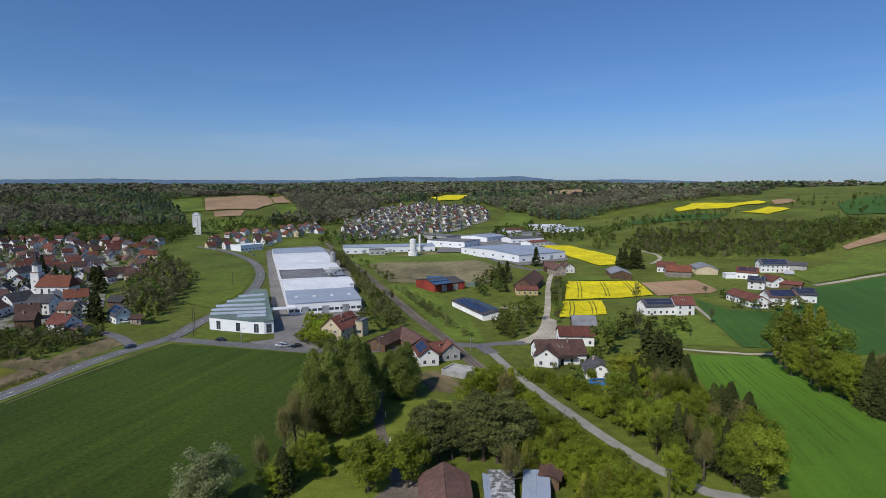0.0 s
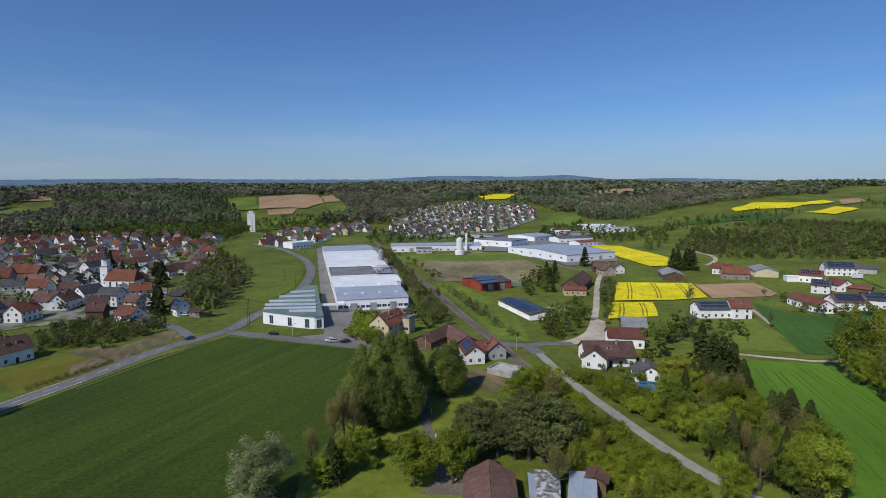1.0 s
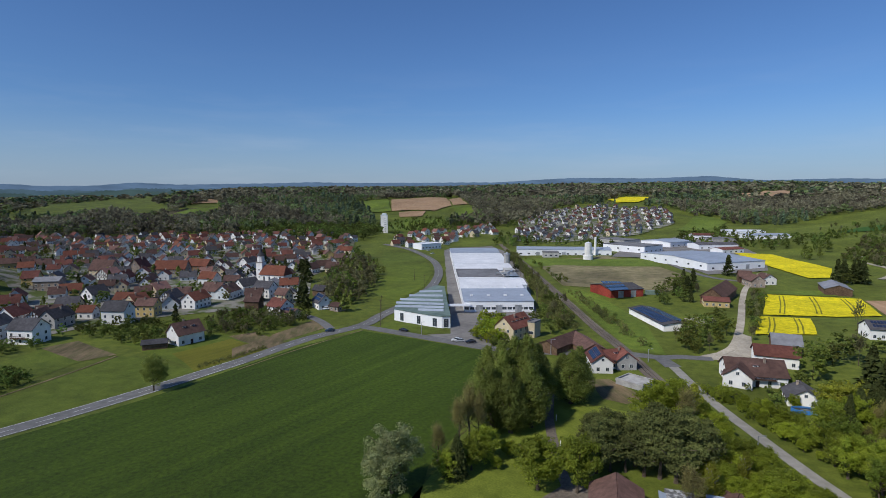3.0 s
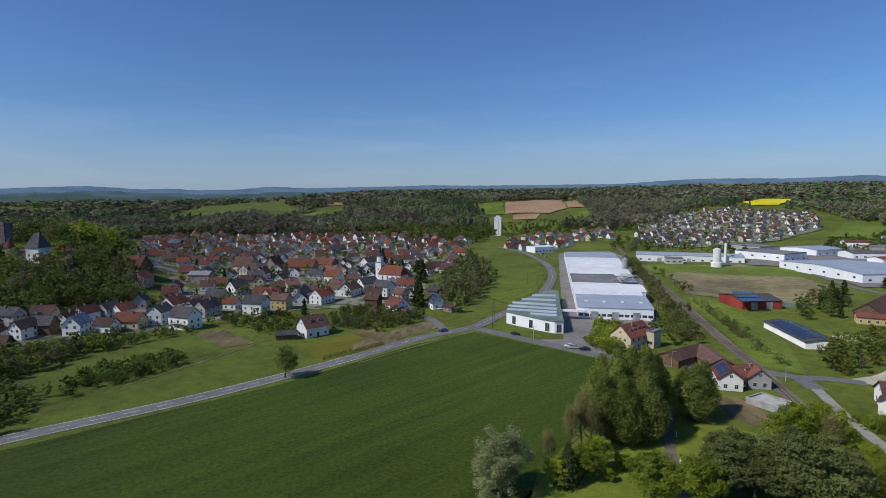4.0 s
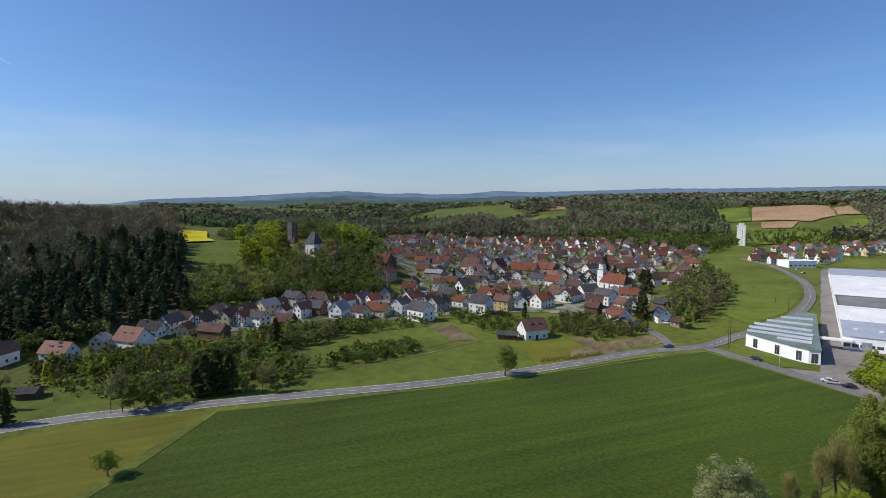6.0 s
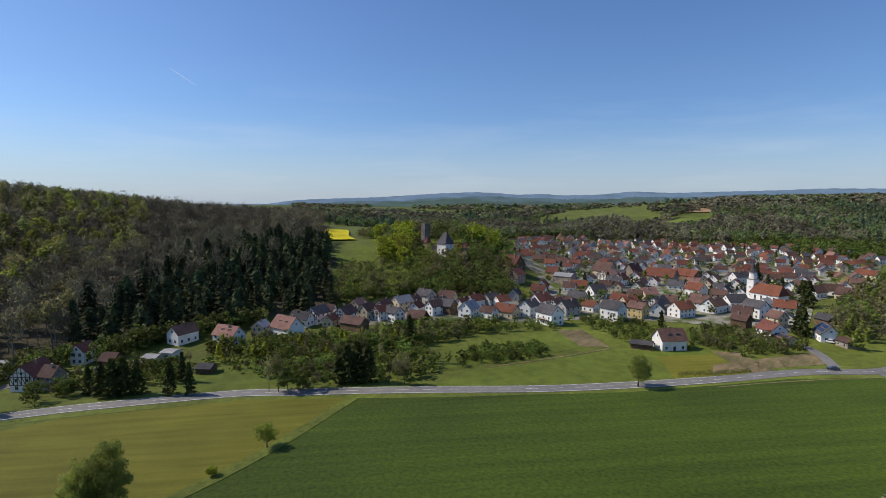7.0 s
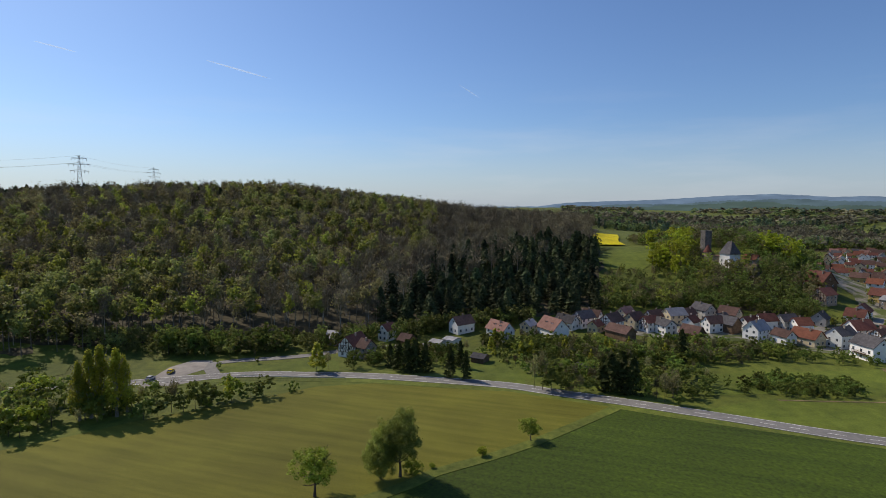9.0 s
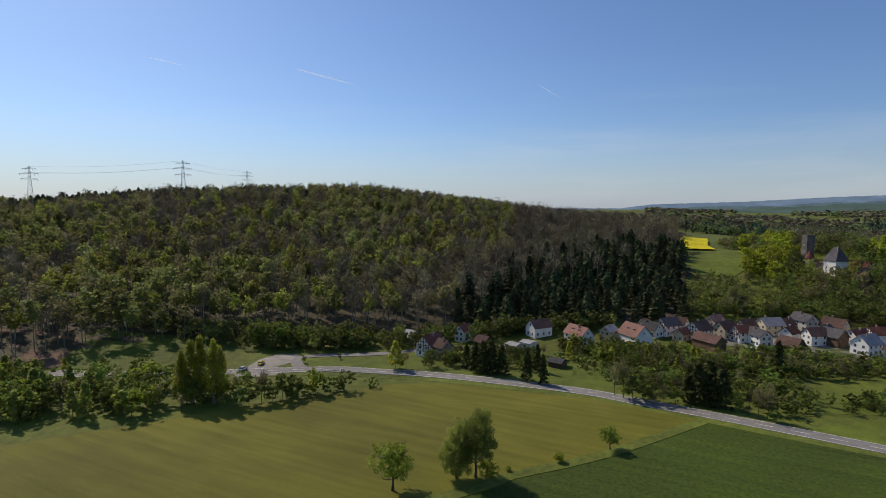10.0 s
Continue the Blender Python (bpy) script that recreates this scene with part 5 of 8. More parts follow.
def hall(p0, p1, depth, h, roof, wall, label, rise=1.0, style="gable", name="hall", windows=0, doors=0, side_windows=0, start=0.0, wide=None, skylights=0):
    """A long works building: its front base runs from p0 to p1, and it goes back from there."""
    turn, l = frame_of(p0, p1)
    l = wide or l
    ob = thing(name, p0[0], p0[1], turn, label, "factory hall" if name == "hall" else "building")
    x0, x1, y0, y1 = 0.0, l, start, start + depth
    BUILT.append((p0[0] + (p1[0] - p0[0]) / 2 - math.sin(radians(turn)) * (start + depth / 2), p0[1] + (p1[1] - p0[1]) / 2 + math.cos(radians(turn)) * (start + depth / 2), max(l, depth) * 0.55))
    part("wall", Shape().box(x0, y0, -1, x1, y1, h), wall, ob)
    s = Shape()
    o, t = 0.35, 0.25
    if style == "flat":
        s.box(x0 + 0.3, y0 + 0.3, h + 0.003, x1 - 0.3, y1 - 0.3, h + 0.2)
        s.box(x0 - 0.1, y0 - 0.1, h + 0.003, x1 + 0.1, y0 + 0.3, h + 0.7), s.box(x0 - 0.1, y1 - 0.3, h + 0.003, x1 + 0.1, y1 + 0.1, h + 0.7)
        s.box(x0 - 0.1, y0 + 0.3, h + 0.003, x0 + 0.3, y1 - 0.3, h + 0.7), s.box(x1 - 0.3, y0 + 0.3, h + 0.003, x1 + 0.1, y1 - 0.3, h + 0.7)
    else:
        if style == "gable":
            prof = [(y0 - o, h), ((y0 + y1) / 2, h + rise), (y1 + o, h)]
        elif style == "front":
            prof = [(y0 - o, h), (y1, h + rise)]
        else:
            prof = [(y0, h + rise), (y1 + o, h)]
        for (ya, za), (yb, zb) in zip(prof, prof[1:]):
            v = [(x0 - o, ya, za), (x1 + o, ya, za), (x1 + o, yb, zb), (x0 - o, yb, zb)]
            s.add(v + [(x, y, z + t) for x, y, z in v], [(3, 2, 1, 0), (4, 5, 6, 7), (0, 1, 5, 4), (1, 2, 6, 5), (2, 3, 7, 6), (3, 0, 4, 7)])
        for x in (x0 + 0.02, x1 - 0.02):
            g = Shape().add([(x, max(y, y0) if y < (y0 + y1) / 2 else min(y, y1), z) for y, z in prof] + [(x, y1, h - 0.2), (x, y0, h - 0.2)], [tuple(range(len(prof) + 2))])
            part("gable_wall", g, wall, ob)
    part("roof", s, roof, ob)
    for i in range(windows):
        px = l * (i + 0.5) / windows
        part("window", WIDE_WINDOW, None, ob, m=pose(px, y0, min(h * 0.5, 2.2), 0, 0, 180))
    for i in range(doors):
        px = l * (i + 0.8) / (doors + 0.6)
        part("roller_door", Shape().box(px - 1.8, y0 - 0.08, 0, px + 1.8, y0 + 0.02, min(h - 0.6, 4.0)), METAL, ob)
    for i in range(side_windows):
        for x, a in ((x0, 90), (x1, -90)):
            part("window", WIDE_WINDOW, None, ob, m=pose(x, y0 + depth * (i + 0.5) / side_windows, h * 0.55, 0, 0, a))
    for i in range(skylights):
        px = l * (i + 0.5) / skylights
        zz = h + rise * 0.5 + t
        part("skylight", Shape().box(px - 0.8, (y0 * 0.6 + y1 * 0.4) - 0.8, zz - 0.6, px + 0.8, (y0 * 0.6 + y1 * 0.4) + 0.8, zz + 0.35), WHITE_ROOF, ob)
    return ob


FRONT_L, FRONT_R = (-78.1, 271.4), (-43.1, 283.4)
SHEET = surf("white_cladding", (0.80, 0.805, 0.81), (0.88, 0.88, 0.88), 0.3, 0.05, rough=0.6, big_amount=0.05, fine=0.04, bump=0.01)
hall(FRONT_L, FRONT_R, 28, 6.0, BLUE_ROOF, SHEET, "white factory hall with a blue-grey sheet roof", 1.8, "front", windows=13, doors=3, skylights=4)
hall(FRONT_L, FRONT_R, 19, 6.6, WHITE_ROOF, SHEET, "white factory hall with a white sheet roof", 1.6, "front", start=28, skylights=5)
hall(FRONT_L, FRONT_R, 29, 6.8, WHITE_ROOF, SHEET, "white factory hall with a bright white roof", 1.5, "gable", start=47, wide=41, side_windows=3)
hall(FRONT_L, FRONT_R, 36, 7.4, GREY_ROOF, SHEET, "factory hall with a dark grey flat roof", 1.2, "flat", start=76, wide=30, side_windows=3)
hall(FRONT_L, FRONT_R, 40, 7.0, WHITE_ROOF, SHEET, "white factory hall behind the dark roof", 1.8, "gable", start=112, wide=42, side_windows=4)
hall(FRONT_L, FRONT_R, 38, 6.6, WHITE_ROOF, SHEET, "long white factory hall with a low roof", 1.4, "front", start=152, wide=44, side_windows=4)
hall(FRONT_L, FRONT_R, 40, 6.8, WHITE_ROOF, SHEET, "long white factory hall at the yard", 1.6, "gable", start=190, wide=45)
hall(FRONT_L, FRONT_R, 44, 7.2, BLUE_ROOF, SHEET, "factory hall with a grey sheet roof at the far end", 1.2, "gable", start=230, wide=46)
turn, _ = frame_of(FRONT_L, FRONT_R)
plant = thing("filter_plant", *FRONT_L, turn, "grey steel filter plant with pipes on the factory roof", "machinery")
part("tank", Shape().tube(33.5, 84, -1, 9.5, 1.8, 1.8, 14), METAL, plant)
part("tank", Shape().tube(37.5, 90, -1, 8.5, 1.6, 1.6, 14), METAL, plant)
part("duct", Shape().bar((31, 80, 8.3), (40, 98, 8.8), 1.0), METAL, plant)
part("duct", Shape().bar((33.5, 84, 9), (26, 84, 9), 0.8).bar((26, 84, 9), (26, 84, 7.5), 0.8), METAL, plant)
part("filter_house", Shape().box(34, 96, -1, 41, 108, 9.0).box(33.8, 95.8, 9.0, 41.2, 108.2, 9.25), WALLS["grey"], plant)
part("platform", Shape().box(31, 78, 7.7, 41, 95, 7.9), METAL, plant)
silo = thing("silo", *(-85.7, 422.4), 0, "grey concrete silo tower beside the factory", "silo")
part("shaft", Shape().tube(0, 0, -1, 15, 2.3, 2.3, 20), CONCRETE, silo)
part("cap", Shape().tube(0, 0, 15, 15.6, 2.5, 2.5, 20).tube(0, 0, 15.6, 16.4, 1.2, 1.0, 14), METAL, silo)
part("ladder", Shape().bar((0, -2.45, 0), (0, -2.45, 15.5), 0.25), METAL, silo)

# the fan-shaped showroom
rim = [(-106.4, 243.8), (-96.7, 240.1), (-86.0, 236.3), (-78.6, 234.9), (-75.0, 236.8), (-87.7, 271.3), (-102.7, 313.4), (-109.2, 315.5), (-110.9, 289.7), (-110.7, 263.7)]
cx, cy = sum(p[0] for p in rim) / len(rim), sum(p[1] for p in rim) / len(rim)
showroom = thing("showroom", cx, cy, 0, "white showroom hall with striped green and white sawtooth roof", "factory hall")
BUILT.append((cx, cy, 24))
loc = [(x - cx, y - cy) for x, y in rim]
part("wall", Shape().prism(loc, -1, 5.7), SHEET, showroom)
part("roof", Shape().prism([(x * 1.015, y * 1.015) for x, y in loc], 5.7, 6.0), GREEN_ROOF, showroom, "patina green roof deck")
for a, b in (((-109.9, 289.3), (-98.0, 295.3)), ((-111.3, 276.2), (-93.2, 281.1)), ((-112.0, 264.4), (-89.1, 268.2)),
             ((-110.4, 255.3), (-85.5, 258.9)), ((-107.4, 246.8), (-83.2, 251.4)), ((-93.3, 242.4), (-80.9, 244.3))):
    a, b = Vector((a[0] - cx, a[1] - cy, 6.0)), Vector((b[0] - cx, b[1] - cy, 6.0))
    d = (b - a).normalized()
    side = Vector((-d.y, d.x, 0)) * 1.2
    v = [a, b, b + side, a + side, a + Vector((0, 0, 0.12)), b + Vector((0, 0, 0.12)), b + side + Vector((0, 0, 0.9)), a + side + Vector((0, 0, 0.9))]
    part("skylight_band", Shape().add(v, [(3, 2, 1, 0), (4, 5, 6, 7), (0, 1, 5, 4), (1, 2, 6, 5), (2, 3, 7, 6), (3, 0, 4, 7)]), BLUE_ROOF, showroom, "pale blue-grey sawtooth roof band")
tall_window = window_mesh(2.2, 3.8)
for i in range(4):
    (ax, ay), (bx, by) = loc[i], loc[i + 1]
    a = math.degrees(math.atan2(by - ay, bx - ax))
    part("window", tall_window, None, showroom, m=pose((ax + bx) / 2, (ay + by) / 2, 2.5, 0, 0, a + 180))
canopy = thing("canopy", *(-82.0, 268.2), turn, "flat white canopy between showroom and factory", "canopy")
part("slab", Shape().box(-8, -2.5, 4.2, 8, 2.5, 4.6), WHITE_ROOF, canopy)
for px, py in ((-7, -2), (7, -2), (-7, 2), (7, 2)):
    part("post", Shape().tube(px, py, -0.1, 4.2, 0.12, 0.12, 8), METAL, canopy)

# further works in the valley
hall((-100.9, 551.6), (-8.4, 570.7), 30, 6.5, BLUE_ROOF, SHEET, "long pale works hall with a blue-grey roof", 1.5, "gable", windows=12, doors=3)
hall((-72.5, 537.3), (-57.5, 540.6), 12, 5.0, GREY_ROOF, WALLS["grey"], "low grey annex of the works hall", 0.6, "flat", windows=3)
tank = thing("silo", *(-29.2, 528.2), 0, "tall white round silo at the works", "silo")
part("shaft", Shape().tube(0, 0, -1, 16, 3.2, 3.2, 22), WALLS["white"], tank)
part("cap", Shape().tube(0, 0, 16, 17.2, 3.3, 0.6, 22), WHITE_ROOF, tank)
part("skirt", Shape().tube(0, 0, -1, 4.5, 4.6, 4.6, 22), WALLS["white"], tank)
stack = thing("silo", *(-24.2, 565.3), 0, "slim white round silo at the works", "silo")
part("shaft", Shape().tube(0, 0, -1, 18, 1.1, 1.1, 14), WALLS["white"], stack)
part("cap", Shape().tube(0, 0, 18, 18.5, 1.2, 0.3, 14), WHITE_ROOF, stack)
hall((66.9, 478.6), (115.4, 512.3), 85, 6.5, BLUE_ROOF, SHEET, "large white warehouse with a grey sheet roof", 2.0, "gable", windows=5, doors=2, side_windows=6)
hall((23.6, 596.2), (43.0, 626.1), 50, 7.0, GREY_ROOF, SHEET, "white office hall with a dark flat roof", 0.8, "flat", windows=4, side_windows=4)
hall((4.1, 666.8), (22.2, 689.4), 40, 7.0, GREY_ROOF, WALLS["grey"], "grey works building with a dark roof", 1.0, "flat", windows=4)
hall((53.8, 664.1), (80.3, 696.2), 40, 6.0, BLUE_ROOF, SHEET, "white works hall behind the warehouse", 1.5, "gable", windows=4)
hall((81.5, 647.7), (123.2, 665.9), 24, 5.5, ROOFS["dark"], SHEET, "low works hall with a dark blue roof", 1.8, "gable", windows=6)
hall((99.1, 610.7), (121.6, 628.5), 16, 4.5, ROOFS["red"], SHEET, "low building with a red roof at the works", 1.8, "gable", windows=4)
hall((92.2, 779.2), (118.8, 783.8), 26, 6.0, ROOFS["red"], SHEET, "works hall with a red sheet roof", 2.0, "gable", windows=4)
hall((143.3, 842.6), (190.0, 848.2), 40, 6.0, WHITE_ROOF, SHEET, "far white works hall with a bright roof", 1.5, "gable", windows=5)
hall((153.1, 772.5), (203.9, 783.0), 30, 6.0, BLUE_ROOF, SHEET, "far works hall with a blue-grey roof", 1.5, "gable", windows=5)
hall((107.2, 731.7), (135.5, 741.4), 25, 6.0, GREY_ROOF, WALLS["grey"], "grey workshop in the works district", 1.0, "flat", windows=4)
hall((-211.9, 568.7), (-196.2, 591.0), 18, 6.0, WHITE_ROOF, SHEET, "white showroom pavilion by the road bend", 1.0, "flat", windows=6)
hall((-5.0, 336.4), (13.9, 348.5), 24, 4.6, ROOFS["dark"], WALLS["red"], "red boarded hall with a solar roof", 2.0, "gable", doors=2)
hall((-0.6, 181.2), (7.6, 176.2), 8, 1.3, CONCRETE, WALLS["grey"], "low garage with a pale flat roof", 0.3, "flat", name="garage")


def solar_field(points, nx, ny, z, name="solar_array"):
    """Rows of dark panels on a roof between four corners."""
    ox, oy = points[0]
    ob = thing(name, ox, oy, 0, "blue-black solar panels in rows on a roof", "solar panels")
    a, b, c, d = [Vector((p[0] - ox, p[1] - oy, h)) for p, h in zip(points, z)]
    for j in range(ny):
        for i in range(nx):
            def at(u, v):
                return (a * (1 - u) + b * u) * (1 - v) + (d * (1 - u) + c * u) * v
            u0, u1, v0, v1 = (i + 0.06) / nx, (i + 0.94) / nx, (j + 0.1) / ny, (j + 0.9) / ny
            q = [at(u0, v0), at(u1, v0), at(u1, v1), at(u0, v1)]
            s = Shape().add(q + [p + Vector((0, 0, 0.08)) for p in q], [(3, 2, 1, 0), (4, 5, 6, 7), (0, 1, 5, 4), (1, 2, 6, 5), (2, 3, 7, 6), (3, 0, 4, 7)])
            part("solar_panel", s, SOLAR, ob)
    return ob


def ridge_house(x, y, l, turn, w, h, rise, roof, wall, **more):
    """A house known by its ridge."""
    return house(x, y, l, "e", roof, wall, w, h, rise, turn, **more)


# ---- farms and houses before the railway ----
villa = ridge_house(-44.0, 231.0, 15.0, 67.0, 9.8, 5.4, 4.4, "red", "cream", fine=True, dormers=4, label="old cream villa with a steep red gable roof and dormers")
hall((-38.0, 231.6), (-34.8, 230.6), 6, 6.6, GREY_ROOF, WALLS["cream"], "cream flat-roofed annex of the villa", 0.5, "flat", name="annex", windows=1)
ridge_house(-22.1, 218.6, 21.1, 64.1, 9, 3.0, 2.2, "brown", "wood", windows=False, chimney=False, name="barn", category="barn", label="long open barn with a brown tiled roof")
ridge_house(-12.7, 218.0, 19.0, -64.7, 9, 3.0, 2.2, "brown", "wood", windows=False, chimney=False, name="barn", category="barn", label="brown-roofed barn wing at the level crossing")
ridge_house(-1.8, 200.8, 8.1, 35.9, 7.0, 3.6, 2.6, "red", "white", fine=True, balcony=True, dormers=1, label="white house with a faded red roof at the crossing")
ridge_house(-6.4, 196.6, 12.1, -76.8, 7.2, 3.9, 2.7, "red", "white", fine=True, solar=1, label="white gabled wing with a blue solar roof", name="house_wing", chimney=False)
ridge_house(1.9, 200.6, 7.6, -71.5, 6.8, 3.8, 2.6, "red", "grey", fine=True, label="grey gabled wing with a faded red roof", name="house_wing", chimney=False)
ridge_house(42.8, 198.5, 17.5, 2.8, 13.0, 3.7, 3.8, "brown", "white", fine=True, balcony=True, dormers=1, solar=-1, label="large white farmhouse with a dark brown roof and balcony")
ridge_house(38.4, 195.0, 12.5, 73.9, 8.5, 3.7, 3.1, "brown", "white", chimney=False, name="house_wing", label="white gabled wing of the farmhouse", balcony=False)
ridge_house(54.6, 220.8, 13.8, -4.0, 9.5, 4.2, 2.8, "red", "white", chimney=False, name="barn", category="barn", label="white barn with a long red tiled roof")
ridge_house(62.3, 238.3, 9.8, -6.5, 11, 4.5, 3.0, "grey", "wood", windows=False, chimney=False, name="barn", category="barn", label="wooden barn with a grey sheet roof")
ridge_house(52.6, 180.6, 8.5, 86.1, 9.0, 2.7, 2.6, "dark", "white", fine=True, label="small white house with a grey hipped roof", balcony=False)
ridge_house(110.1, 277.3, 16.1, 5.4, 10, 4.6, 2.9, "dark", "white", solar=1, windows=True, label="long white farmhouse with a solar roof", chimney=False)
ridge_house(122.4, 276.4, 9.6, -0.0, 10, 5.6, 3.4, "red", "white", fine=True, label="white house with a red tiled roof", dormers=1)
ridge_house(169.9, 300.5, 25.6, -87.2, 9, 3.8, 2.7, "red", "white", windows=True, chimney=False, name="barn", category="barn", label="white barn with a dark red roof")
ridge_house(186.8, 299.1, 15.4, -2.0, 11, 4.8, 3.2, "brown", "white", solar=1, chimney=False, name="barn", category="barn", label="long pale barn with a brown solar roof")
ridge_house(203.8, 304.5, 10.2, -13.3, 10, 4.8, 3.2, "dark", "white", solar=1, label="white farmhouse with a dark solar roof")
ridge_house(201.6, 346.5, 9.5, -33.9, 10, 5.0, 3.0, "dark", "white", solar=1, label="white house with dark boarded upper floor and solar roof")
ridge_house(217.0, 355.1, 12.3, -82.5, 10, 4.0, 3.0, "red", "white", solar=0, chimney=False, name="barn", category="barn", label="barn with a red roof at the farm")
ridge_house(223.6, 348.0, 14.2, -44.2, 7, 2.8, 1.6, "red", "wood", windows=False, chimney=False, name="shed", category="shed", label="low wooden shed with a red roof")
ridge_house(249.4, 410.1, 19.3, -12.8, 13, 5.4, 3.6, "dark", "white", solar=1, fine=True, label="large white farmhouse with a solar roof")
ridge_house(270.9, 413.9, 12.3, -35.1, 10, 3.5, 2.0, "dark", "grey", windows=False, chimney=False, name="barn", category="barn", label="low grey barn with a dark roof")
ridge_house(217.1, 385.5, 13.4, -31.9, 9, 4.8, 3.2, "orange", "white", solar=1, label="white house with an orange tiled roof")
hall((202.3, 386.4), (212.2, 385.3), 6, 3.0, WHITE_ROOF, SHEET, "low white flat-roofed garage", 0.3, "flat", name="garage")
ridge_house(174.2, 401.0, 17.1, -15.5, 13, 4.2, 3.8, "orange", "stone", windows=True, chimney=False, name="barn", category="barn", label="stone barn with an orange tiled roof")
ridge_house(174.4, 423.0, 13.1, -21.7, 10, 4.2, 3.3, "red", "white", label="farmhouse with a red tiled roof behind a barn")
ridge_house(200.1, 415.0, 22.7, 76.5, 15, 4.0, 2.5, "grey", "cream", windows=False, chimney=False, name="barn", category="barn", label="pale barn with a grey sheet roof")
ridge_house(129.1, 397.3, 24.0, 81.7, 14, 4.0, 2.5, "grey", "wood", windows=False, chimney=False, name="barn", category="barn", label="grey weathered barn beside the rapeseed")
ridge_house(56.2, 352.3, 39.3, 70.4, 12, 4.5, 4.5, "brown", "wood", windows=False, chimney=False, name="barn", category="barn", label="old dark wooden barn with a steep roof")
ridge_house(51.1, 330.3, 12.8, -0.0, 9, 3.4, 1.6, "red", "yellow", windows=True, chimney=False, name="shed", category="shed", label="ochre wooden workshop with a red roof")
ridge_house(84.0, 428.2, 8.0, 0.1, 10, 4.5, 3.5, "brown", "wood", windows=False, chimney=False, label="brown wooden barn by the lane", name="barn", category="barn")
ridge_house(86.3, 411.2, 13.6, -76.0, 9, 4.5, 3.5, "brown", "stone", label="old brown house by the lane")
ridge_house(96.4, 423.8, 10.7, -73.6, 9, 4.2, 3.0, "brown", "white", label="white house with a brown roof by the lane")
container = thing("container", *(20.2, 357.0), 10, "green steel container on the grass", "container")
part("box", Shape().box(-5, -1.2, 0.1, 5, 1.2, 2.6), GREEN_ROOF, container)
part("door", Shape().box(5.0, -1.1, 0.2, 5.05, 1.1, 2.5), METAL, container)
solar_field([(-12.1, 361.1), (-0.0, 362.2), (5.6, 334.8), (-4.8, 326.8)], 6, 3, (6.6, 6.6, 6.0, 6.0))
ridge_house(18.2, 280.0, 38.0, 112.5, 13.0, 3.0, 1.1, "dark", "white", windows=False, chimney=False, solar=2, name="shed", category="shed", label="long low shed covered with solar panels")

# the bungalow and sheds at the garden
ridge_house(0.4, 101.5, 13.3, -87.8, 9.5, 3.4, 2.6, "brown", "white", chimney=False, label="white bungalow with a dark brown roof", fine=True)
shed(*(11.6, 104.6), 13, 4.6, 2.5, 0.16, "lichen", "wood", 84, "low flat shed with a lichen-spotted grey roof")
shed(*(18.8, 104.6), 13, 4.6, 2.5, 0.16, "sheet", "wood", 80, "low flat shed with a pale blue-grey sheet roof")
shed(*(22.8, 111.0), 5, 4.5, 2.6, 0.8, "brown", "wood", 70, "small open wooden hut among bushes", name="hut")
lean_to = thing("lean_to", 8.2, 105.5, -1.5, "narrow pale blue glazed lean-to along the bungalow", "lean-to")
part("roof", Shape().add([(-0.1, -6.2, 3.2), (1.5, -6.2, 2.7), (1.5, 4.2, 2.7), (-0.1, 4.2, 3.2), (-0.1, -6.2, 3.1), (1.5, -6.2, 2.6), (1.5, 4.2, 2.6), (-0.1, 4.2, 3.1)],
                         [(0, 1, 2, 3), (7, 6, 5, 4), (0, 4, 5, 1), (1, 5, 6, 2), (2, 6, 7, 3), (3, 7, 4, 0)]), ROOFS["sheet"], lean_to)
for py in (-6, -3.5, -1, 1.5, 4):
    part("post", Shape().box(1.3, py - 0.06, -0.1, 1.42, py + 0.06, 2.62), TIMBER, lean_to)
pool = thing("swimming_pool", *(51.2, 172.8), 0, "blue oval garden pool on the lawn", "pool")
POOL_WALL = surf("blue_pool_wall", (0.05, 0.18, 0.45), (0.07, 0.24, 0.55), 2, 0.3, rough=0.4)
ov = [(3.6 * math.cos(6.283 * k / 24), 2.0 * math.sin(6.283 * k / 24)) for k in range(24)]
wallring = Shape()
for (ax, ay), (bx, by) in zip(ov, ov[1:] + ov[:1]):
    wallring.add([(ax, ay, 0), (bx, by, 0), (bx, by, 1.1), (ax, ay, 1.1), (ax * 0.94, ay * 0.9, 1.1), (bx * 0.94, by * 0.9, 1.1), (ax * 0.94, ay * 0.9, 0.3), (bx * 0.94, by * 0.9, 0.3)],
                 [(0, 1, 2, 3), (3, 2, 5, 4), (4, 5, 7, 6)])
part("pool_wall", wallring, POOL_WALL, pool)
part("pool_cover", Shape().prism([(x * 0.93, y * 0.89) for x, y in ov], 0.3, 0.75), GLASS, pool, "dark water")

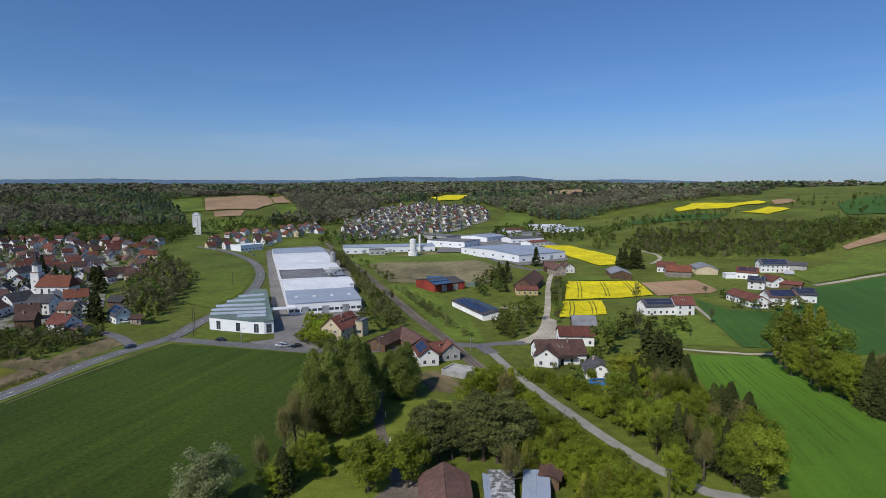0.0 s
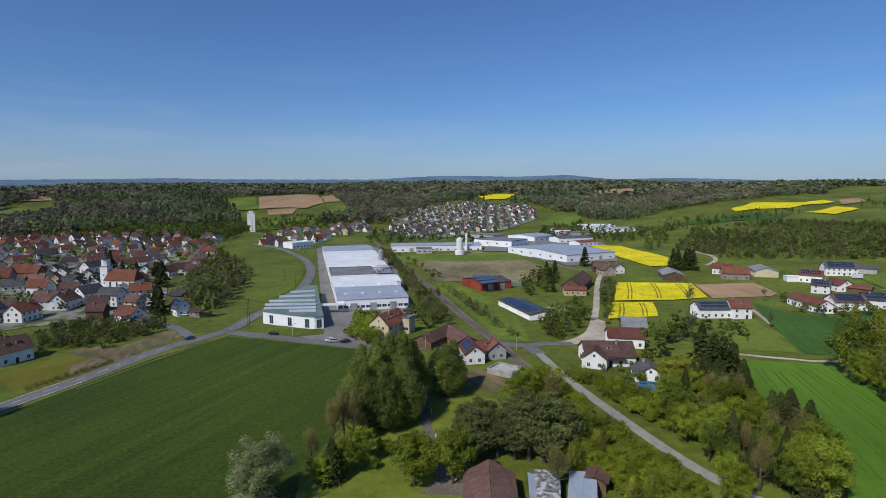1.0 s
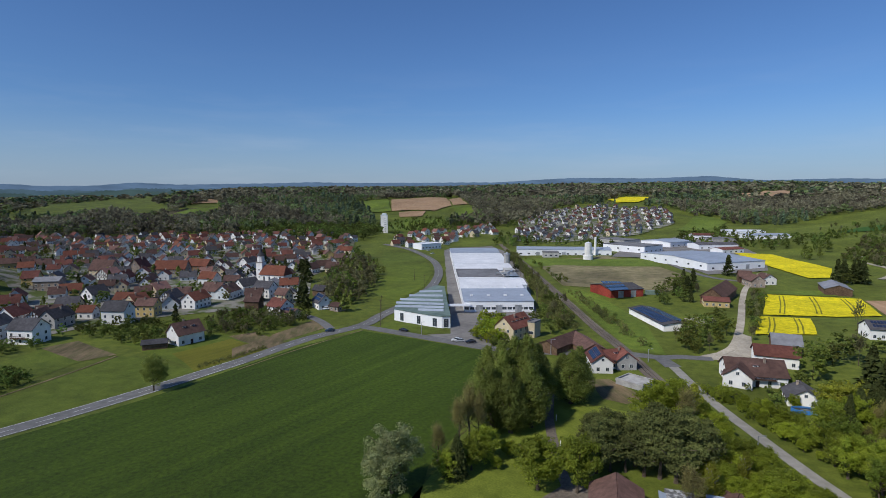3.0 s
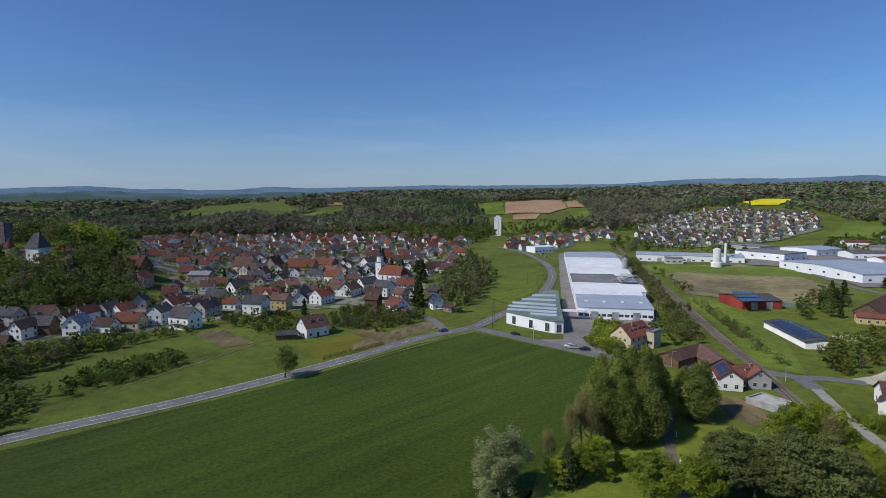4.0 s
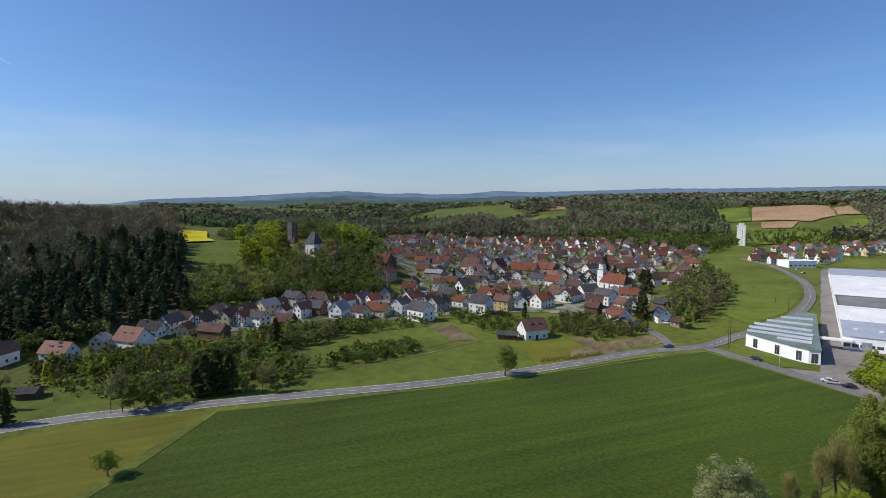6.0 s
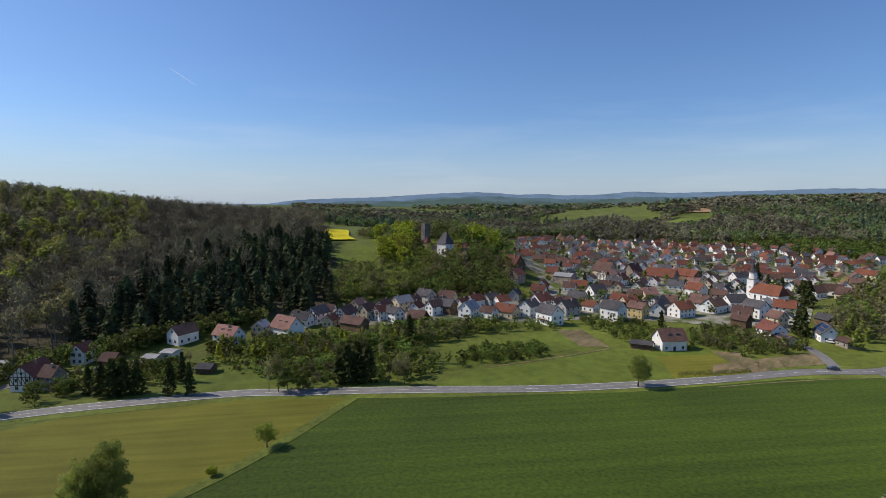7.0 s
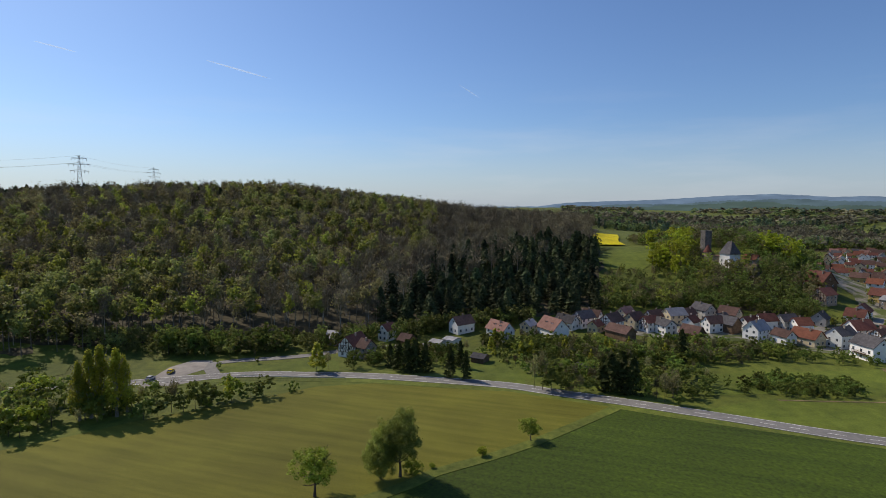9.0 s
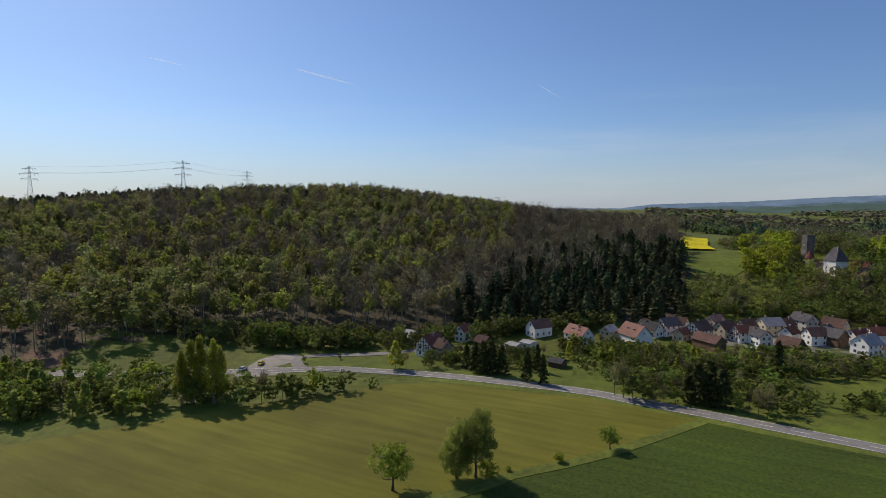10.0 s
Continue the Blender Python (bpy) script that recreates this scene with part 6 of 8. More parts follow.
# ---- the village ----
# houses along the valley road, under the wood
house(-271.8, -21.0, 9.4, "g", "brown", "white", windows=True, label="white house with a brown roof below the spruces")
house(-260.6, -1.4, 15.8, "e", "pink", "white", w=9, dormers=2)
house(-270.0, 13.4, 6.5, "g", "grey", "cream")
for at, face, roof, wall, extra in (
        ((-266.8, 25.4, 16.7), "e", "pink", "white", {"dormers": 2}), ((-282.5, 34.8, 13.5), "e", "dark", "white", {"w": 8}), ((-285.5, 44.1, 9.0), "g", "dark", "white", {"timber": True, "h": 5.2}),
        ((-293.5, 49.8, 12.9), "e", "brown", "white", {"w": 8}), ((-276.7, 48.8, 6.1), "g", "red", "cream", {}), ((-280.6, 57.6, 9.9), "g", "brown", "white", {"timber": True}),
        ((-285.2, 70.7, 8.6), "g", "brown", "cream", {"h": 5.2}), ((-281.0, 77.1, 7.9), "g", "red", "white", {"timber": True, "h": 5.2}), ((-276.7, 83.5, 13.2), "e", "dark", "white", {"w": 8, "h": 5.0}),
        ((-298.9, 96.0, 9.9), "g", "grey", "cream", {"h": 5.2}), ((-285.3, 100.1, 7.9), "g", "red", "white", {}), ((-311.6, 116.7, 14.5), "e", "dark", "grey", {"w": 9}),
        ((-299.2, 85.3, 8.1), "g", "brown", "white", {"timber": True}), ((-297.9, 69.1, 8.0), "g", "pink", "cream", {}), ((-281.6, 109.8, 7.9), "g", "brown", "white", {}),
        ((-302.9, 127.5, 12.9), "e", "brown", "cream", {}), ((-287.6, 130.6, 7.6), "g", "red", "white", {}), ((-269.0, 125.6, 9.7), "g", "grey", "white", {"h": 5.2}), ((-289.4, 140.0, 9.5), "g", "red", "white", {"timber": True}),
        ((-295.9, 119.9, 7.7), "g", "dark", "cream", {}), ((-307.2, 106.2, 8.5), "g", "brown", "grey", {})):
    house(*at, face, roof, wall, **extra)
for at, roof in (((-266.3, 58.8, 16.6), "brown"), ((-265.3, 93.3, 11.7), "brown"), ((-281.3, 117.6, 12.0), "dark")):
    house(*at, "e", roof, "wood", name="barn", category="barn", windows=False, chimney=False, w=8.5)
house(-226.9, -67.6, 10.0, "g", "red", "white", timber=True, label="half-timbered house with a steep red roof", h=5.2)
house(-222.0, -60.7, 5.9, "e", "brown", "stone", name="house_wing")
house(-254.2, -57.1, 7.2, "g", "red", "white", h=5.5, label="white house with a red gable roof at the wood")
house(-244.0, -45.9, 8.0, "e", "brown", "wood", name="shed", category="shed", windows=False, chimney=False, h=3)
house(-241.0, -30.9, 6.8, "e", "grey", "grey", name="shed", category="shed", windows=False, chimney=False, h=3, rise=0.8)
house(-247.6, -24.7, 6.4, "e", "grey", "white", name="garage", category="garage", windows=False, chimney=False, h=2.8, rise=0.6)
house(-243.5, -81.1, 6.5, "e", "grey", "grey", name="shed", category="shed", windows=False, chimney=False, h=3.5)
house(-220.4, -11.2, 5.3, "e", "dark", "wood", name="hut", category="hut", windows=False, chimney=False, h=2.2, rise=1.2)
house(-209.3, 30.8, 8.0, "e", "dark", "wood", name="shed", category="shed", windows=False, chimney=False, h=2.2, rise=1.0, w=5)
# the old village, row by row
house(-262.4, 135.2, 11.0, "e", "brown", "white")
house(-288.8, 150.6, 8.5, "g", "dark", "grey")
house(-261.9, 146.0, 15.1, "e", "orange", "cream", w=10)
house(-283.5, 155.0, 8.5, "g", "orange", "white")
house(-258.8, 159.4, 9.9, "g", "dark", "blue", h=6.5)
house(-238.9, 159.4, 15.0, "e", "dark", "white", h=6.5, balcony=True, label="large white inn with dark balconies")
house(-278.6, 180.4, 11.6, "g", "red", "white")
house(-263.1, 181.2, 9.0, "g", "brown", "white", timber=True)
house(-254.7, 183.3, 10.2, "g", "dark", "grey")
house(-277.3, 207.0, 13.5, "e", "dark", "cream")
house(-257.4, 201.6, 9.9, "e", "orange", "white")
house(-233.1, 197.9, 14.6, "e", "dark", "white", h=7, w=10, label="big white house with a dark grey roof")
house(-292.1, 234.2, 12.2, "g", "dark", "white")
house(-263.2, 229.4, 12.9, "e", "orange", "white")
house(-232.6, 215.3, 12.4, "e", "brown", "yellow", h=6)
house(-253.5, 227.6, 8.9, "g", "orange", "cream")
house(-246.2, 244.0, 11.2, "g", "dark", "white", timber=True)
house(-271.9, 260.8, 10.6, "g", "pink", "cream")
house(-224.6, 240.1, 12.8, "g", "orange", "white")
house(-233.6, 265.4, 15.2, "e", "brown", "blue")
house(-225.8, 267.6, 11.3, "g", "brown", "blue")
house(-272.8, 306.1, 14.9, "e", "orange", "white")
house(-224.9, 284.2, 10.9, "g", "dark", "white", h=6)
house(-205.8, 277.1, 14.1, "e", "dark", "white", h=6.5, w=10)
house(-185.5, 266.3, 10.5, "e", "brown", "cream")
house(-190.6, 245.7, 10.1, "e", "brown", "wood", windows=False)
house(-167.7, 237.0, 13.2, "e", "red", "white", w=10, label="white house with a bright red roof by the gardens")
house(-160.3, 234.9, 11.1, "e", "brown", "cream", name="shed", category="shed", h=3, rise=1.5, solar=1, windows=False, chimney=False)
house(-156.4, 260.0, 13.8, "e", "dark", "white", solar=1, extra=-20, label="white house with a blue solar roof")
house(-144.6, 255.9, 8.3, "e", "brown", "stone", name="garage", category="garage", h=2.8, rise=1.5, chimney=False)
house(-176.4, 292.1, 10.3, "e", "dark", "wood", windows=False)
ridge_house(-175.0, 179.5, 11.5, 73.7, 9.0, 4.8, 4.2, "brown", "white", fine=True, dormers=2, label="white house with a brown roof amid gardens")
shed(*(-179.9, 168.1), 9, 5, 2.5, 1.2, "dark", "wood", 40, "low dark garden shed", name="shed")
house(-363.2, 210.3, 18.9, "e", "red", "wood", w=14, h=6, rise=7, label="large old hall with a high red roof")
house(-342.7, 201.2, 14.8, "g", "red", "stone", w=11, h=6, timber=True, label="half-timbered manor with a red gable")
house(-338.0, 241.3, 18.1, "e", "grey", "stone", w=11, h=6.5, rise=2.2, label="grey stone hall with a flat hipped roof")
house(-373.3, 309.5, 22.1, "e", "brown", "cream", w=13, h=5, rise=7, chimney=False)
house(-351.1, 293.8, 14.9, "g", "pink", "white", timber=True)
house(-330.3, 289.0, 12.4, "g", "red", "white")
house(-359.1, 327.9, 15.8, "g", "red", "stone", w=12, h=6, rise=7)
house(-336.7, 338.2, 30.8, "e", "orange", "stone", w=13, h=5, rise=6, chimney=False, label="long old barn with an orange tiled roof")
house(-330.1, 361.0, 26.2, "e", "orange", "wood", w=12, h=5, rise=5, chimney=False, label="large barn with an orange-red roof")
house(-295.6, 378.5, 12.3, "g", "dark", "white", h=7)
house(-235.5, 377.5, 14.2, "g", "brown", "white")
house(-218.6, 387.2, 18.9, "e", "brown", "cream", w=11)
house(-272.8, 505.3, 21.9, "e", "orange", "cream", w=10)

# the church
church = thing("church", *(-225.0, 315.1), 0.0, "white village church with an orange roof and slim tower", "church")
part("nave_wall", gable_walls(19, 10, 8.5, 5.5, 1.7), WALLS["white"], church)
part("nave_roof", gable_roof(19, 10, 8.5, 5.5, hip=1.5), ROOFS["orange"], church)
part("tower_wall", Shape().box(-14, -2.6, -1, -9.2, 2.4, 16), WALLS["white"], church)
part("tower_cornice", Shape().box(-14.3, -2.9, 16, -8.9, 2.7, 16.4), WALLS["stone"], church)
part("belfry", Shape().tube(-11.6, -0.1, 16.4, 20.5, 2.5, 2.3, 8), WALLS["white"], church)
part("spire", Shape().tube(-11.6, -0.1, 20.5, 23, 2.9, 1.0, 8).tube(-11.6, -0.1, 23, 24.6, 1.1, 0.9, 8).tube(-11.6, -0.1, 24.6, 28, 1.0, 0.05, 8), ROOFS["dark"], church, "slate onion spire")
church_window = window_mesh(1.2, 4.0)
for i in range(4):
    part("window", church_window, None, church, m=pose(-6 + 4.2 * i, -5, 5, 0, 0, 180))
for z in (6, 11):
    part("window", SMALL_WINDOW, None, church, m=pose(-11.6, -2.6, z, 0, 0, 180))
part("sacristy", gable_walls(7, 6, 4, 2.5), WALLS["white"], church, m=pose(4, -8, 0, 0, 0, 90))
part("sacristy_roof", gable_roof(7, 6, 4, 2.5), ROOFS["grey"], church, m=pose(4, -8, 0, 0, 0, 90))
BUILT.append((*(-225.0, 315.1), 14))

# water tower by the road bend
wt = thing("tower_block", *(-334.4, 740.7), 20, "slim white tower block with a flat cap", "tower")
part("shaft", Shape().box(-5, -4.5, -1, 5, 4.5, 26), WALLS["white"], wt)
part("cap", Shape().box(-5.4, -4.9, 26, 5.4, 4.9, 27).box(-3, -3, 27, 3, 3, 29.5), WALLS["blue"], wt)
for i in range(7):
    part("window", WINDOW, None, wt, m=pose(1.5, -4.5, 3 + 3.2 * i, 0, 0, 180))
    part("window", WINDOW, None, wt, m=pose(-5, 0, 3 + 3.2 * i, 0, 0, 90))

# the castle on its spur
KEEP_STONE = surf("dark_castle_stone", (0.095, 0.088, 0.078), (0.17, 0.16, 0.145), 1.0, 0.15, bump=0.05, bump_scale=2)
keep = thing("castle_tower", *(-413.8, 157.2), 15, "grey square stone keep of the castle", "tower")
part("shaft", Shape().box(-2.7, -2.7, -4, 2.7, 2.7, 19), KEEP_STONE, keep)
part("parapet", Shape().box(-2.9, -2.9, 18.6, 2.9, -2.3, 20.2).box(-2.9, 2.3, 18.6, 2.9, 2.9, 20.2).box(-2.9, -2.3, 18.6, -2.3, 2.3, 20.2).box(2.3, -2.3, 18.6, 2.9, 2.3, 20.2), KEEP_STONE, keep)
for i in range(3):
    part("window", SMALL_WINDOW, None, keep, m=pose(0, -2.7, 5 + 4 * i, 0, 0, 180))
house(*(-393.5, 166.1), 9.5, "e", "dark", "white", 9.0, 9.5, 8.0, 20, hip=3.2, fine=True, label="white castle house with a steep dark hipped roof", name="castle_house", category="castle")
house(-404.3, 161.0, 11.2, "e", "brown", "stone", h=4, rise=0.5, w=3, windows=False, chimney=False, name="castle_wall", category="wall", label="ruined grey castle wall beside the keep")
turret = thing("turret", *(-408.2, 156.6), 0, "small round turret with a red cone roof", "tower")
part("shaft", Shape().tube(0, 0, -2, 6, 2.6, 2.6, 12), WALLS["stone"], turret)
part("roof", Shape().tube(0, 0, 6, 12, 3.2, 0.1, 12), ROOFS["red"], turret)
house(-393.6, 181.3, 11.1, "e", "orange", "stone", windows=True, name="gatehouse", category="house")
house(-377.3, 174.1, 8.9, "e", "brown", "stone", windows=False)

# the rest of the village: streets of gabled houses
ROOF_MIX = ["red"] * 5 + ["orange"] * 2 + ["brown"] * 6 + ["dark"] * 4 + ["pink"]
WALL_MIX = ["white"] * 7 + ["cream"] * 2 + ["grey", "blue", "yellow"]


FAR_WALLS, FAR_ROOFS, FAR_PANES = Shape(), Shape(), Shape()
WALL_KEYS, ROOF_KEYS = list(WALLS), list(ROOFS)


def distant_house(rng, x, y, l, turn, roof, wall):
    """One of the many far houses, joined with the rest."""
    w, h = l * rng.uniform(0.7, 0.9), rng.choice((3.2, 4.2, 5.2))
    rise = w / 2 * rng.uniform(0.8, 1.1)
    m = pose(x, y, float(ground_z(x, y)), 0, 0, turn)
    a, b = gable_walls(l, w, h, rise), gable_roof(l, w, h, rise, over=0.4)
    FAR_WALLS.add([m @ Vector(p) for p in a.v], a.f, WALL_KEYS.index(wall))
    FAR_ROOFS.add([m @ Vector(p) for p in b.v], b.f, ROOF_KEYS.index(roof))
    for side in (-1, 1):
        for z in (1.6, 4.0) if h > 4 else (1.6,):
            for px in (-l * 0.28, 0.0, l * 0.28):
                c = Shape().box(px - 0.5, side * w / 2 - 0.04, z - 0.6, px + 0.5, side * w / 2 + 0.04, z + 0.6)
                FAR_PANES.add([m @ Vector(p) for p in c.v], c.f)
            c = Shape().box(side * l / 2 - 0.04, -0.5, z - 0.6, side * l / 2 + 0.04, 0.5, z + 0.6)
            FAR_PANES.add([m @ Vector(p) for p in c.v], c.f)


def quarter(poly, gap, seed, roofs, walls, size=(8, 11.5), near=560, near_things=590, label_group="", limit=900):
    """Fills an area with houses along loose streets, keeping clear of what stands."""
    rng = random.Random(seed)
    xs, ys = [p[0] for p in poly], [p[1] for p in poly]
    n = 0
    rows = int((max(ys) - min(ys)) / gap) + 1
    cols = int((max(xs) - min(xs)) / gap) + 1
    cells = [(i, j) for i in range(cols) for j in range(rows)]
    for i, j in cells:
        x = min(xs) + gap * (i + 0.5) + rng.uniform(-0.25, 0.25) * gap
        y = min(ys) + gap * (j + 0.5) + rng.uniform(-0.25, 0.25) * gap
        if not inside(poly, x, y) or n >= limit:
            continue
        if rng.random() < 0.20 or any((x - a) ** 2 + (y - b) ** 2 < (c + 6.5) ** 2 for a, b, c in BUILT):
            continue
        l = rng.uniform(*size)
        r = math.hypot(x, y)
        street = -33 + 16 * math.sin(x / 130) + 14 * math.cos(y / 110)
        if r > near_things:
            distant_house(rng, x, y, l * 0.95, street + rng.choice((0, 90)) + rng.uniform(-8, 8), rng.choice(roofs), rng.choice(walls))
            BUILT.append((x, y, l / 2))
            n += 1
            continue
        house(x, y, l, "e", rng.choice(roofs), rng.choice(walls), rng.uniform(7.0, 8.6), rng.choice((3.2, 4.2, 5.0)), None,
              street + rng.choice((0, 90)) + rng.uniform(-8, 8), windows=False if r > near else True, chimney=r < near + 150, group=label_group)
        n += 1
    return n


VILLAGE = [(-289.1, 135.5), (-254.7, 152.3), (-250.4, 188.2), (-231.2, 225.9), (-199.3, 246.2), (-184.7, 283.1), (-224.1, 359.3), (-249.1, 477.4),
           (-323.6, 622.6), (-414.1, 694.6), (-527.3, 670.1), (-653.0, 606.2), (-729.8, 549.9), (-806.2, 490.0), (-402.5, 217.0), (-517.7, 326.0), (-328.2, 218.0), (-307.6, 185.9)]
quarter(VILLAGE, 17.0, 41, ROOF_MIX, WALL_MIX, near=520, label_group="village houses", limit=420)
LOWER = [(-252.5, 582.3), (-282.9, 660.2), (-280.1, 769.4), (-234.8, 817.8), (-202.7, 880.6), (-170.0, 751.1), (-183.0, 681.0), (-193.1, 608.2), (-221.5, 590.4)]
quarter(LOWER, 21.0, 42, ROOF_MIX, ["white"] * 4 + ["cream"], near=100, label_group="houses by the tower block")
FAR_VILLAGE = [(-133.7, 698.0), (-173.7, 974.6), (-161.4, 1164.9), (-57.4, 1262.4), (93.8, 1280.3), (87.5, 1006.6), (32.3, 865.8), (-3.4, 797.9), (-61.7, 706.7)]
quarter(FAR_VILLAGE, 19.0, 43, ["dark"] * 7 + ["brown"] * 4 + ["red"] * 2, ["white"] * 6 + ["cream"] + ["grey"], size=(6.5, 8.8), near=100, label_group="houses on the far slope")

far_houses = tagged(new("distant_houses", FAR_WALLS.mesh("distant_houses", *WALLS.values())), "many small gabled houses with white walls and tiled roofs", "houses", kind="stuff")
tagged(part("roofs", FAR_ROOFS.mesh("roofs", *ROOFS.values()), None, far_houses), "red, brown and grey tiled roofs", kind="stuff")
tagged(part("windows", FAR_PANES, GLASS, far_houses), "small dark windows", kind="stuff")


# ---- trees and bushes, place by place ----
at_tree("willow", (-44.6, 97.5), 15, 1.15, "pale silvery willow at the meadow's edge")
for p, h, w in (((-35.4, 146.1), 19, 1.3), ((-31.5, 144.3), 21, 1.3), ((-27.8, 146.2), 22, 1.3), ((-24.7, 148.3), 22, 1.3), ((-21.3, 151.6), 19, 1.3), ((-31.7, 135.3), 17, 1.35), ((-26.4, 133.8), 17, 1.35), ((-21.9, 138.8), 18, 1.35), ((-29.5, 139.5), 20, 1.3), ((-24.0, 142.5), 20, 1.3)):
    at_tree("poplar", p, h, w, "tall soft green poplar at the meadow's edge", "poplars at the meadow's edge")
at_tree("bare", (-35.1, 124.7), 17, 0.8)
at_tree("bare", (-36.6, 120.8), 15, 0.8)
at_tree("bare", (-32.5, 124.5), 15, 0.8)
at_tree("bare", (-39.4, 112.3), 11, 0.9)
at_tree("spruce", (-33.4, 107.6), 10, 1.3)
at_tree("leafy", (-35.3, 106.6), 7, 1.2)
at_tree("leafy", (-31.1, 111.7), 8, 1.2)
at_tree("leafy", (-29.3, 116.4), 9, 1.2)
at_tree("bright", (-24.4, 121.2), 5, 1.4, "pale flowering bush on the lawn")
at_tree("leafy", (-15.6, 108.1), 12.5, 1.15, "round dark green tree on the lawn")
at_tree("leafy", (-7.6, 109.3), 13.5, 1.05, "round fresh green tree by the driveway")
at_tree("bright", (-25.7, 113.9), 4, 1.0)
at_tree("poplar", (-13.1, 159.1), 16, 1.5)
at_tree("poplar", (-10.9, 163.7), 16, 1.4)
at_tree("poplar", (-16.6, 162.5), 14, 1.4)
for p, h in (((-4.1, 118.9), 14), ((-1.2, 120.8), 13), ((2.1, 121.6), 12), ((6.0, 120.8), 15), ((9.3, 120.8), 17), ((12.5, 120.0), 17), ((15.9, 120.8), 16), ((19.1, 124.9), 14), ((10.8, 127.8), 14), ((-5.7, 124.9), 12), ((-3.0, 124.9), 14), ((0.8, 126.4), 13), ((4.2, 124.9), 14), ((7.9, 126.4), 16), ((14.5, 126.4), 16)):
    at_tree("pine", p, h, 1.05, group="pines behind the garden")
at_tree("bright", (10.4, 151.7), 13, 1.25)
at_tree("bright", (14.6, 154.7), 13, 1.2)
at_tree("bare", (17.0, 146.5), 14, 1.0)
at_tree("gold", (18.9, 151.7), 12, 1.5)
at_tree("bare", (14.3, 108.0), 11, 1.2)
grove([(17.2, 112.0), (21.1, 134.1), (26.7, 129.3), (32.9, 118.1), (38.2, 107.1), (42.5, 97.7), (29.1, 96.0), (24.9, 105.5)], 40, ["bright", "bright", "leafy", "gold"], 5, 8.5, 2.8, 51, 1.25, "garden trees by the side road",
      keep_off=lambda x, y: (x - 22.0) ** 2 + (y - 107.5) ** 2 < 36)
at_tree("bright", (49.1, 108.0), 10, 1.0)
grove([(16.3, 156.6), (21.7, 160.6), (31.3, 136.7), (42.5, 106.5), (37.5, 103.2), (28.7, 118.7)], 40, ["bright", "leafy", "bush", "bright"], 4, 6.5, 2.4, 85, 1.25, "bushes and small trees by the side road")
grove([(23.5, 182.3), (33.4, 177.7), (47.7, 161.4), (45.4, 137.4), (41.1, 149.3), (32.2, 171.2)], 30, ["bush", "bright", "bush"], 2.5, 5, 2.6, 52, 1.0, "garden bushes beside the road")
grove([(48.5, 152.5), (58.1, 161.4), (68.5, 161.4), (66.1, 137.4), (71.2, 124.9), (64.5, 105.0), (57.2, 110.2), (51.4, 119.4), (47.2, 134.1)], 42, ["leafy", "young", "leafy", "bare", "bright", "young", "spruce"], 9, 15, 3.6, 53, 0.85, "trees of the small wood by the road")
for p, h in (((57.9, 156.0), 17), ((63.3, 161.4), 18), ((66.7, 159.1), 17), ((74.9, 194.9), 19), ((75.3, 185.3), 18), ((75.2, 171.2), 19), ((74.5, 161.4), 16), ((68.6, 134.1), 17), ((70.0, 127.8), 20), ((72.6, 124.9), 18), ((76.0, 144.6), 12), ((69.9, 154.7), 14), ((79.5, 188.4), 16)):
    at_tree("spruce", p, h * 0.8, 1.3, group="spruces by the wheat field")
for p, h in (((68.6, 114.4), 15), ((65.9, 107.6), 15), ((63.0, 109.8), 14)):
    at_tree("leafy", p, h, 0.9)
at_tree("weeping", (58.6, 171.5), 11.5, 1.35, "weeping yellow-green willow by the small house")
at_tree("weeping", (64.7, 176.7), 10.5, 1.3)
at_tree("bright", (62.4, 205.5), 14, 1.0)
grove([(34, 206), (60, 208), (68, 190), (58, 174), (46, 176), (36, 188)], 20, ["bush", "leafy", "bush", "bright"], 1.8, 4.5, 2.6, 86, 1.1, "garden bushes round the farmhouse",
      keep_off=lambda x, y: any((x - a) ** 2 + (y - b) ** 2 < (c + 0.5) ** 2 for a, b, c in BUILT))
grove([(86, 232), (100, 262), (118, 258), (108, 224)], 7, ["leafy", "bare", "bush"], 3, 7, 5, 87, 1.1, "fruit trees behind the farmhouse")
at_tree("bright", (69.0, 221.5), 12, 1.0)
at_tree("leafy", (81.1, 235.1), 12, 1.1)
at_tree("bare", (83.0, 227.6), 14, 1.1)
at_tree("leafy", (74.4, 225.8), 10, 1.1)
for p, h, k in (((121.6, 191.6), 22, "young"), ((120.9, 187.2), 23, "gold"), ((123.3, 185.3), 23, "young"), ((124.7, 182.3), 24, "gold"), ((127.6, 180.0), 23, "gold"), ((128.6, 175.5), 21, "young"), ((119.9, 172.3), 15, "gold"), ((122.0, 166.2), 13, "bright"),
                ((118.0, 179.4), 12, "leafy"), ((116.8, 163.7), 12, "leafy"), ((120.4, 159.1), 12, "leafy"), ((120.5, 154.7), 13, "leafy"), ((121.4, 150.5), 17, "spruce"), ((120.8, 144.6), 17, "spruce"), ((132.5, 161.4), 15, "bare"), ((128.1, 161.4), 11, "bare"), ((127.4, 166.2), 13, "leafy")):
    at_tree(k, p, h, 0.95 if k == "gold" else 0.9, group="trees along the wheat field", single=True)
grove([(-59.8, 215.9), (-64.3, 256.5), (-53.1, 256.9), (-43.8, 215.9), (-48.3, 211.0)], 9, ["bright", "leafy", "bright"], 5, 8, 3, 54, 1.2, "bushes before the villa")
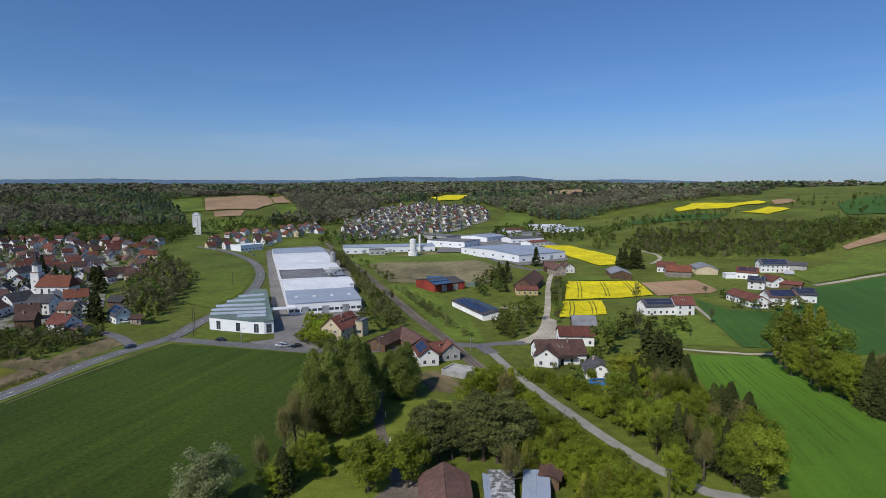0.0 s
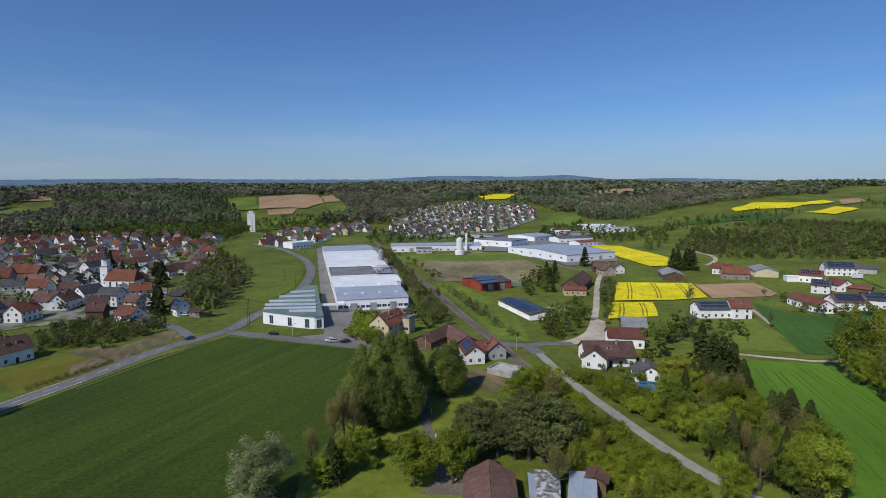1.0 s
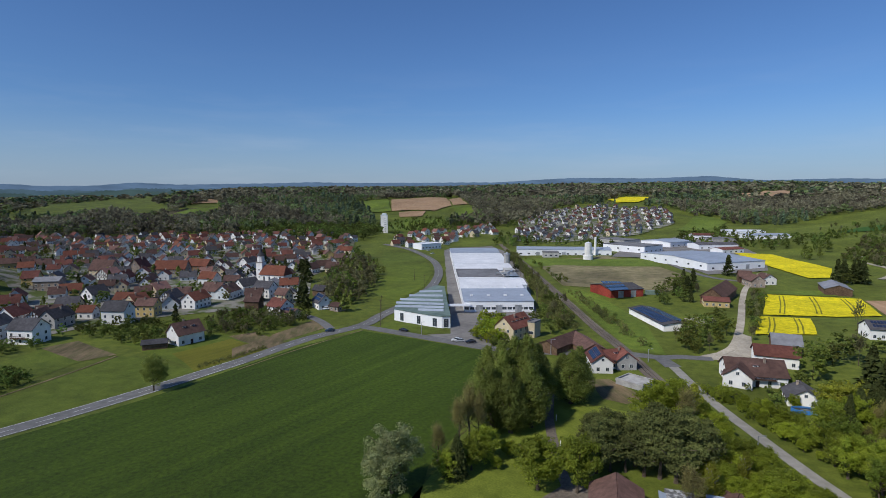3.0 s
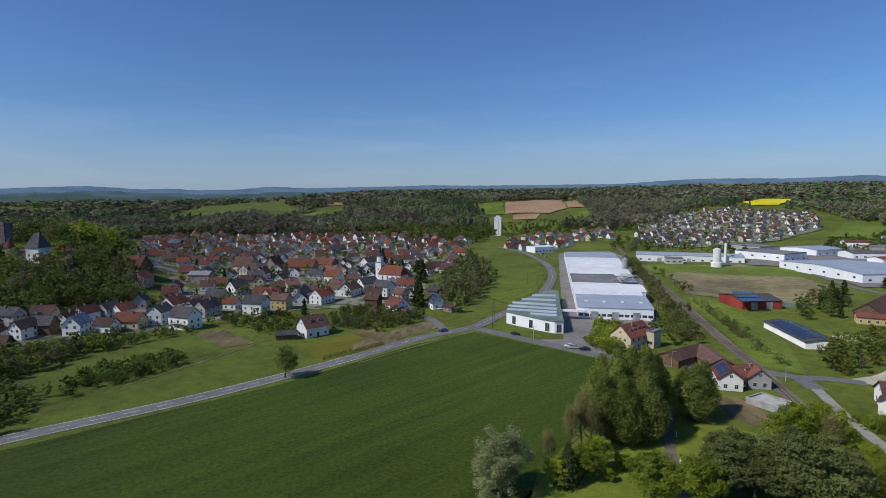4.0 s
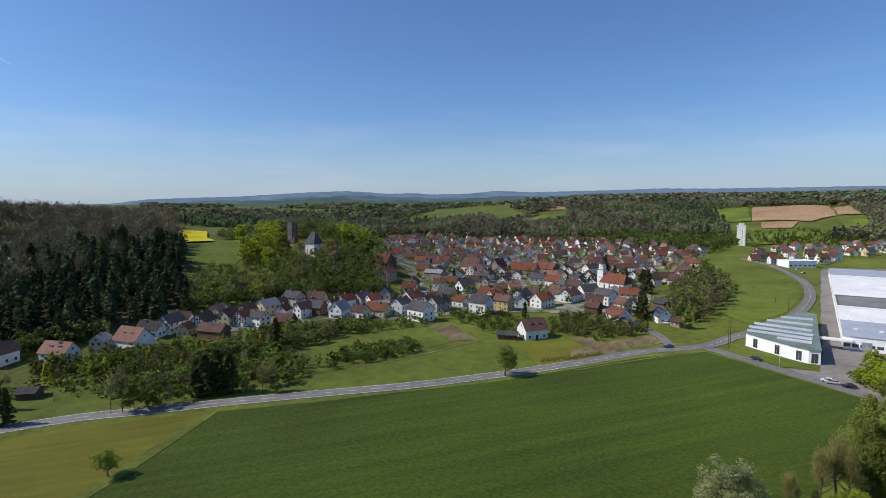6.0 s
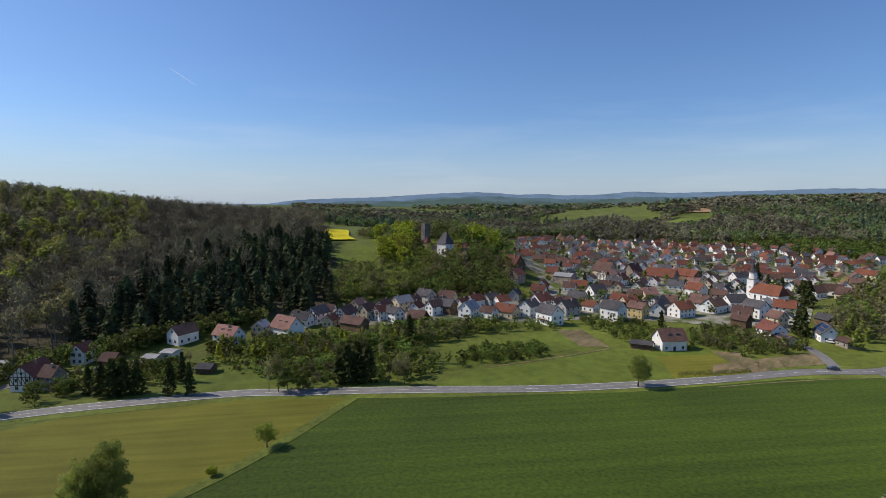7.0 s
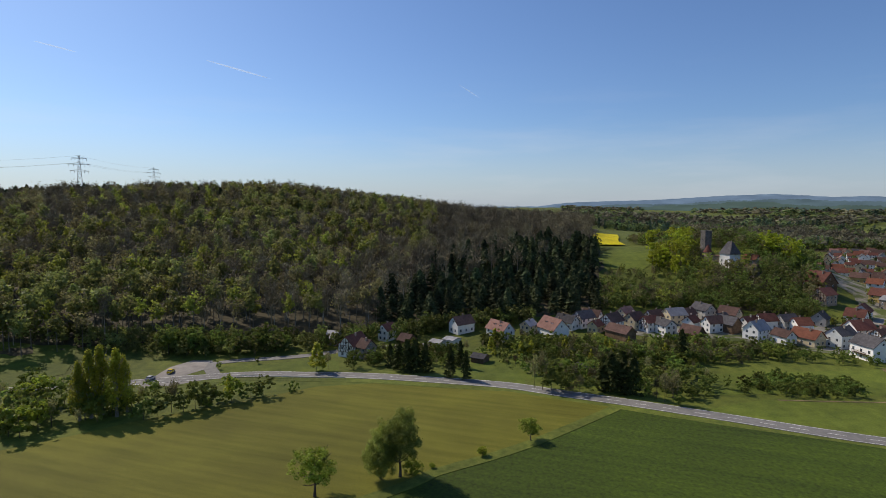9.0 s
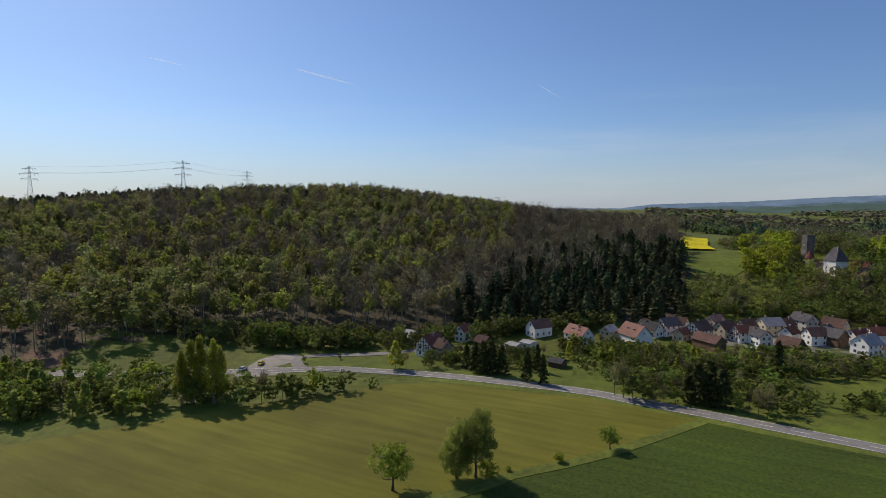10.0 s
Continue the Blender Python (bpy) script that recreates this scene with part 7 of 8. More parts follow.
grove([(-43.2, 282.0), (-43.4, 330.6), (-25.7, 289.5), (-17.0, 250.5), (-23.6, 235.9), (-30.0, 226.3), (-36.3, 235.6)], 15, ["bare", "leafy", "bare", "leafy"], 6, 11, 3.5, 55, 1.2, "scrub along the railway")
grove([(-115.1, 553.9), (-101.2, 540.7), (-47.2, 361.6), (-45.1, 330.6), (-85.9, 444.9)], 26, ["bare", "leafy", "bare", "poplar"], 5, 9, 4, 56, 1.2, "scrub along the railway")
grove([(-25.0, 344.4), (-15.7, 338.4), (4.5, 268.0), (13.4, 225.8), (4.0, 235.1), (-10.1, 281.0)], 8, ["bright", "leafy", "bare"], 2, 4, 4, 57, 1.4, "low bushes beside the railway")
grove([(-91.2, 524.7), (-81.7, 524.0), (-34.0, 385.7), (-41.6, 380.6)], 14, ["bright", "leafy"], 3, 6, 4, 58, 1.4, "hedge along the works meadow")
grove([(20.1, 235.1), (30.0, 268.0), (47.3, 288.0), (46.2, 256.1), (34.9, 225.8), (24.0, 224.1)], 26, ["leafy", "bare", "bright"], 5, 10, 3.5, 59, 1.2, "trees by the level crossing")
grove([(17.6, 328.8), (27.3, 395.7), (51.5, 424.3), (44.2, 348.5), (28.1, 311.2)], 26, ["bare", "leafy", "bare", "leafy", "spruce"], 6, 12, 4, 60, 1.0, "trees by the sheds")
grove([(52.1, 245.2), (66.0, 328.8), (83.3, 395.7), (83.1, 370.6), (56.3, 256.1)], 28, ["bare", "leafy", "bright"], 3, 8, 3.5, 61, 1.2, "hedge along the farm lane")
at_tree("spruce", (78.2, 456.6), 16, 1.1)
for p in ((146.5, 447.9), (148.1, 441.4), (154.9, 443.9), (156.6, 440.6), (158.2, 437.4)):
    at_tree("spruce", p, 16, 1.1, group="spruces by the grey barn")
at_tree("leafy", (147.3, 432.3), 10, 1.1)
at_tree("bare", (154.7, 317.8), 8, 1.2)
at_tree("leafy", (163.9, 314.2), 7, 1.1)
at_tree("bare", (103.5, 288.0), 15, 1.1)
at_tree("bare", (127.1, 253.8), 9, 1.0)
grove([(153.5, 288.0), (170.3, 310.8), (167.7, 283.7), (186.6, 287.6), (203.2, 294.2), (194.0, 280.6), (164.3, 270.5)], 14, ["leafy", "bare", "bright"], 4, 8, 4, 62, 1.2, "orchard trees at the farm")
grove([(153.2, 586.2), (183.3, 662.8), (212.5, 668.3), (168.8, 566.7)], 8, ["leafy", "poplar"], 9, 14, 6, 63, 1.3, "trees on the meadow")
# bushes and trees on the slope of the right-hand hill
SLOPE = [(187.3, 569.2), (263.6, 734.5), (318.7, 739.0), (406.5, 760.5), (460.7, 721.7), (491.4, 671.3), (365.3, 504.0), (310.3, 467.7), (258.0, 479.3), (203.3, 492.1)]
grove([(435.3, 670.7), (532.7, 750.2), (558.3, 687.2), (495.9, 609.4), (399.1, 535.9), (347.6, 508.9)], 110, ["bare", "leafy", "leafy", "poplar"], 7, 12, 6, 65, 1.3, "brownish copse on the slope")
grove([(237.4, 829.8), (346.6, 915.4), (389.2, 904.8), (477.1, 894.3), (448.1, 823.4), (341.7, 793.2), (234.8, 716.0)], 90, ["leafy", "poplar", "bare"], 5, 10, 6, 66, 1.3, "hedge between the hill fields")
grove([(667.5, 1085.8), (976.5, 1209.1), (641.4, 791.2), (527.9, 802.3)], 40, ["leafy", "poplar", "bare"], 6, 11, 14, 67, 1.4, "hedges on the hilltop")

# the meadow's single trees
at_tree("drooping", (-140.9, 129.5), 12, 0.95, "single round dark green tree beside the road", single=True)
at_tree("drooping", (-119.4, -30.5), 18, 0.85, "large drooping grey-green tree on the field edge")
at_tree("drooping", (-118.0, -35.0), 14, 0.9, "drooping grey-green tree on the field edge")
at_tree("bush", (-120.6, -27.8), 5, 1.1)
at_tree("young", (-108.8, -48.6), 13.5, 1.15, "young tree in green leaf on the meadow")
at_tree("young", (-142.8, 3.3), 7.8, 1.1, "small tree with yellowish leaves on the boundary")
at_tree("leafy", (-132.1, -10.4), 3.2, 1.3, "small bush on the field boundary")
at_tree("leafy", (-124.4, -23.0), 1.8, 1.3, "low bush on the field boundary")
# the brook's trees
grove([(-116.6, -172.5), (-126.7, -167.5), (-148.5, -189.3), (-154.7, -219.6)], 28, ["leafy", "leafy", "poplar", "young"], 7.5, 12.5, 3.2, 71, 1.05, "trees along the brook")
grove([(-128.6, -169.6), (-129.5, -145.2), (-138.5, -126.3), (-151.9, -112.6), (-164.6, -120.5), (-159.1, -144.2), (-155.2, -174.2), (-143.7, -184.1)], 48, ["leafy", "bare", "young", "leafy", "poplar"], 7, 12.5, 3.0, 72, 1.0, "trees along the brook")
for p, h in (((-148.3, -131.6), 21), ((-151.5, -130.2), 22), ((-150.0, -124.5), 21), ((-154.2, -123.9), 18), ((-146.1, -133.7), 18)):
    at_tree("gold", p, h, 0.95, "tall poplar in yellow-green leaf by the brook", "poplars by the brook", single=True)
for p, h, k in (((-158.0, -103.4), 11, "leafy"), ((-155.3, -105.8), 9.5, "leafy"), ((-160.3, -101.0), 9, "leafy"), ((-163.9, -97.9), 6, "bush"), ((-165.0, -94.6), 10, "young"), ((-151.5, -112.3), 10, "leafy"), ((-154.7, -109.5), 12, "bare"), ((-157.6, -110.0), 11, "bare"), ((-167.1, -96.3), 9, "gold"), ((-171.6, -86.3), 8, "leafy"), ((-177.2, -77.6), 5, "bush"), ((-168.8, -89.5), 6.5, "bush"), ((-162.9, -101.8), 8, "bush"), ((-148.0, -114.5), 8, "bush"), ((-169.8, -170.2), 10, "leafy"), ((-172.5, -190.9), 6, "bush"), ((-167.3, -203.2), 6, "gold")):
    at_tree(k, p, h, 1.1)
# gardens between the road and the village
for p, h, k in (((-185.2, 39.4), 15, "spruce"), ((-186.1, 35.6), 14, "spruce"), ((-183.6, 42.9), 14, "spruce"), ((-187.8, 33.0), 12, "spruce"), ((-188.2, 38.5), 15, "pine"),
                ((-195.6, -16.5), 11, "spruce"), ((-198.0, -22.6), 12, "spruce"), ((-211.5, -19.3), 11, "spruce"), ((-206.0, -44.1), 12, "spruce"), ((-204.0, -40.4), 13, "spruce"), ((-204.2, -37.1), 13, "spruce"), ((-203.0, -33.0), 12, "spruce"), ((-209.7, -48.2), 10, "spruce"),
                ((-227.2, 74.6), 14, "spruce")):
    at_tree(k, p, h, 1.3, group="dark conifers by the gardens")
for p, h, k in (((-186.3, 11.5), 15, "bare"), ((-187.3, 8.5), 13, "bare"), ((-186.5, 14.6), 11, "leafy"), ((-185.7, 19.5), 10, "leafy"), ((-184.2, 24.3), 8, "bare"), ((-184.5, 28.3), 7, "leafy"), ((-181.5, 46.2), 9, "bright"), ((-179.5, 49.5), 9, "bare"), ((-177.5, 51.7), 11, "bare"), ((-176.7, 54.2), 12, "bare"), ((-181.2, 61.4), 7, "leafy"), ((-174.7, 55.3), 5, "leafy"),
                ((-201.3, -76.4), 12, "gold"), ((-203.2, -72.3), 8, "bare"), ((-207.0, -62.8), 9, "leafy"), ((-210.8, -55.5), 8, "leafy"), ((-200.2, -116.7), 4, "leafy"), ((-209.1, -104.0), 3.5, "leafy")):
    at_tree(k, p, h, 1.05, group="garden trees beside the road")
grove([(-227.1, -13.6), (-253.4, -8.5), (-253.4, 18.7), (-251.2, 45.2), (-248.1, 80.6), (-243.4, 98.7), (-225.0, 91.0), (-225.9, 61.3), (-223.2, 25.0), (-226.4, 10.9)], 105, ["leafy", "bright", "bush", "bush", "bare", "gold"], 4, 8.5, 3.0, 73, 1.2, "garden trees before the old houses",
      keep_off=lambda x, y: any((x - a) ** 2 + (y - b) ** 2 < (c + 1) ** 2 for a, b, c in BUILT))
grove([(-261.5, 71.6), (-261.0, 95.2), (-246.8, 120.8), (-244.9, 132.6), (-233.7, 119.9), (-235.2, 87.2)], 45, ["leafy", "bright", "bush", "bush"], 4, 8, 3.0, 74, 1.2, "garden trees before the old houses",
      keep_off=lambda x, y: any((x - a) ** 2 + (y - b) ** 2 < (c + 1) ** 2 for a, b, c in BUILT))
grove([(-198.9, 83.5), (-208.6, 105.9), (-202.3, 131.3), (-185.3, 122.5), (-185.8, 98.2)], 42, ["bush", "bush", "leafy"], 2.5, 5.5, 2.8, 75, 1.3, "bushes on the orchard meadow")
grove([(-199.9, 166.6), (-206.9, 197.4), (-185.1, 233.3), (-157.6, 252.1), (-150.8, 220.8), (-173.6, 196.3), (-164.3, 181.7), (-174.4, 173.2)], 60, ["leafy", "bush", "bush", "bright"], 2.5, 6, 3.2, 76, 1.2, "garden trees round the village edge",
      keep_off=lambda x, y: any((x - a) ** 2 + (y - b) ** 2 < (c + 1) ** 2 for a, b, c in BUILT))
grove([(-150.2, 254.0), (-205.4, 359.6), (-265.3, 514.1), (-183.8, 404.9), (-158.6, 341.3), (-132.4, 259.5), (-133.8, 244.8)], 42, ["leafy", "bare", "leafy", "poplar"], 8, 14, 4.5, 77, 1.15, "copse inside the road bend",
      keep_off=lambda x, y: any((x - a) ** 2 + (y - b) ** 2 < (c + 1) ** 2 for a, b, c in BUILT))
for p, h in (((-217.8, 338.0), 16), ((-211.7, 333.4), 17), ((-169.3, 259.4), 14), ((-164.6, 255.4), 15), ((-303.8, 410.3), 15), ((-207.8, 208.0), 9)):
    at_tree("spruce", p, h, 1.2, group="dark conifers in the village")
grove(VILLAGE, 330, ["leafy", "leafy", "bright", "spruce", "poplar", "bush"], 5, 10, 6, 78, 1.1, "trees among the village houses",
      keep_off=lambda x, y: any((x - a) ** 2 + (y - b) ** 2 < (c + 0.5) ** 2 for a, b, c in BUILT))
grove(FAR_VILLAGE, 300, ["leafy", "poplar", "bare", "leafy"], 5, 9, 7, 79, 1.2, "trees among the houses of the far slope",
      keep_off=lambda x, y: any((x - a) ** 2 + (y - b) ** 2 < (c + 0.5) ** 2 for a, b, c in BUILT))
grove(LOWER, 40, ["leafy", "poplar", "bare"], 6, 11, 9, 80, 1.2, "trees by the tower block",
      keep_off=lambda x, y: any((x - a) ** 2 + (y - b) ** 2 < (c + 0.5) ** 2 for a, b, c in BUILT))

grove([(-220.7, -6.3), (-219.0, 24.5), (-217.4, 58.8), (-215.9, 80.6), (-191.8, 79.0), (-181.4, 63.3), (-188.3, 40.1), (-192.9, 16.4)], 60, ["bush", "leafy", "bush", "bare"], 2.5, 6.5, 3.5, 81, 1.0, "bushes in the gardens by the road",
      keep_off=lambda x, y: any((x - a) ** 2 + (y - b) ** 2 < (c + 1) ** 2 for a, b, c in BUILT))
grove([(-209.6, -69.4), (-229.9, -64.4), (-235.2, -29.2), (-230.8, -13.7), (-211.3, -22.7), (-209.7, -48.2)], 60, ["bush", "leafy", "bush", "bare"], 3, 7, 2.6, 82, 1.0, "bushes before the old mill houses",
      keep_off=lambda x, y: any((x - a) ** 2 + (y - b) ** 2 < (c + 1) ** 2 for a, b, c in BUILT))
grove([(-230.6, 1.2), (-260.6, 8.5), (-246.9, 38.3), (-242.9, 65.5), (-227.9, 81.7), (-196.3, 70.8), (-191.9, 49.0), (-197.8, 24.6), (-204.6, 7.6)], 70, ["bush", "leafy", "bare", "bush", "leafy"], 3, 8, 3.2, 83, 1.0, "bushes and trees beside the road",
      keep_off=lambda x, y: any((x - a) ** 2 + (y - b) ** 2 < (c + 1) ** 2 for a, b, c in BUILT))

grove([(-163.3, 194.1), (-187.9, 224.5), (-181.3, 249.2), (-151.0, 234.3), (-141.3, 222.6), (-150.9, 194.2)], 26, ["bush", "leafy", "bare", "bush"], 2.5, 6, 3.2, 84, 1.0, "garden bushes by the vegetable plots",
      keep_off=lambda x, y: any((x - a) ** 2 + (y - b) ** 2 < (c + 1) ** 2 for a, b, c in BUILT))

# belts of trees between the village and the hills
BELT = surf("belt_leaves", (0.093, 0.128, 0.026), (0.175, 0.218, 0.050), 0.3, 0.03, island=0.3, translucent=0.35, big_amount=0.3, tone=0.5)
HEDGE = surf("hedge_leaves", (0.098, 0.132, 0.026), (0.185, 0.226, 0.048), 0.4, 0.05, island=0.25, translucent=0.4, big_amount=0.3, tone=0.5)


def belt(poly, step, low, high, label, seed, material=BELT, kind="leafy", near=True):
    test = in_poly(poly)
    xs, ys = [p[0] for p in poly], [p[1] for p in poly]
    p = strewn(lambda x, y: test(x, y) & (fbm(x, y, 45) > -0.72), min(xs), max(xs), min(ys), max(ys), step, seed)
    p = np.array([q for q in p if not any((q[0] - a) ** 2 + (q[1] - b) ** 2 < (c + 2) ** 2 for a, b, c in BUILT)])
    return forest("tree_belt", material, label, p, np.random.RandomState(seed).uniform(low, high, len(p)), kind, *((30, 11, 0.050) if near else (20, 7, 0.085)), BARK if near else None, seed=seed)


belt([(-504.8, 617.8), (-606.7, 745.2), (-491.7, 746.9), (-382.9, 795.9), (-311.8, 691.5), (-315.2, 625.7), (-402.2, 609.2)], 11, 9, 15, "green belt of trees behind the village", 91, near=False)
belt([(-816.2, 443.3), (-1003.4, 498.7), (-896.8, 691.6), (-640.5, 733.9), (-447.5, 784.1), (-355.8, 746.4), (-317.1, 665.3), (-422.5, 708.6), (-594.9, 681.3), (-745.5, 573.8)], 12, 9, 15, "green belt of trees beyond the last houses", 92, near=False)
belt([(-299.3, 679.3), (-332.0, 857.3), (-257.8, 964.6), (-195.6, 1027.5), (-158.2, 876.3), (-199.2, 864.8), (-262.5, 782.9)], 13, 6, 11, "trees above the houses by the tower block", 93, near=False)
belt([(61.2, 685.2), (89.2, 896.2), (149.4, 924.0), (207.4, 780.7), (258.3, 788.1), (215.3, 677.2), (177.5, 667.0)], 14, 7, 13, "trees behind the works", 94, near=False)
belt([(-140.7, 607.9), (-166.8, 768.6), (-127.4, 711.7), (-58.6, 671.0), (4.5, 731.7), (-9.6, 654.9), (-114.6, 631.4)], 12, 6, 11, "trees between works and far houses", 95, near=False)
belt([(-229.1, -84.9), (-217.9, -109.1), (-212.3, -144.0), (-216.1, -172.0), (-216.9, -198.8), (-213.5, -222.1), (-227.2, -234.8), (-236.6, -186.3), (-244.3, -128.7), (-249.2, -91.1), (-267.5, -55.0), (-283.3, -26.6), (-300.6, 20.6), (-292.7, 19.8), (-273.2, -29.1), (-261.0, -56.8)], 4.6, 4, 10, "bushy edge of the wood", 96, LEAVES["beech"])
belt([(-213, -152), (-215, -135), (-218, -123), (-222, -108), (-227, -95), (-238, -100), (-231, -120), (-225, -152)], 4.2, 8, 14, "dense green trees behind the parking area", 106, HEDGE)
belt([(-229, -84), (-240, -62), (-262, -38), (-278, -8), (-285, 14), (-295, 12), (-287, -16), (-272, -46), (-256, -72), (-240, -94)], 4.4, 6, 11, "dark green bushes behind the houses under the spruces", 107, LEAVES["castle_leaves"])
belt([(-203, -64), (-213, -70), (-226, -62), (-238, -40), (-234, -20), (-222, -24), (-214, -36)], 5.5, 3, 6, "garden bushes before the houses at the wood", 108, HEDGE, "bush")
belt([(-316.7, 53.4), (-322.2, 82.4), (-323.0, 120.8), (-319.4, 141.9), (-329.8, 182.1), (-346.9, 192.2), (-352.0, 125.6), (-341.7, 70.3)], 6.5, 6, 11, "green shrubs at the castle hill's foot", 97)
belt([(-410.0, 116.7), (-591.7, 168.4), (-895.1, 332.3), (-414.4, 150.5), (-390.0, 132.8)], 7, 12, 18, "bright green trees beside the castle meadow", 98, LEAVES["bright"])
belt([(-365.2, 174.8), (-392.8, 183.7), (-804.6, 441.9), (-346.6, 187.5)], 7, 12, 17, "fresh green trees below the castle", 99, LEAVES["bright"])

belt([(-345, 766), (-282, 815), (-300, 900), (-306, 942), (-382, 913), (-394, 837)], 15, 5, 10, "trees on the meadow by the tower block", 104, near=False)

belt([(-151, 256), (-180, 300), (-208, 361), (-236, 430), (-196, 405), (-164, 345), (-150, 300), (-141, 262)], 7.6, 7, 13, "olive copse inside the road bend", 105, LEAVES["budding"])
HEDGE_WORDS = "thick green bushes and small trees in the gardens"
for k, (poly, step, low, high) in enumerate((
        ([(-214.6, 20.4), (-256.2, 25.9), (-251.6, 50.5), (-244.0, 79.2), (-240.9, 111.7), (-230.8, 117.0), (-224.5, 95.7), (-224.1, 60.8)], 4.4, 4, 8),
        ([(-185.5, 76.4), (-207.1, 95.8), (-206.4, 117.0), (-195.7, 124.7), (-187.3, 123.1), (-184.5, 98.8)], 3.6, 2.5, 5),
        ([(-183.9, 11.3), (-207.2, 22.6), (-204.8, 39.9), (-196.4, 62.8), (-177.4, 60.9), (-182.2, 38.6)], 5.2, 3, 7.5),
        ([(-233.7, 152.9), (-237.8, 178.4), (-214.5, 209.3), (-194.4, 191.3), (-186.0, 169.3), (-202.9, 172.2), (-228.6, 171.3)], 4.8, 3, 7),
        ([(-173.5, 188.0), (-197.9, 219.6), (-186.7, 240.5), (-157.8, 241.6), (-146.5, 234.5), (-150.7, 202.4)], 4.6, 3, 7),
        ([(-231.7, 106.1), (-252.9, 113.2), (-250.1, 135.6), (-232.1, 158.9), (-225.6, 154.3), (-226.5, 128.1)], 4.4, 3, 6))):
    belt(poly, step * 1.3, low * 0.9, high, HEDGE_WORDS, 110 + k, HEDGE if k % 2 else LEAVES["budding"], "bush" if k == 1 else "leafy")
    belt(poly, step * 1.9, low * 0.8, high * 0.9, HEDGE_WORDS, 140 + k, HEDGE, "leafy")
SCRUB_LEAVES = surf("railway_scrub_leaves", (0.132, 0.146, 0.044), (0.240, 0.240, 0.079), 0.3, 0.03, island=0.25, translucent=0.3, big_amount=0.3)
belt([(-117.0, 565.6), (-103.9, 552.1), (-60.4, 398.7), (-28.8, 289.4), (-16.2, 247.3), (-24.1, 240.8), (-40.5, 296.7), (-66.7, 398.8)], 4.0, 4, 8, "brownish green scrub along the railway", 121, SCRUB_LEAVES)
belt([(-143.6, 151.3), (-139.5, 166.0), (-136.1, 181.4), (-138.4, 184.3), (-142.2, 169.4), (-146.3, 154.1)], 1.3, 1.0, 1.5, "low brownish hedge beside the road", 124, SCRUB_LEAVES, "bush")
belt([(-58.5, 219.2), (-62.2, 250.9), (-57.2, 256.9), (-45.5, 220.9), (-49.0, 214.2)], 3.6, 5, 8.5, "fresh green bushes beside the villa", 123, LEAVES["bright"])
belt([(-30.7, 346.7), (-24.3, 340.4), (-2.7, 278.3), (11.3, 233.2), (8.3, 230.4), (-6.9, 273.1)], 3.6, 2, 5, "low scrub beside the railway", 122, SCRUB_LEAVES, "bush")
belt(SLOPE, 8.5, 4, 8, "dull green scrub on the dry slope", 101, HEDGE, near=False)
belt(SLOPE, 13, 5, 9, "brown scrub on the dry slope", 102, LEAVES["budding"], near=False)
belt([(292.8, 471.0), (401.1, 627.3), (510.0, 717.7), (549.6, 676.3), (506.9, 623.1), (388.6, 529.0), (328.6, 480.5)], 11, 7, 13, "dull green copse on the hillside", 103, BELT, near=False)

# trees too far off to be told apart singly
for kind, rows in FAR_TREES.items():
    rows = np.array(rows)
    clumps, leaves, size = {"spruce": (36, 9, 0.060), "bush": (26, 12, 0.070), "bare": (20, 12, 0.026)}.get(kind, (33, 12, 0.046))
    shape = {"gold": "poplar", "weeping": "willow", "drooping": "willow"}.get(kind, kind)
    forest("scattered_trees", {"leafy": HEDGE, "bush": HEDGE, "bright": LEAVES["fresh_beech"], "bare": LEAVES["budding"]}.get(kind, LEAVES[kind]), TREE_LABELS[kind][0] + ", one of many over the valley", rows[:, :2], rows[:, 2], shape, clumps, leaves, size, BARK, seed=61, wide=1.15)

# ---- distance ----
CREST = [(-38.9, 0.0108), (-27.9, 0.0158), (-18.0, 0.0219), (-12.5, 0.0205), (-7.9, 0.0289), (-2.1, 0.0261), (4.9, 0.0280), (12.4, 0.0215), (25.0, 0.0200), (31.8, 0.0215), (38.8, 0.0180),
         (44.0, 0.0162), (47.5, 0.0191), (50.5, 0.0144), (54.3, 0.0130), (56.3, 0.0159), (58.6, 0.0142), (63.1, 0.0190), (66.8, 0.0167), (69.5, 0.0137), (74.2, 0.0092), (78.9, 0.0064),
         (81.4, 0.0045), (84.3, -0.0028), (90.0, -0.0030), (113.9, -0.0030)]
CREST = sorted(CREST)
ca, ce = [c[0] for c in CREST], [c[1] for c in CREST]


def backdrop(r, drop, swell, material, a0, a1, step, label, twig=0.0):
    """One far range of hills, drop below the last range's crest (as a slope seen from the eye)."""
    hv, hf = [], []
    rng = random.Random(int(r))
    for i in range(int((a1 - a0) / step) + 1):
        a = a0 + i * step
        e = np.interp(a, ca, ce) - drop + swell * (math.sin(a * 0.31 + r) + 0.7 * math.sin(a * 0.83 + r * 0.3) + 0.25 * math.sin(a * 2.3)) + 0.0003 * math.sin(a * 5.1 + 1)
        top = 65 + r * e + rng.uniform(-twig, twig)
        for q, z in ((r, -60), (r, top), (r + 60, top - 8)):
            hv.append((-math.sin(radians(a)) * q, math.cos(radians(a)) * q, z))
        if i:
            k = 3 * i
            hf += [(k - 3, k, k + 1, k - 2), (k - 2, k + 1, k + 2, k - 1)]
    return tagged(new("backdrop", Shape().add(hv, hf).mesh("backdrop", material)), label, "hills", kind="structure")


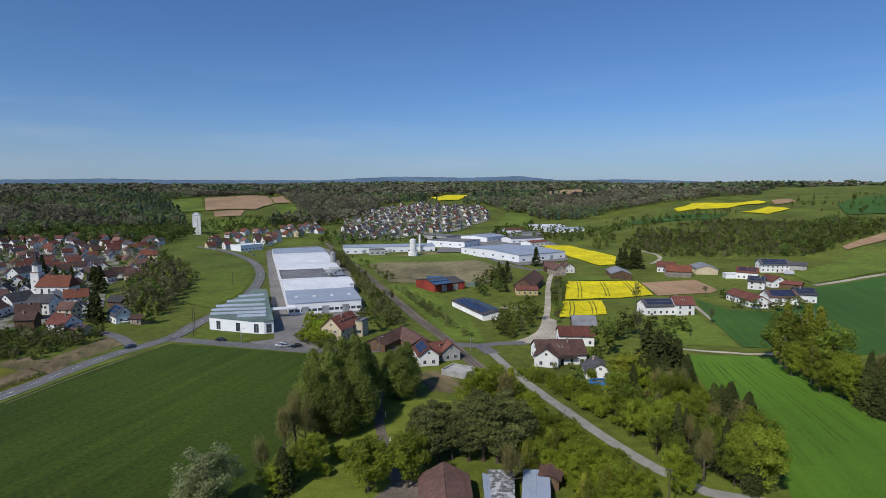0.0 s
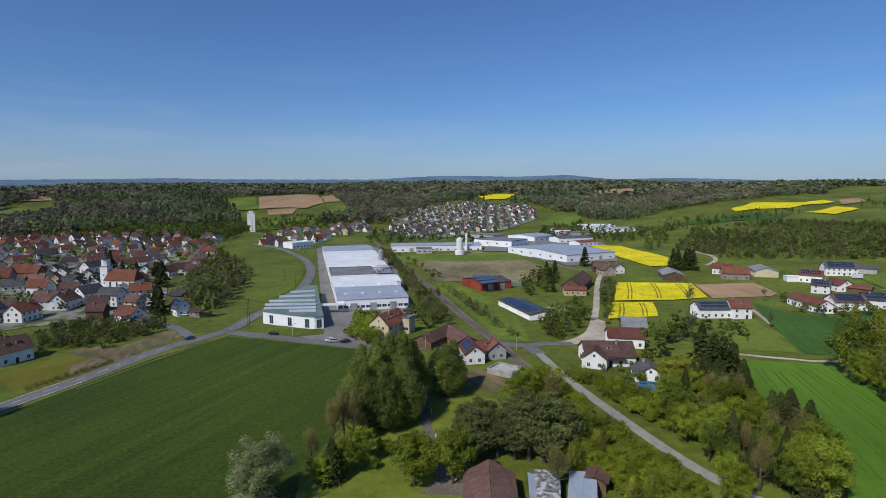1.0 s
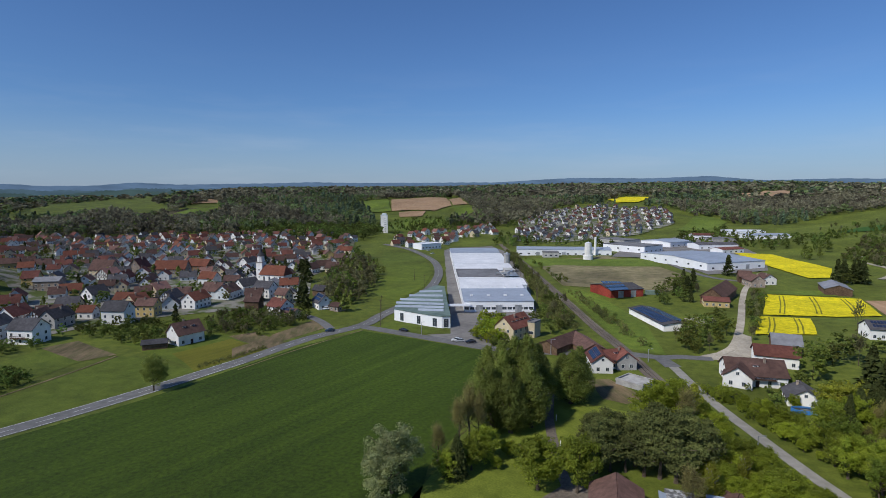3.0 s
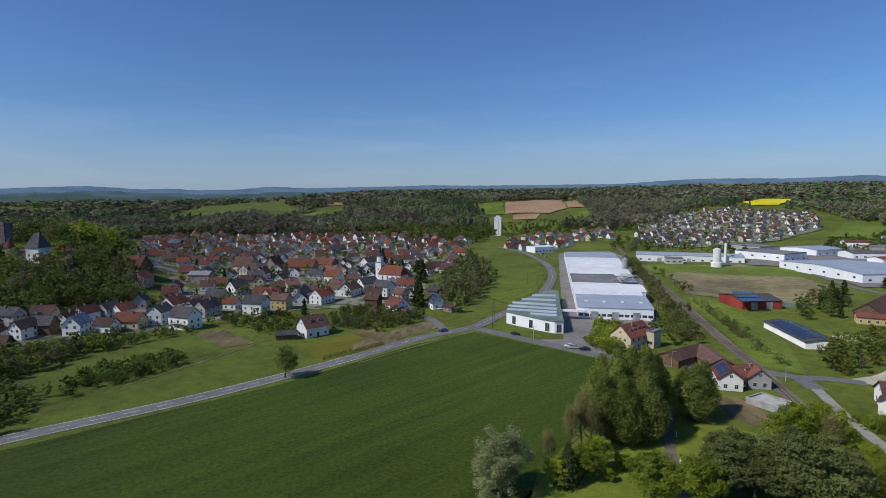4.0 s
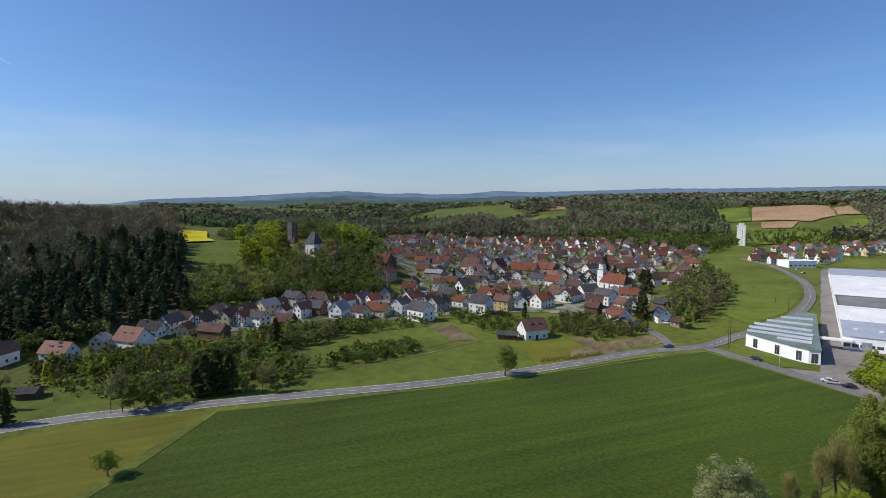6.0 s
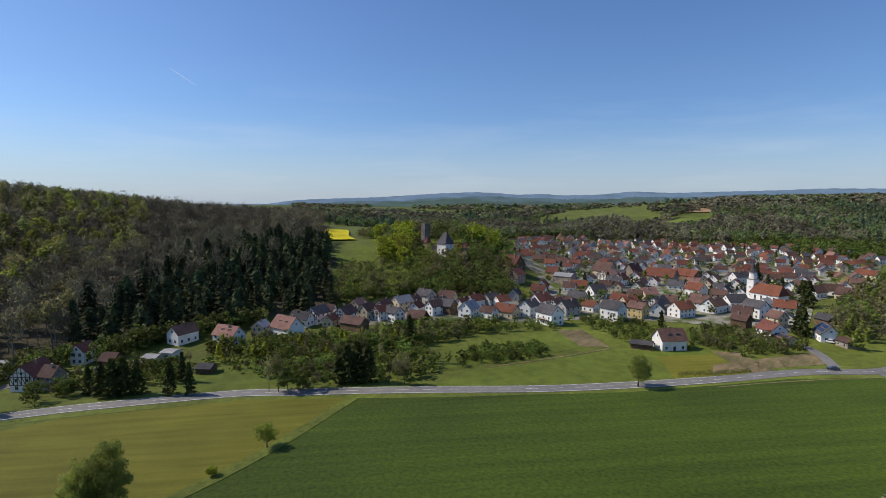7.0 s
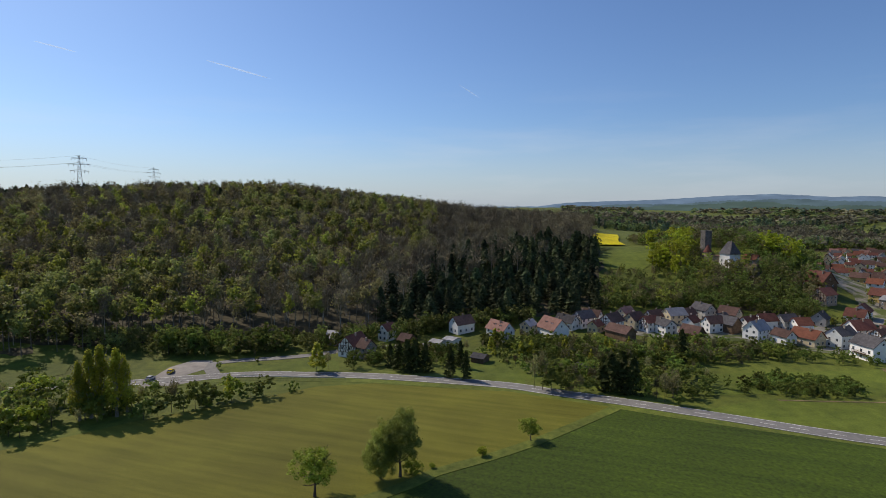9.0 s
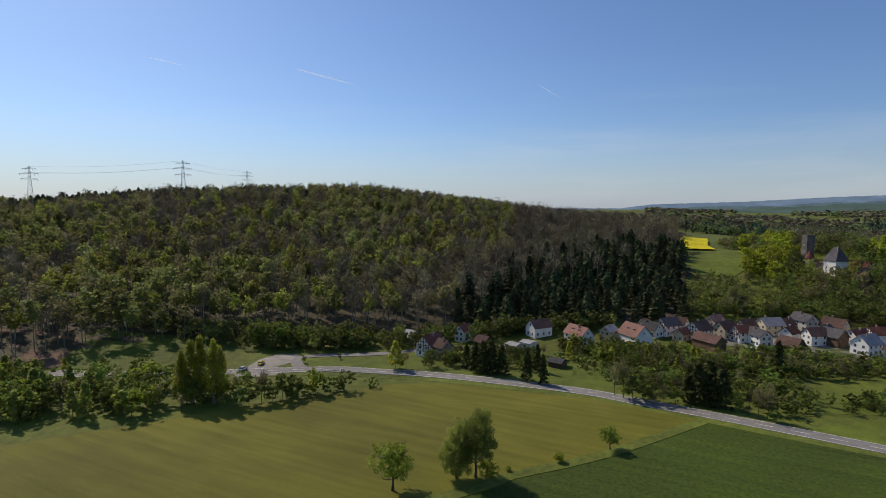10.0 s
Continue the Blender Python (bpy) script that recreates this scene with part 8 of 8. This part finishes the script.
# Backdrop hills glow by themselves; aerial haze is painted into the emission colour.
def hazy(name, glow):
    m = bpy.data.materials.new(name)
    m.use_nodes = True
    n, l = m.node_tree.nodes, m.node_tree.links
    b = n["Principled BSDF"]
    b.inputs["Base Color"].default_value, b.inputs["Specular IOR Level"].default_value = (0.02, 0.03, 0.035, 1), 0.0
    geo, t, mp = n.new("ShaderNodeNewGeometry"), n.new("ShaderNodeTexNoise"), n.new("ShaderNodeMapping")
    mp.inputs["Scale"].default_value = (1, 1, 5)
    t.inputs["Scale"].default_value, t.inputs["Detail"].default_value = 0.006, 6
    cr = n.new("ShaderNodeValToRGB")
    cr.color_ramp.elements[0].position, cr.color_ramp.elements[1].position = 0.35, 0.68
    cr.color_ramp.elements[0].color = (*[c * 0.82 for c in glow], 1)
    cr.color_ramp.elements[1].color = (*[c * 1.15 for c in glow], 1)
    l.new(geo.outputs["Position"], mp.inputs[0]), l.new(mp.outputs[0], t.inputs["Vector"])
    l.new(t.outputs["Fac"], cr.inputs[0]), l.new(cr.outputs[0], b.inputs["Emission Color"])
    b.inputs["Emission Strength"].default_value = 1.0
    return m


backdrop(4820, 0.0, 0.00025, hazy("haze_blue_hills", (0.115, 0.185, 0.300)), -60, 138, 0.4, "hazy blue distant hills on the horizon")
backdrop(4300, 0.0075, 0.0012, hazy("haze_grey_hills", (0.075, 0.125, 0.165)), 36, 92, 0.12, "hazy grey-blue wooded hills before the horizon", 3.0)
backdrop(3700, 0.0125, 0.0016, hazy("haze_green_hills", (0.060, 0.100, 0.100)), 40, 92, 0.1, "hazy green wooded hills in the distance", 3.5)


# ---- lines, poles and cars ----
def pylon(x, y, top, label="grey steel lattice pylon on the wooded hill"):
    g = float(ground_z(x, y))
    h = top - g
    b = math.degrees(math.atan2(-x, y))
    ob = thing("pylon", x, y, b, label, "pylon", "pylons of the power line")
    s = Shape()
    w0, w1 = 3.6, 0.5
    n = 9
    for sx, sy in ((-1, -1), (1, -1), (1, 1), (-1, 1)):
        s.bar((sx * w0, sy * w0, -1), (sx * w1, sy * w1, h), 0.42)
    for k in range(n):
        z0, z1 = h * k / n, h * (k + 1) / n
        a, c = w0 + (w1 - w0) * k / n, w0 + (w1 - w0) * (k + 1) / n
        for e in (-1, 1):
            s.bar((-a, e * a, z0), (c, e * c, z1), 0.22), s.bar((a, e * a, z0), (-c, e * c, z1), 0.22)
            s.bar((e * a, -a, z0), (e * c, c, z1), 0.22)
    part("lattice", s, METAL, ob)
    for z, half in ((0.93, 7.5), (0.80, 10.5), (0.66, 9.0)):
        c = Shape().bar((-half, 0, h * z), (half, 0, h * z), 0.4)
        c.bar((-half, 0, h * z), (0, 0, h * z + 1.8), 0.3).bar((half, 0, h * z), (0, 0, h * z + 1.8), 0.3)
        part("crossarm", c, METAL, ob)
        for px in (-half * 0.95, -half * 0.5, half * 0.5, half * 0.95):
            part("insulator", Shape().tube(px, 0, h * z - 2.2, h * z, 0.16, 0.16, 6), GLASS, ob)
    return ob


PYLONS = [(-566.2, -676.0, 114.0), (-569.6, -455.0, 119.0), (-881.9, -563.3, 126.5)]
for x, y, z in PYLONS:
    pylon(x, y, z)
for (ax, ay, az), (bx, by, bz) in zip(PYLONS, PYLONS[1:]):
    for off, drop in ((-8, 8), (8, 8), (0, 0.3)):
        cu = Shape()
        pts = []
        for k in range(15):
            t = k / 14
            pts.append((ax + (bx - ax) * t + off * 0.5, ay + (by - ay) * t + off * 0.7, az + (bz - az) * t - drop - 14 * t * (1 - t)))
        for p, q in zip(pts, pts[1:]):
            cu.bar(p, q, 0.10)
        wire = tagged(new("power_line", cu.mesh("power_line", STEEL)), "thin sagging power line between pylons", "power line", "wires of the power line")


def pole(p, h, label="wooden pole beside the road", lamp=False, name="utility_pole"):
    ob = thing(name, p[0], p[1], 0, label, "pole")
    part("post", Shape().tube(0, 0, -0.5, h, 0.16, 0.11, 8), BARK if not lamp else METAL, ob)
    if lamp:
        part("arm", Shape().bar((0, 0, h - 0.1), (1.2, 0, h + 0.2), 0.09), METAL, ob)
        part("lamp_head", Shape().box(1.0, -0.15, h + 0.12, 1.7, 0.15, h + 0.26), METAL, ob)
    else:
        part("crossarm", Shape().box(-0.8, -0.06, h - 0.5, 0.8, 0.06, h - 0.38), BARK, ob)
    return ob


pole((-107.3, 229.5), 13, "tall wooden pole beside the junction")
pole((-122.4, 331.3), 10, "wooden pole in the road bend")
pole((-141.8, 363.6), 9, "wooden pole in the road bend")
pole((-42.1, 284.9), 13, "tall wooden pole beside the railway")
pole((43.9, 100.5), 9, "wooden pole beside the side road")
pole((-25.0, 208.1), 6, "grey street lamp on the side road", True, "street_lamp")
pole((-83.4, 220.4), 6, "grey street lamp by the showroom", True, "street_lamp")
pole((10.7, 209.3), 5, "grey street lamp at the level crossing", True, "street_lamp")
pole((32.1, 139.1), 5, "grey signal post beside the road", True, "street_lamp")
pole((-111.1, 239.4), 13, "tall wooden pole by the crossroads")
pole((-45.0, 310.6), 12, "wooden pole beside the railway")

PAINTS = {k: surf(k + "_car_paint", tuple(c * 0.9 for c in v), v, 1, 0.2, rough=0.25, spec=0.6, fine=0, big_amount=0.05)
          for k, v in (("white", (0.75, 0.75, 0.74)), ("silver", (0.42, 0.43, 0.45)), ("black", (0.02, 0.02, 0.025)), ("yellow", (0.7, 0.5, 0.03)), ("dark", (0.03, 0.05, 0.08)))}
RUBBER = surf("tyre_rubber", (0.015, 0.015, 0.015), (0.03, 0.03, 0.03), 4, 0.5)


def car(p, turn, paint, where):
    ob = thing("car", p[0], p[1], turn, f"{paint} car {where}", "car", "cars", z=float(ground_z(*p)) + 0.2)
    body = Shape()
    prof = [(-2.1, 0.35), (-2.15, 0.75), (-1.5, 0.9), (-1.0, 0.95), (1.2, 0.98), (2.1, 0.95), (2.15, 0.4)]
    n = len(prof)
    body.add([(x, -0.85, z) for x, z in prof] + [(x, 0.85, z) for x, z in prof], [tuple(range(n)), tuple(range(2 * n - 1, n - 1, -1))] + [(i, n + i, n + (i + 1) % n, (i + 1) % n) for i in range(n)])
    part("body", body, PAINTS[paint], ob)
    cab = [(-1.1, 0.95), (-0.45, 1.42), (1.15, 1.45), (1.85, 0.97)]
    part("cabin", Shape().add([(x, -0.72, z) for x, z in cab] + [(x, 0.72, z) for x, z in cab], [(0, 1, 2, 3), (7, 6, 5, 4), (0, 4, 5, 1), (2, 6, 7, 3)]), GLASS, ob, "dark glazed cabin")
    part("cabin_top", Shape().box(-0.45, -0.70, 1.42, 1.15, 0.70, 1.48), PAINTS[paint], ob)
    for x in (-1.35, 1.35):
        for y in (-0.82, 0.82):
            v = [(x + 0.32 * math.cos(6.283 * k / 12), y + e, 0.32 + 0.32 * math.sin(6.283 * k / 12)) for e in (-0.1, 0.1) for k in range(12)]
            tyre = part("wheel", Shape().add(v, [tuple(range(12)), tuple(range(23, 11, -1))] + [(k, (k + 1) % 12, 12 + (k + 1) % 12, 12 + k) for k in range(12)]), RUBBER, ob)
            e = 0.105 if y > 0 else -0.105
            rim = [(x, y + e * 1.08, 0.32)] + [(x + 0.19 * math.cos(6.283 * k / 10), y + e, 0.32 + 0.19 * math.sin(6.283 * k / 10)) for k in range(10)]
            part("rim", Shape().add(rim, [(0, 1 + k, 1 + (k + 1) % 10) for k in range(10)]), METAL, tyre, "grey metal rim")
    return ob


car((-93.2, 223.6), 170, "black", "on the side road by the showroom")
car((-65.7, 215.4), 20, "white", "parked in the factory yard")
car((-64.0, 214.5), 20, "silver", "parked beside a white car")
car((-59.0, 214.3), 30, "black", "parked before the villa")
car((-125.2, 213.2), 40, "dark", "on the country road near the crossroads")
car((-201.1, 561.2), 60, "white", "parked by the pavilion")
car((-188.5, 538.5), 60, "white", "parked by the pavilion")
car((-193.6, -132.6), 10, "yellow", "on the parking area at the wood")
car((-184.8, -135.5), 0, "silver", "parked on the parking area")
car((-152.2, 255.8), 10, "white", "parked beside a house")

# lorry trailer beside the farm
trailer = thing("trailer", *(251.6, 392.8), 10, "white covered trailer on the meadow", "trailer")
part("box", Shape().box(-3.2, -1.2, 0.8, 3.2, 1.2, 3.2), WHITE_ROOF, trailer)
for x in (-1.8, 1.8):
    for y in (-1.1, 1.1):
        v = [(x + 0.45 * math.cos(6.283 * k / 12), y + e, 0.45 + 0.45 * math.sin(6.283 * k / 12)) for e in (-0.12, 0.12) for k in range(12)]
        part("wheel", Shape().add(v, [tuple(range(12)), tuple(range(23, 11, -1))] + [(k, (k + 1) % 12, 12 + (k + 1) % 12, 12 + k) for k in range(12)]), RUBBER, trailer)

# guard rail on the brook bridge
rail_line = smooth([(-191.1, -104.3), (-191.2, -86.6), (-191.6, -73.4), (-191.8, -62.5)], 3)
guard = tagged(new("guard_rail"), "grey steel guard rail on the road bridge", "guard rail")
for a, b in zip(rail_line, rail_line[1:]):
    part("beam", Shape().bar((a.x, a.y, 0.75), (b.x, b.y, 0.75), 0.22), METAL, guard)
for a in rail_line:
    part("post", Shape().box(a.x - 0.06, a.y - 0.06, -0.1, a.x + 0.06, a.y + 0.06, 0.75), METAL, guard)

# white stakes on the lawn
for p in ((-15.9, 145.4), (-20.0, 143.7), (-13.2, 130.3), (-17.5, 130.1)):
    st = thing("marker_post", p[0], p[1], 0, "white marker post beside the driveway", "post", "marker posts of the driveway")
    part("stake", Shape().box(-0.12, -0.12, -0.1, 0.12, 0.12, 1.6), PAINT, st)
    part("cap", Shape().box(-0.15, -0.15, 1.6, 0.15, 0.15, 1.68), METAL, st)

# contrails high over the wooded hill
GLOW_VAPOUR = bpy.data.materials.new("vapour")
GLOW_VAPOUR.use_nodes = True
vn, vl = GLOW_VAPOUR.node_tree.nodes, GLOW_VAPOUR.node_tree.links
vb = vn["Principled BSDF"]
vb.inputs["Base Color"].default_value, vb.inputs["Roughness"].default_value = (0.9, 0.9, 0.9, 1), 1.0
# added glow stands in for the sunlight on the trails
vb.inputs["Emission Color"].default_value, vb.inputs["Emission Strength"].default_value = (0.75, 0.82, 0.95, 1), 0.5
vb.inputs["Alpha"].default_value = 0.22
for a, b, w in (((-2967.4, -2526.0, 970.2), (-3097.7, -2374.1, 940.9), 4.0), ((-3460.3, -1779.8, 980.1), (-3636.9, -1429.5, 899.5), 5.5), ((-3898.0, -180.4, 905.8), (-3920.4, -29.1, 812.8), 2.5)):
    a, b = Vector(a), Vector(b)
    s = Shape()
    n = 16
    ring = []
    for i in range(n + 1):
        t = i / n
        c = a + (b - a) * t + Vector((0, 0, 0))
        r = w * (math.sin(math.pi * min(1, t * 1.02 + 0.02)) ** 0.6 * 0.9 + 0.08) 
        ring += [tuple(c + Vector((0, 0, r))), tuple(c + Vector((r * 0.6, r * 0.6, 0))), tuple(c - Vector((0, 0, r))), tuple(c - Vector((r * 0.6, r * 0.6, 0)))]
    s.add(ring, [(4 * i + k, 4 * i + (k + 1) % 4, 4 * i + 4 + (k + 1) % 4, 4 * i + 4 + k) for i in range(n) for k in range(4)])
    tagged(new("contrail", s.mesh("contrail", GLOW_VAPOUR)), "thin white vapour trail in the blue sky", "contrail", "vapour trails", "structure")

# templates that no place has called for are taken away again
for key, ob in TREES.items():
    if key not in PLANTED:
        for child in list(ob.children):
            bpy.data.objects.remove(child)
        bpy.data.objects.remove(ob)
